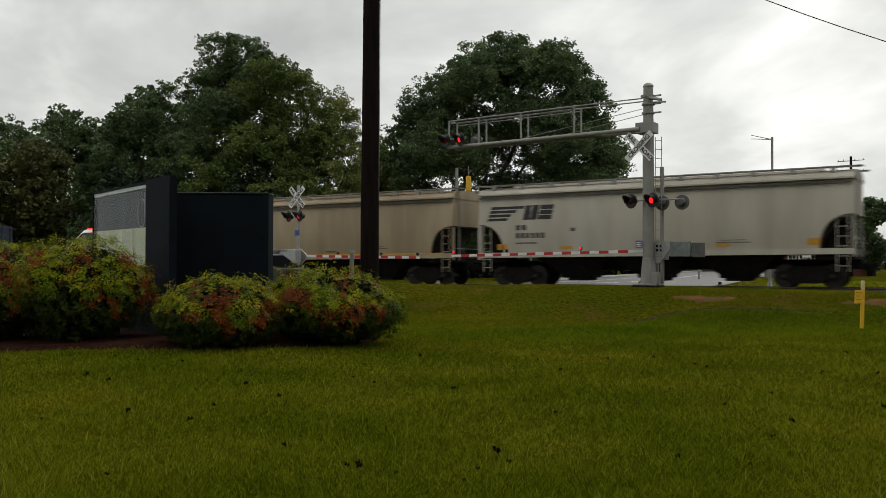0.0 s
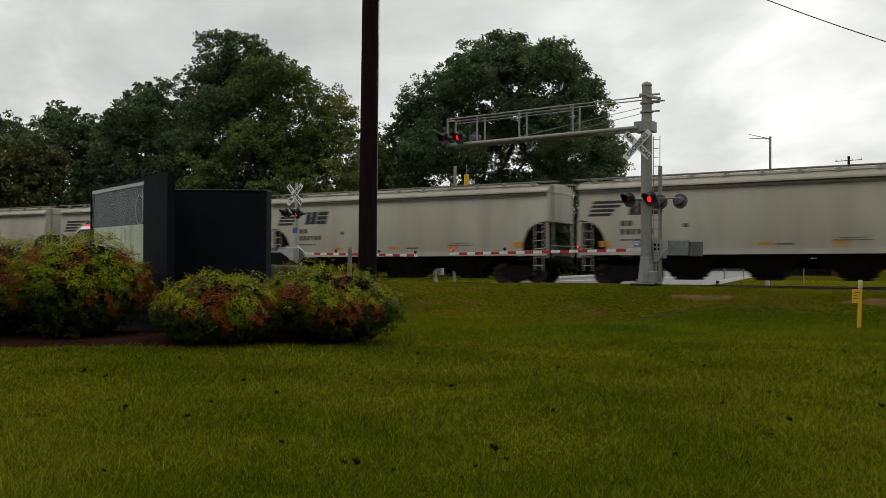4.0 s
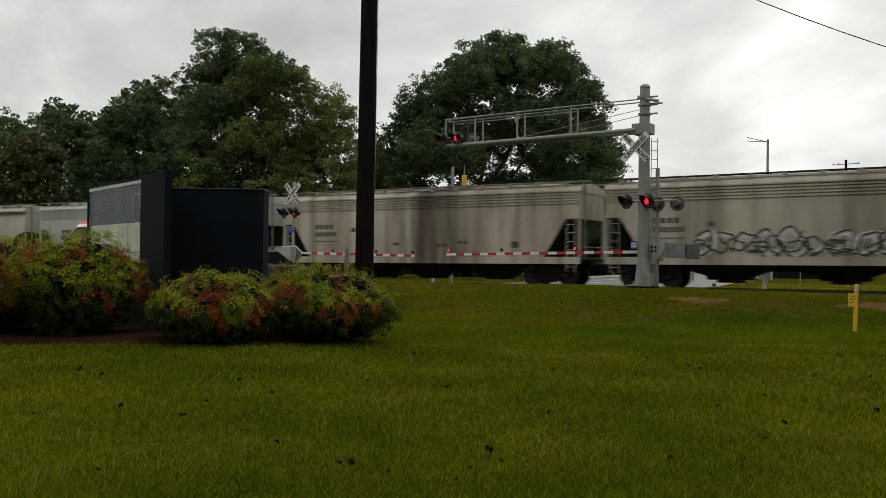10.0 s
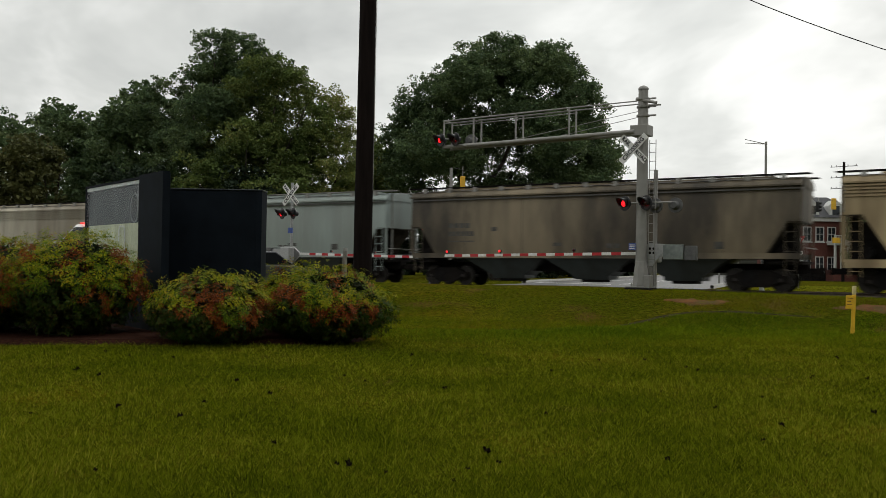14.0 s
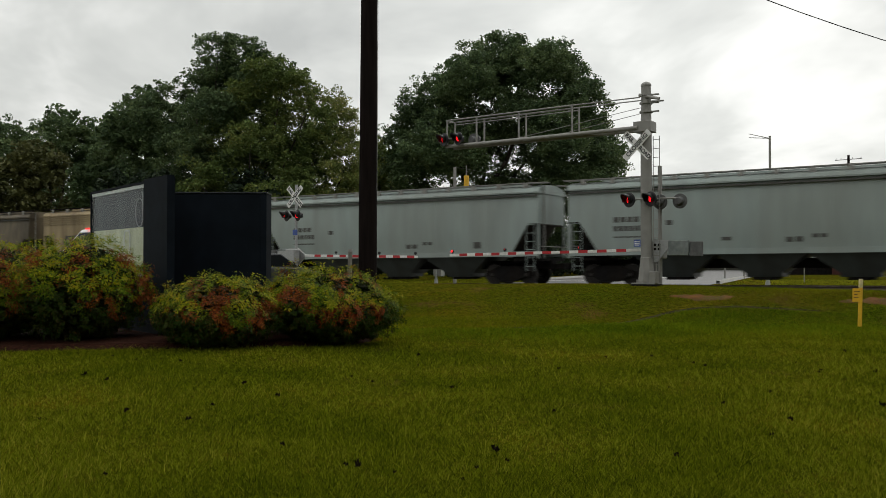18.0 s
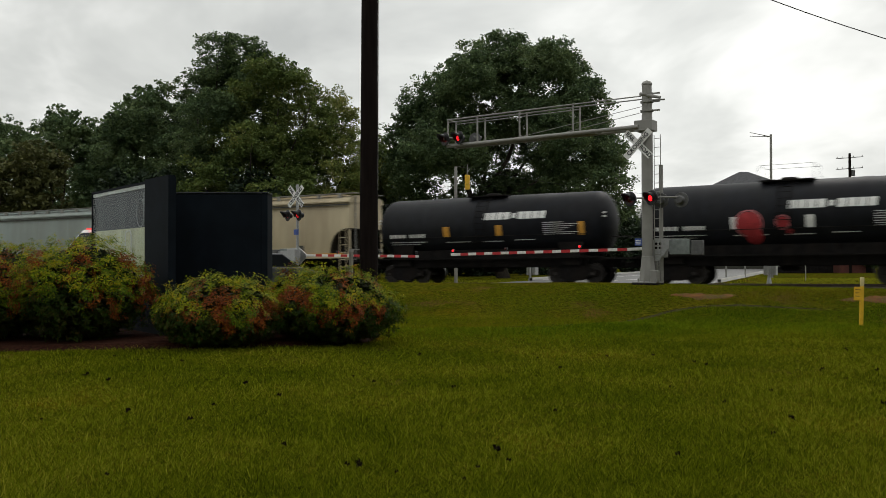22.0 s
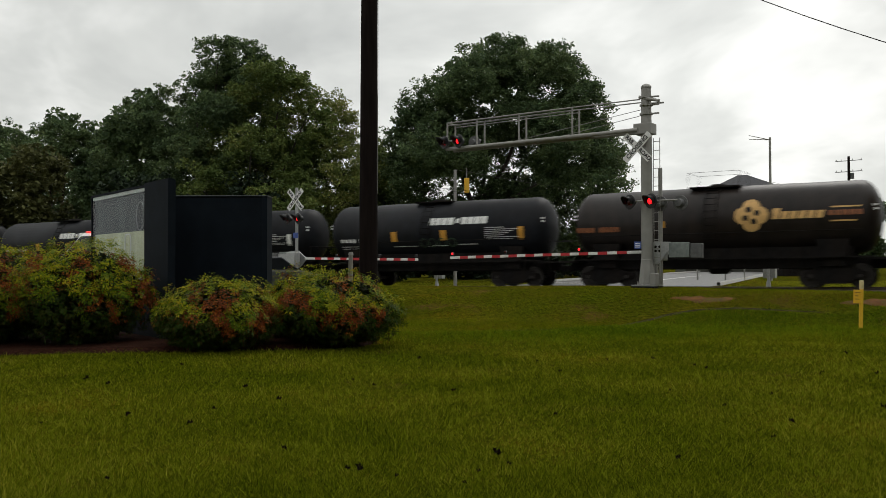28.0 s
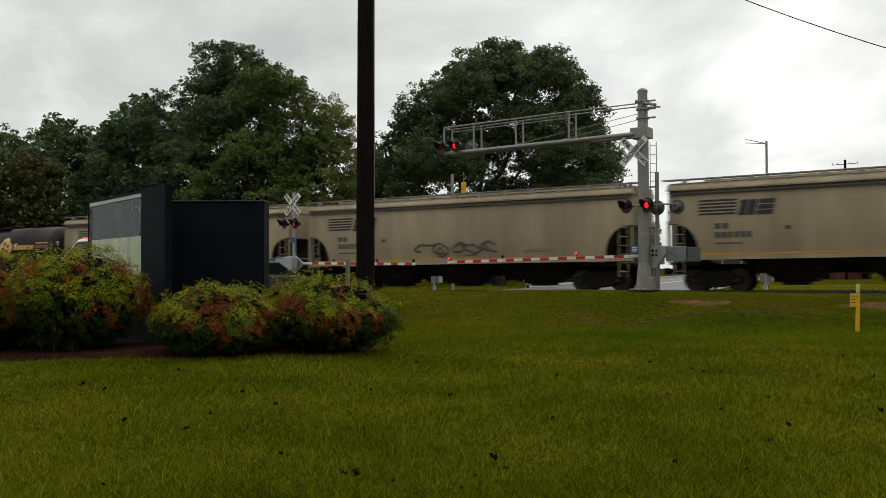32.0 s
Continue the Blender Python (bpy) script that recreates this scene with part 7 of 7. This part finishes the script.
def hip_roof(parent, hw, dp, z0, z1, r0, r1, material):
    bm = bmesh.new()
    a = [bm.verts.new(p) for p in ((-hw, -dp, z0), (hw, -dp, z0), (hw, dp, z0), (-hw, dp, z0))]
    b = [bm.verts.new(p) for p in ((r0, 0, z1), (r1, 0, z1))]
    for f in ((a[0], a[1], b[1], b[0]), (a[1], a[2], b[1]), (a[2], a[3], b[0], b[1]), (a[3], a[0], b[0]), (a[3], a[2], a[1], a[0])):
        bm.faces.new(f)
    return part("roof", bm, material, parent)


def build_houses():
    # a long dark-roofed house behind, and the brick one with dormers and a porch before it
    x, y = 42.8, 126.1
    t = empty("house", pose(x, y, float(ground_z(x, y)), 0, 0, -8), "large house with a dark hipped roof", "building")
    hw, dp, H = 8.7, 6.0, 9.4
    part("wall", B(-hw, hw, -dp, dp, -0.3, H), mat("grey_brown_siding", (0.045, 0.045, 0.034), 0.8, 0, 0.2, 3, stretch=(1, 1, 6)), t)
    part("fascia", B(-hw - 0.5, hw + 0.5, -dp - 0.5, dp + 0.5, H, H + 0.25), M_ROOF, t)
    hip_roof(t, hw + 0.6, dp + 0.6, H + 0.25, H + 4.5, -0.6, 0.6, M_ROOF)
    x, y = 44.3, 105.3
    t = empty("brick_building", pose(x, y, float(ground_z(x, y)), 0, 0, -6), "two-storey red brick building with white dormers and a porch", "building")
    hw, dp, H = 4.9, 4.5, 6.8
    part("wall", B(-hw, hw, -dp, dp, -0.3, H), M_BRICK, t)
    part("cornice", B(-hw - 0.35, hw + 0.35, -dp - 0.35, dp + 0.35, H, H + 0.45), M_TRIM, t)
    hip_roof(t, hw + 0.5, dp + 0.5, H + 0.45, H + 3.1, -2.2, 2.0, M_ROOF)
    for dx in (-4.1, -2.9, -1.6, -0.2, 1.1, 2.7, 4.2):
        for k in range(2):
            window(t, pose(dx, -dp, 1.1 + 3.4 * k), 0.95, 1.7)
    for i in range(2):
        for k in range(2):
            window(t, pose(-hw, -2.2 + 4.0 * i, 0.9 + 3.4 * k, 0, 0, -90), 1.1, 1.8)
    for dx in (-2.8, -1.0, 1.6):
        bm = bmesh.new()
        prism(bm, [(-0.75, 0), (0.75, 0), (0.75, 1.35), (0, 2.05), (-0.75, 1.35)], -1.2, 1.6)
        d = part("dormer", bm, M_TRIM, t)
        d.matrix_basis = pose(dx, -dp + 1.3, H + 0.5)
        part("pane", B(-0.4, 0.4, -1.22, -1.19, 0.3, 1.3), M_PANE, d)
    part("porch_roof", B(0.6, 3.1, -dp - 2.4, -dp, 4.1, 4.35), M_TRIM, t)
    for i in range(4):
        part("porch_column", T((0.8 + i * 0.70, -dp - 2.2, 1.3), (0.8 + i * 0.70, -dp - 2.2, 4.1), 0.17, 0.14, 12), M_TRIM, t)
    part("porch_base", B(0.5, 3.2, -dp - 2.45, -dp, -0.3, 1.3), M_BRICK, t)
    part("foundation_wall", B(-hw - 0.05, hw + 0.05, -dp - 0.05, dp + 0.05, -0.3, 0.9), M_DARK, t)
    part("balcony_rail", B(0.6, 3.1, -dp - 2.35, -dp - 2.28, 5.1, 5.2), M_TRIM, t)
    for i in range(11):
        part("baluster", B(0.63 + i * 0.24, 0.70 + i * 0.24, -dp - 2.34, -dp - 2.29, 4.35, 5.1), M_TRIM, t)


build_houses()


# ---- lawn: blades, fallen leaves ----
GRASS = leaf_mat("grass_blades", [(0.020, 0.030, 0.001), (0.074, 0.096, 0.003), (0.142, 0.170, 0.006), (0.30, 0.295, 0.028)], 0.3, 0.7, 0.35, 0.0, 0.9, 0.9)
GRASS_LUSH = leaf_mat("lush_grass_blades", [(0.026, 0.056, 0.003), (0.090, 0.142, 0.006), (0.20, 0.24, 0.012)], 0.3, 0.7, 0.35, 0.0, 0.9, 0.9)
GRASS_BANK = leaf_mat("bank_grass_blades", [(0.052, 0.070, 0.003), (0.092, 0.116, 0.004), (0.155, 0.165, 0.007), (0.22, 0.20, 0.014)], 0.3, 0.7, 0.3, 0.0, 0.5, 1.2)
GRASS_FAR = leaf_mat("verge_grass_blades", [(0.14, 0.16, 0.010), (0.24, 0.25, 0.016), (0.34, 0.33, 0.03)], 0.35, 0.7, 0.35, 0.0, 0.6, 0.9)
GRASS_DRY = leaf_mat("worn_grass_blades", [(0.070, 0.062, 0.006), (0.13, 0.104, 0.010), (0.19, 0.15, 0.022)], 0.25, 0.7, 0.5, 0.0, 0.7, 1.0)


def blades(x, y, material, r, tall=1.0):
    """Blades of grass at the given places: each one a leaning, tapering strip."""
    n = len(x)
    z = ground_z(x, y)
    clump = np.sin(x * 5.1 + 1.3 * np.sin(y * 3.7)) * np.sin(y * 4.3 + 1.1 * np.sin(x * 2.9))
    hgt = r.uniform(0.018, 0.050, n) * tall * (1 + 1.1 * (r.uniform(size=n) < 0.12)) * (1 + 0.3 * clump + 0.2 * np.sin(x * 1.7) * np.sin(y * 1.3))
    w = r.uniform(0.0017, 0.0040, n) * (1 + y / 14)
    a = r.uniform(0, 2 * np.pi, n)
    lean = r.normal(0, 1.0, (n, 2)) * (hgt * 0.85)[:, None]
    c, s = np.cos(a) * w, np.sin(a) * w
    V = np.stack([np.stack([x - c, y - s, z - 0.008], -1), np.stack([x + c, y + s, z - 0.008], -1),
                  np.stack([x + lean[:, 0], y + lean[:, 1], z + hgt], -1)], 1).reshape(-1, 3)
    return quads("grass", V, np.arange(3 * n).reshape(n, 3), material)


def build_grass():
    r = np.random.RandomState(5)
    n = 760000
    # denser towards the viewer's end of the lawn
    y = 4.2 + (30.5 - 4.2) * r.uniform(size=n) ** 2.3
    x = r.uniform(-0.555, 0.57, n) * (y + 0.8)
    rx, ry = [p[0] for p in RUT], [p[1] for p in RUT]

    def bare(x, y):
        bed = ((x + 6.6) / 5.35) ** 2 + ((y - 18.72) / 2.4) ** 2 < 1
        for c, tn, ln, wd, *_ in SOIL:
            dx, dy = x - c[0], y - c[1]
            a, b = dx * math.cos(tn) + dy * math.sin(tn), -dx * math.sin(tn) + dy * math.cos(tn)
            bed |= (a / ln * 2) ** 2 + (b / wd * 2) ** 2 < r.uniform(0.0, 0.9, len(x))
        bed |= (np.abs(y - np.interp(x, rx, ry)) < 0.16) & (x > 1.2) & (x < 10.9) & (r.uniform(size=len(x)) < 0.7)
        return bed
    keep = ~bare(x, y)
    near = keep & (y < 18.5 + r.normal(size=n) * 1.2)
    tagged(blades(x[near], y[near], GRASS, r), "short wet green grass blades of the lawn", "grass", kind="stuff")
    bank = keep & ~near
    tagged(blades(x[bank], y[bank], GRASS_BANK, r, 0.9), "short green grass of the bank", "grass", kind="stuff")
    # greener growth along the damp foot of the bank
    n = 70000
    x = 7.0 + r.normal(size=n) * 4.5
    y = np.interp(x, rx, ry) - 0.1 - np.abs(r.normal(size=n)) * np.clip(1.55 + 0.15 * x, 1.3, 2.8)
    keep = ~bare(x, y) & (np.abs(x) < 0.555 * (y + 0.8))
    tagged(blades(x[keep], y[keep], GRASS_LUSH, r, 1.1), "lush dark green grass along the damp foot of the bank", "grass", kind="stuff")
    # the mown verge beyond the track
    n = 90000
    x, y = r.uniform(-26, 46, n), r.uniform(34, 84, n)
    s, v = track_coords(x, y)
    mid, half = road_line(v)
    keep = (v < -4.2) & (v > -34) & (np.abs(s - mid) > half + 0.4)
    tagged(blades(x[keep], y[keep], GRASS_FAR, r, 1.5), "pale yellow-green mown grass beyond the track", "grass", kind="stuff")
    # thin worn grass on the shoulder of the bank
    n = 15000
    x = 11.0 + r.normal(size=n) * 2.6
    y = 27.2 - 0.39 * (x - 6.5) + r.normal(size=n) * 0.7
    keep = ~bare(x, y) & (y > np.interp(x, rx, ry) + 0.1)
    tagged(blades(x[keep], y[keep], GRASS_DRY, r, 0.7), "thin worn reddish-olive grass on the bank", "grass", kind="stuff")


build_grass()


def build_leaves():
    r = random.Random(9)
    bm = bmesh.new()
    n = 10
    vs = []
    for i in range(n):
        a = 2 * math.pi * i / n
        q = 0.05 if i % 2 else 0.026
        vs.append(bm.verts.new((math.cos(a) * q * 1.3, math.sin(a) * q, 0.012 + 0.03 * (i % 3))))
    c = bm.verts.new((0, 0, 0.02))
    for i in range(n):
        bm.faces.new((vs[i], vs[(i + 1) % n], c))
    o = part("fallen_leaf", bm, M_DEADLEAF)
    me = o.data
    bpy.data.objects.remove(o)
    spots = [(1.95, 7.41), (-2.58, 9.07), (2.82, 15.29), (0.28, 6.96), (-1.97, 10.67), (-2.6, 11.70), (4.1, 13.78), (6.3, 12.87), (3.5, 6.50), (-5.0, 12.48)]
    while len(spots) < 48:
        y = r.uniform(6.5, 19.5)
        x = r.uniform(-0.46, 0.5) * y
        if ((x + 6.2) / 6.3) ** 2 + ((y - 18.72) / 2.7) ** 2 < 1:
            continue
        spots.append((x, y))
    for x, y in spots:
        o = new("fallen_leaf", me)
        s = r.uniform(0.35, 0.8)
        o.matrix_basis = pose(x, y, float(ground_z(x, y)) + 0.03, r.uniform(-30, 30), r.uniform(-30, 30), r.uniform(0, 360)) @ Matrix.Scale(s, 4)
        tagged(o, "curled dark dead leaf lying on the grass", "leaf", "fallen leaves")


build_leaves()


# ---- movement ----
def motions():
    for t, mid in CARS:
        rows = []
        for k in range(65):
            tt = k * 0.5
            x, y, z, h = track(mid - SPEED * tt)
            rows.append((tt, pose(x, y, z, 0, -0.5, -h)))
        # straight stretches need few rows
        keep = [rows[0]]
        for k in range(1, 64):
            s = mid - SPEED * rows[k][0]
            if S0 - 14 < s < S1 + 14 or k % 16 == 0:
                keep.append(rows[k])
        keep.append(rows[-1])
        walk(t, keep)
    # wheels roll at the train's speed; wheelsets of the same seat share one set of keys
    first_of = {}
    for o, dx in WHEELSETS:
        if dx not in first_of:
            turn = math.degrees(SPEED / 0.46) / 30
            base = o.matrix_basis.copy()
            walk(o, [(k / 30, base @ pose(0, 0, 0, 0, -turn * k, 0)) for k in range(961)])
            first_of[dx] = o
        else:
            src = first_of[dx].animation_data
            o.rotation_mode = "QUATERNION"
            keys = o.animation_data_create()
            keys.action = src.action
            keys.action_slot = src.action_slot
    # the lamps flash by turns: the drum shows its lit face, then its dark one
    P, first = 1.4925, 0.09
    for l, ph in LENSES:
        base = l.matrix_basis.copy()
        rows = []

        def put(tt, ang):
            if -0.0001 <= tt <= 32.0001:
                rows.append((max(0.0, min(32.0, tt)), base @ pose(0, 0, 0, 0, 0, ang)))
        lit0 = 0 if ph == "r" else 180
        put(0.0, lit0)
        k, ang = 0, lit0
        while True:
            tt = first + k * P / 2
            if tt > 32.2:
                break
            put(round((tt - 0.066) * 30) / 30, ang)
            put(round((tt - 0.033) * 30) / 30, ang + 60)
            put(round((tt + 0.0) * 30) / 30, ang + 120)
            put(round((tt + 0.033) * 30) / 30, ang + 180)
            ang += 180
            k += 1
        put(32.0, ang)
        seen, out = set(), []
        for row in rows:
            f = frame(row[0])
            if f not in seen:
                seen.add(f)
                out.append(row)
        walk(l, out)


motions()
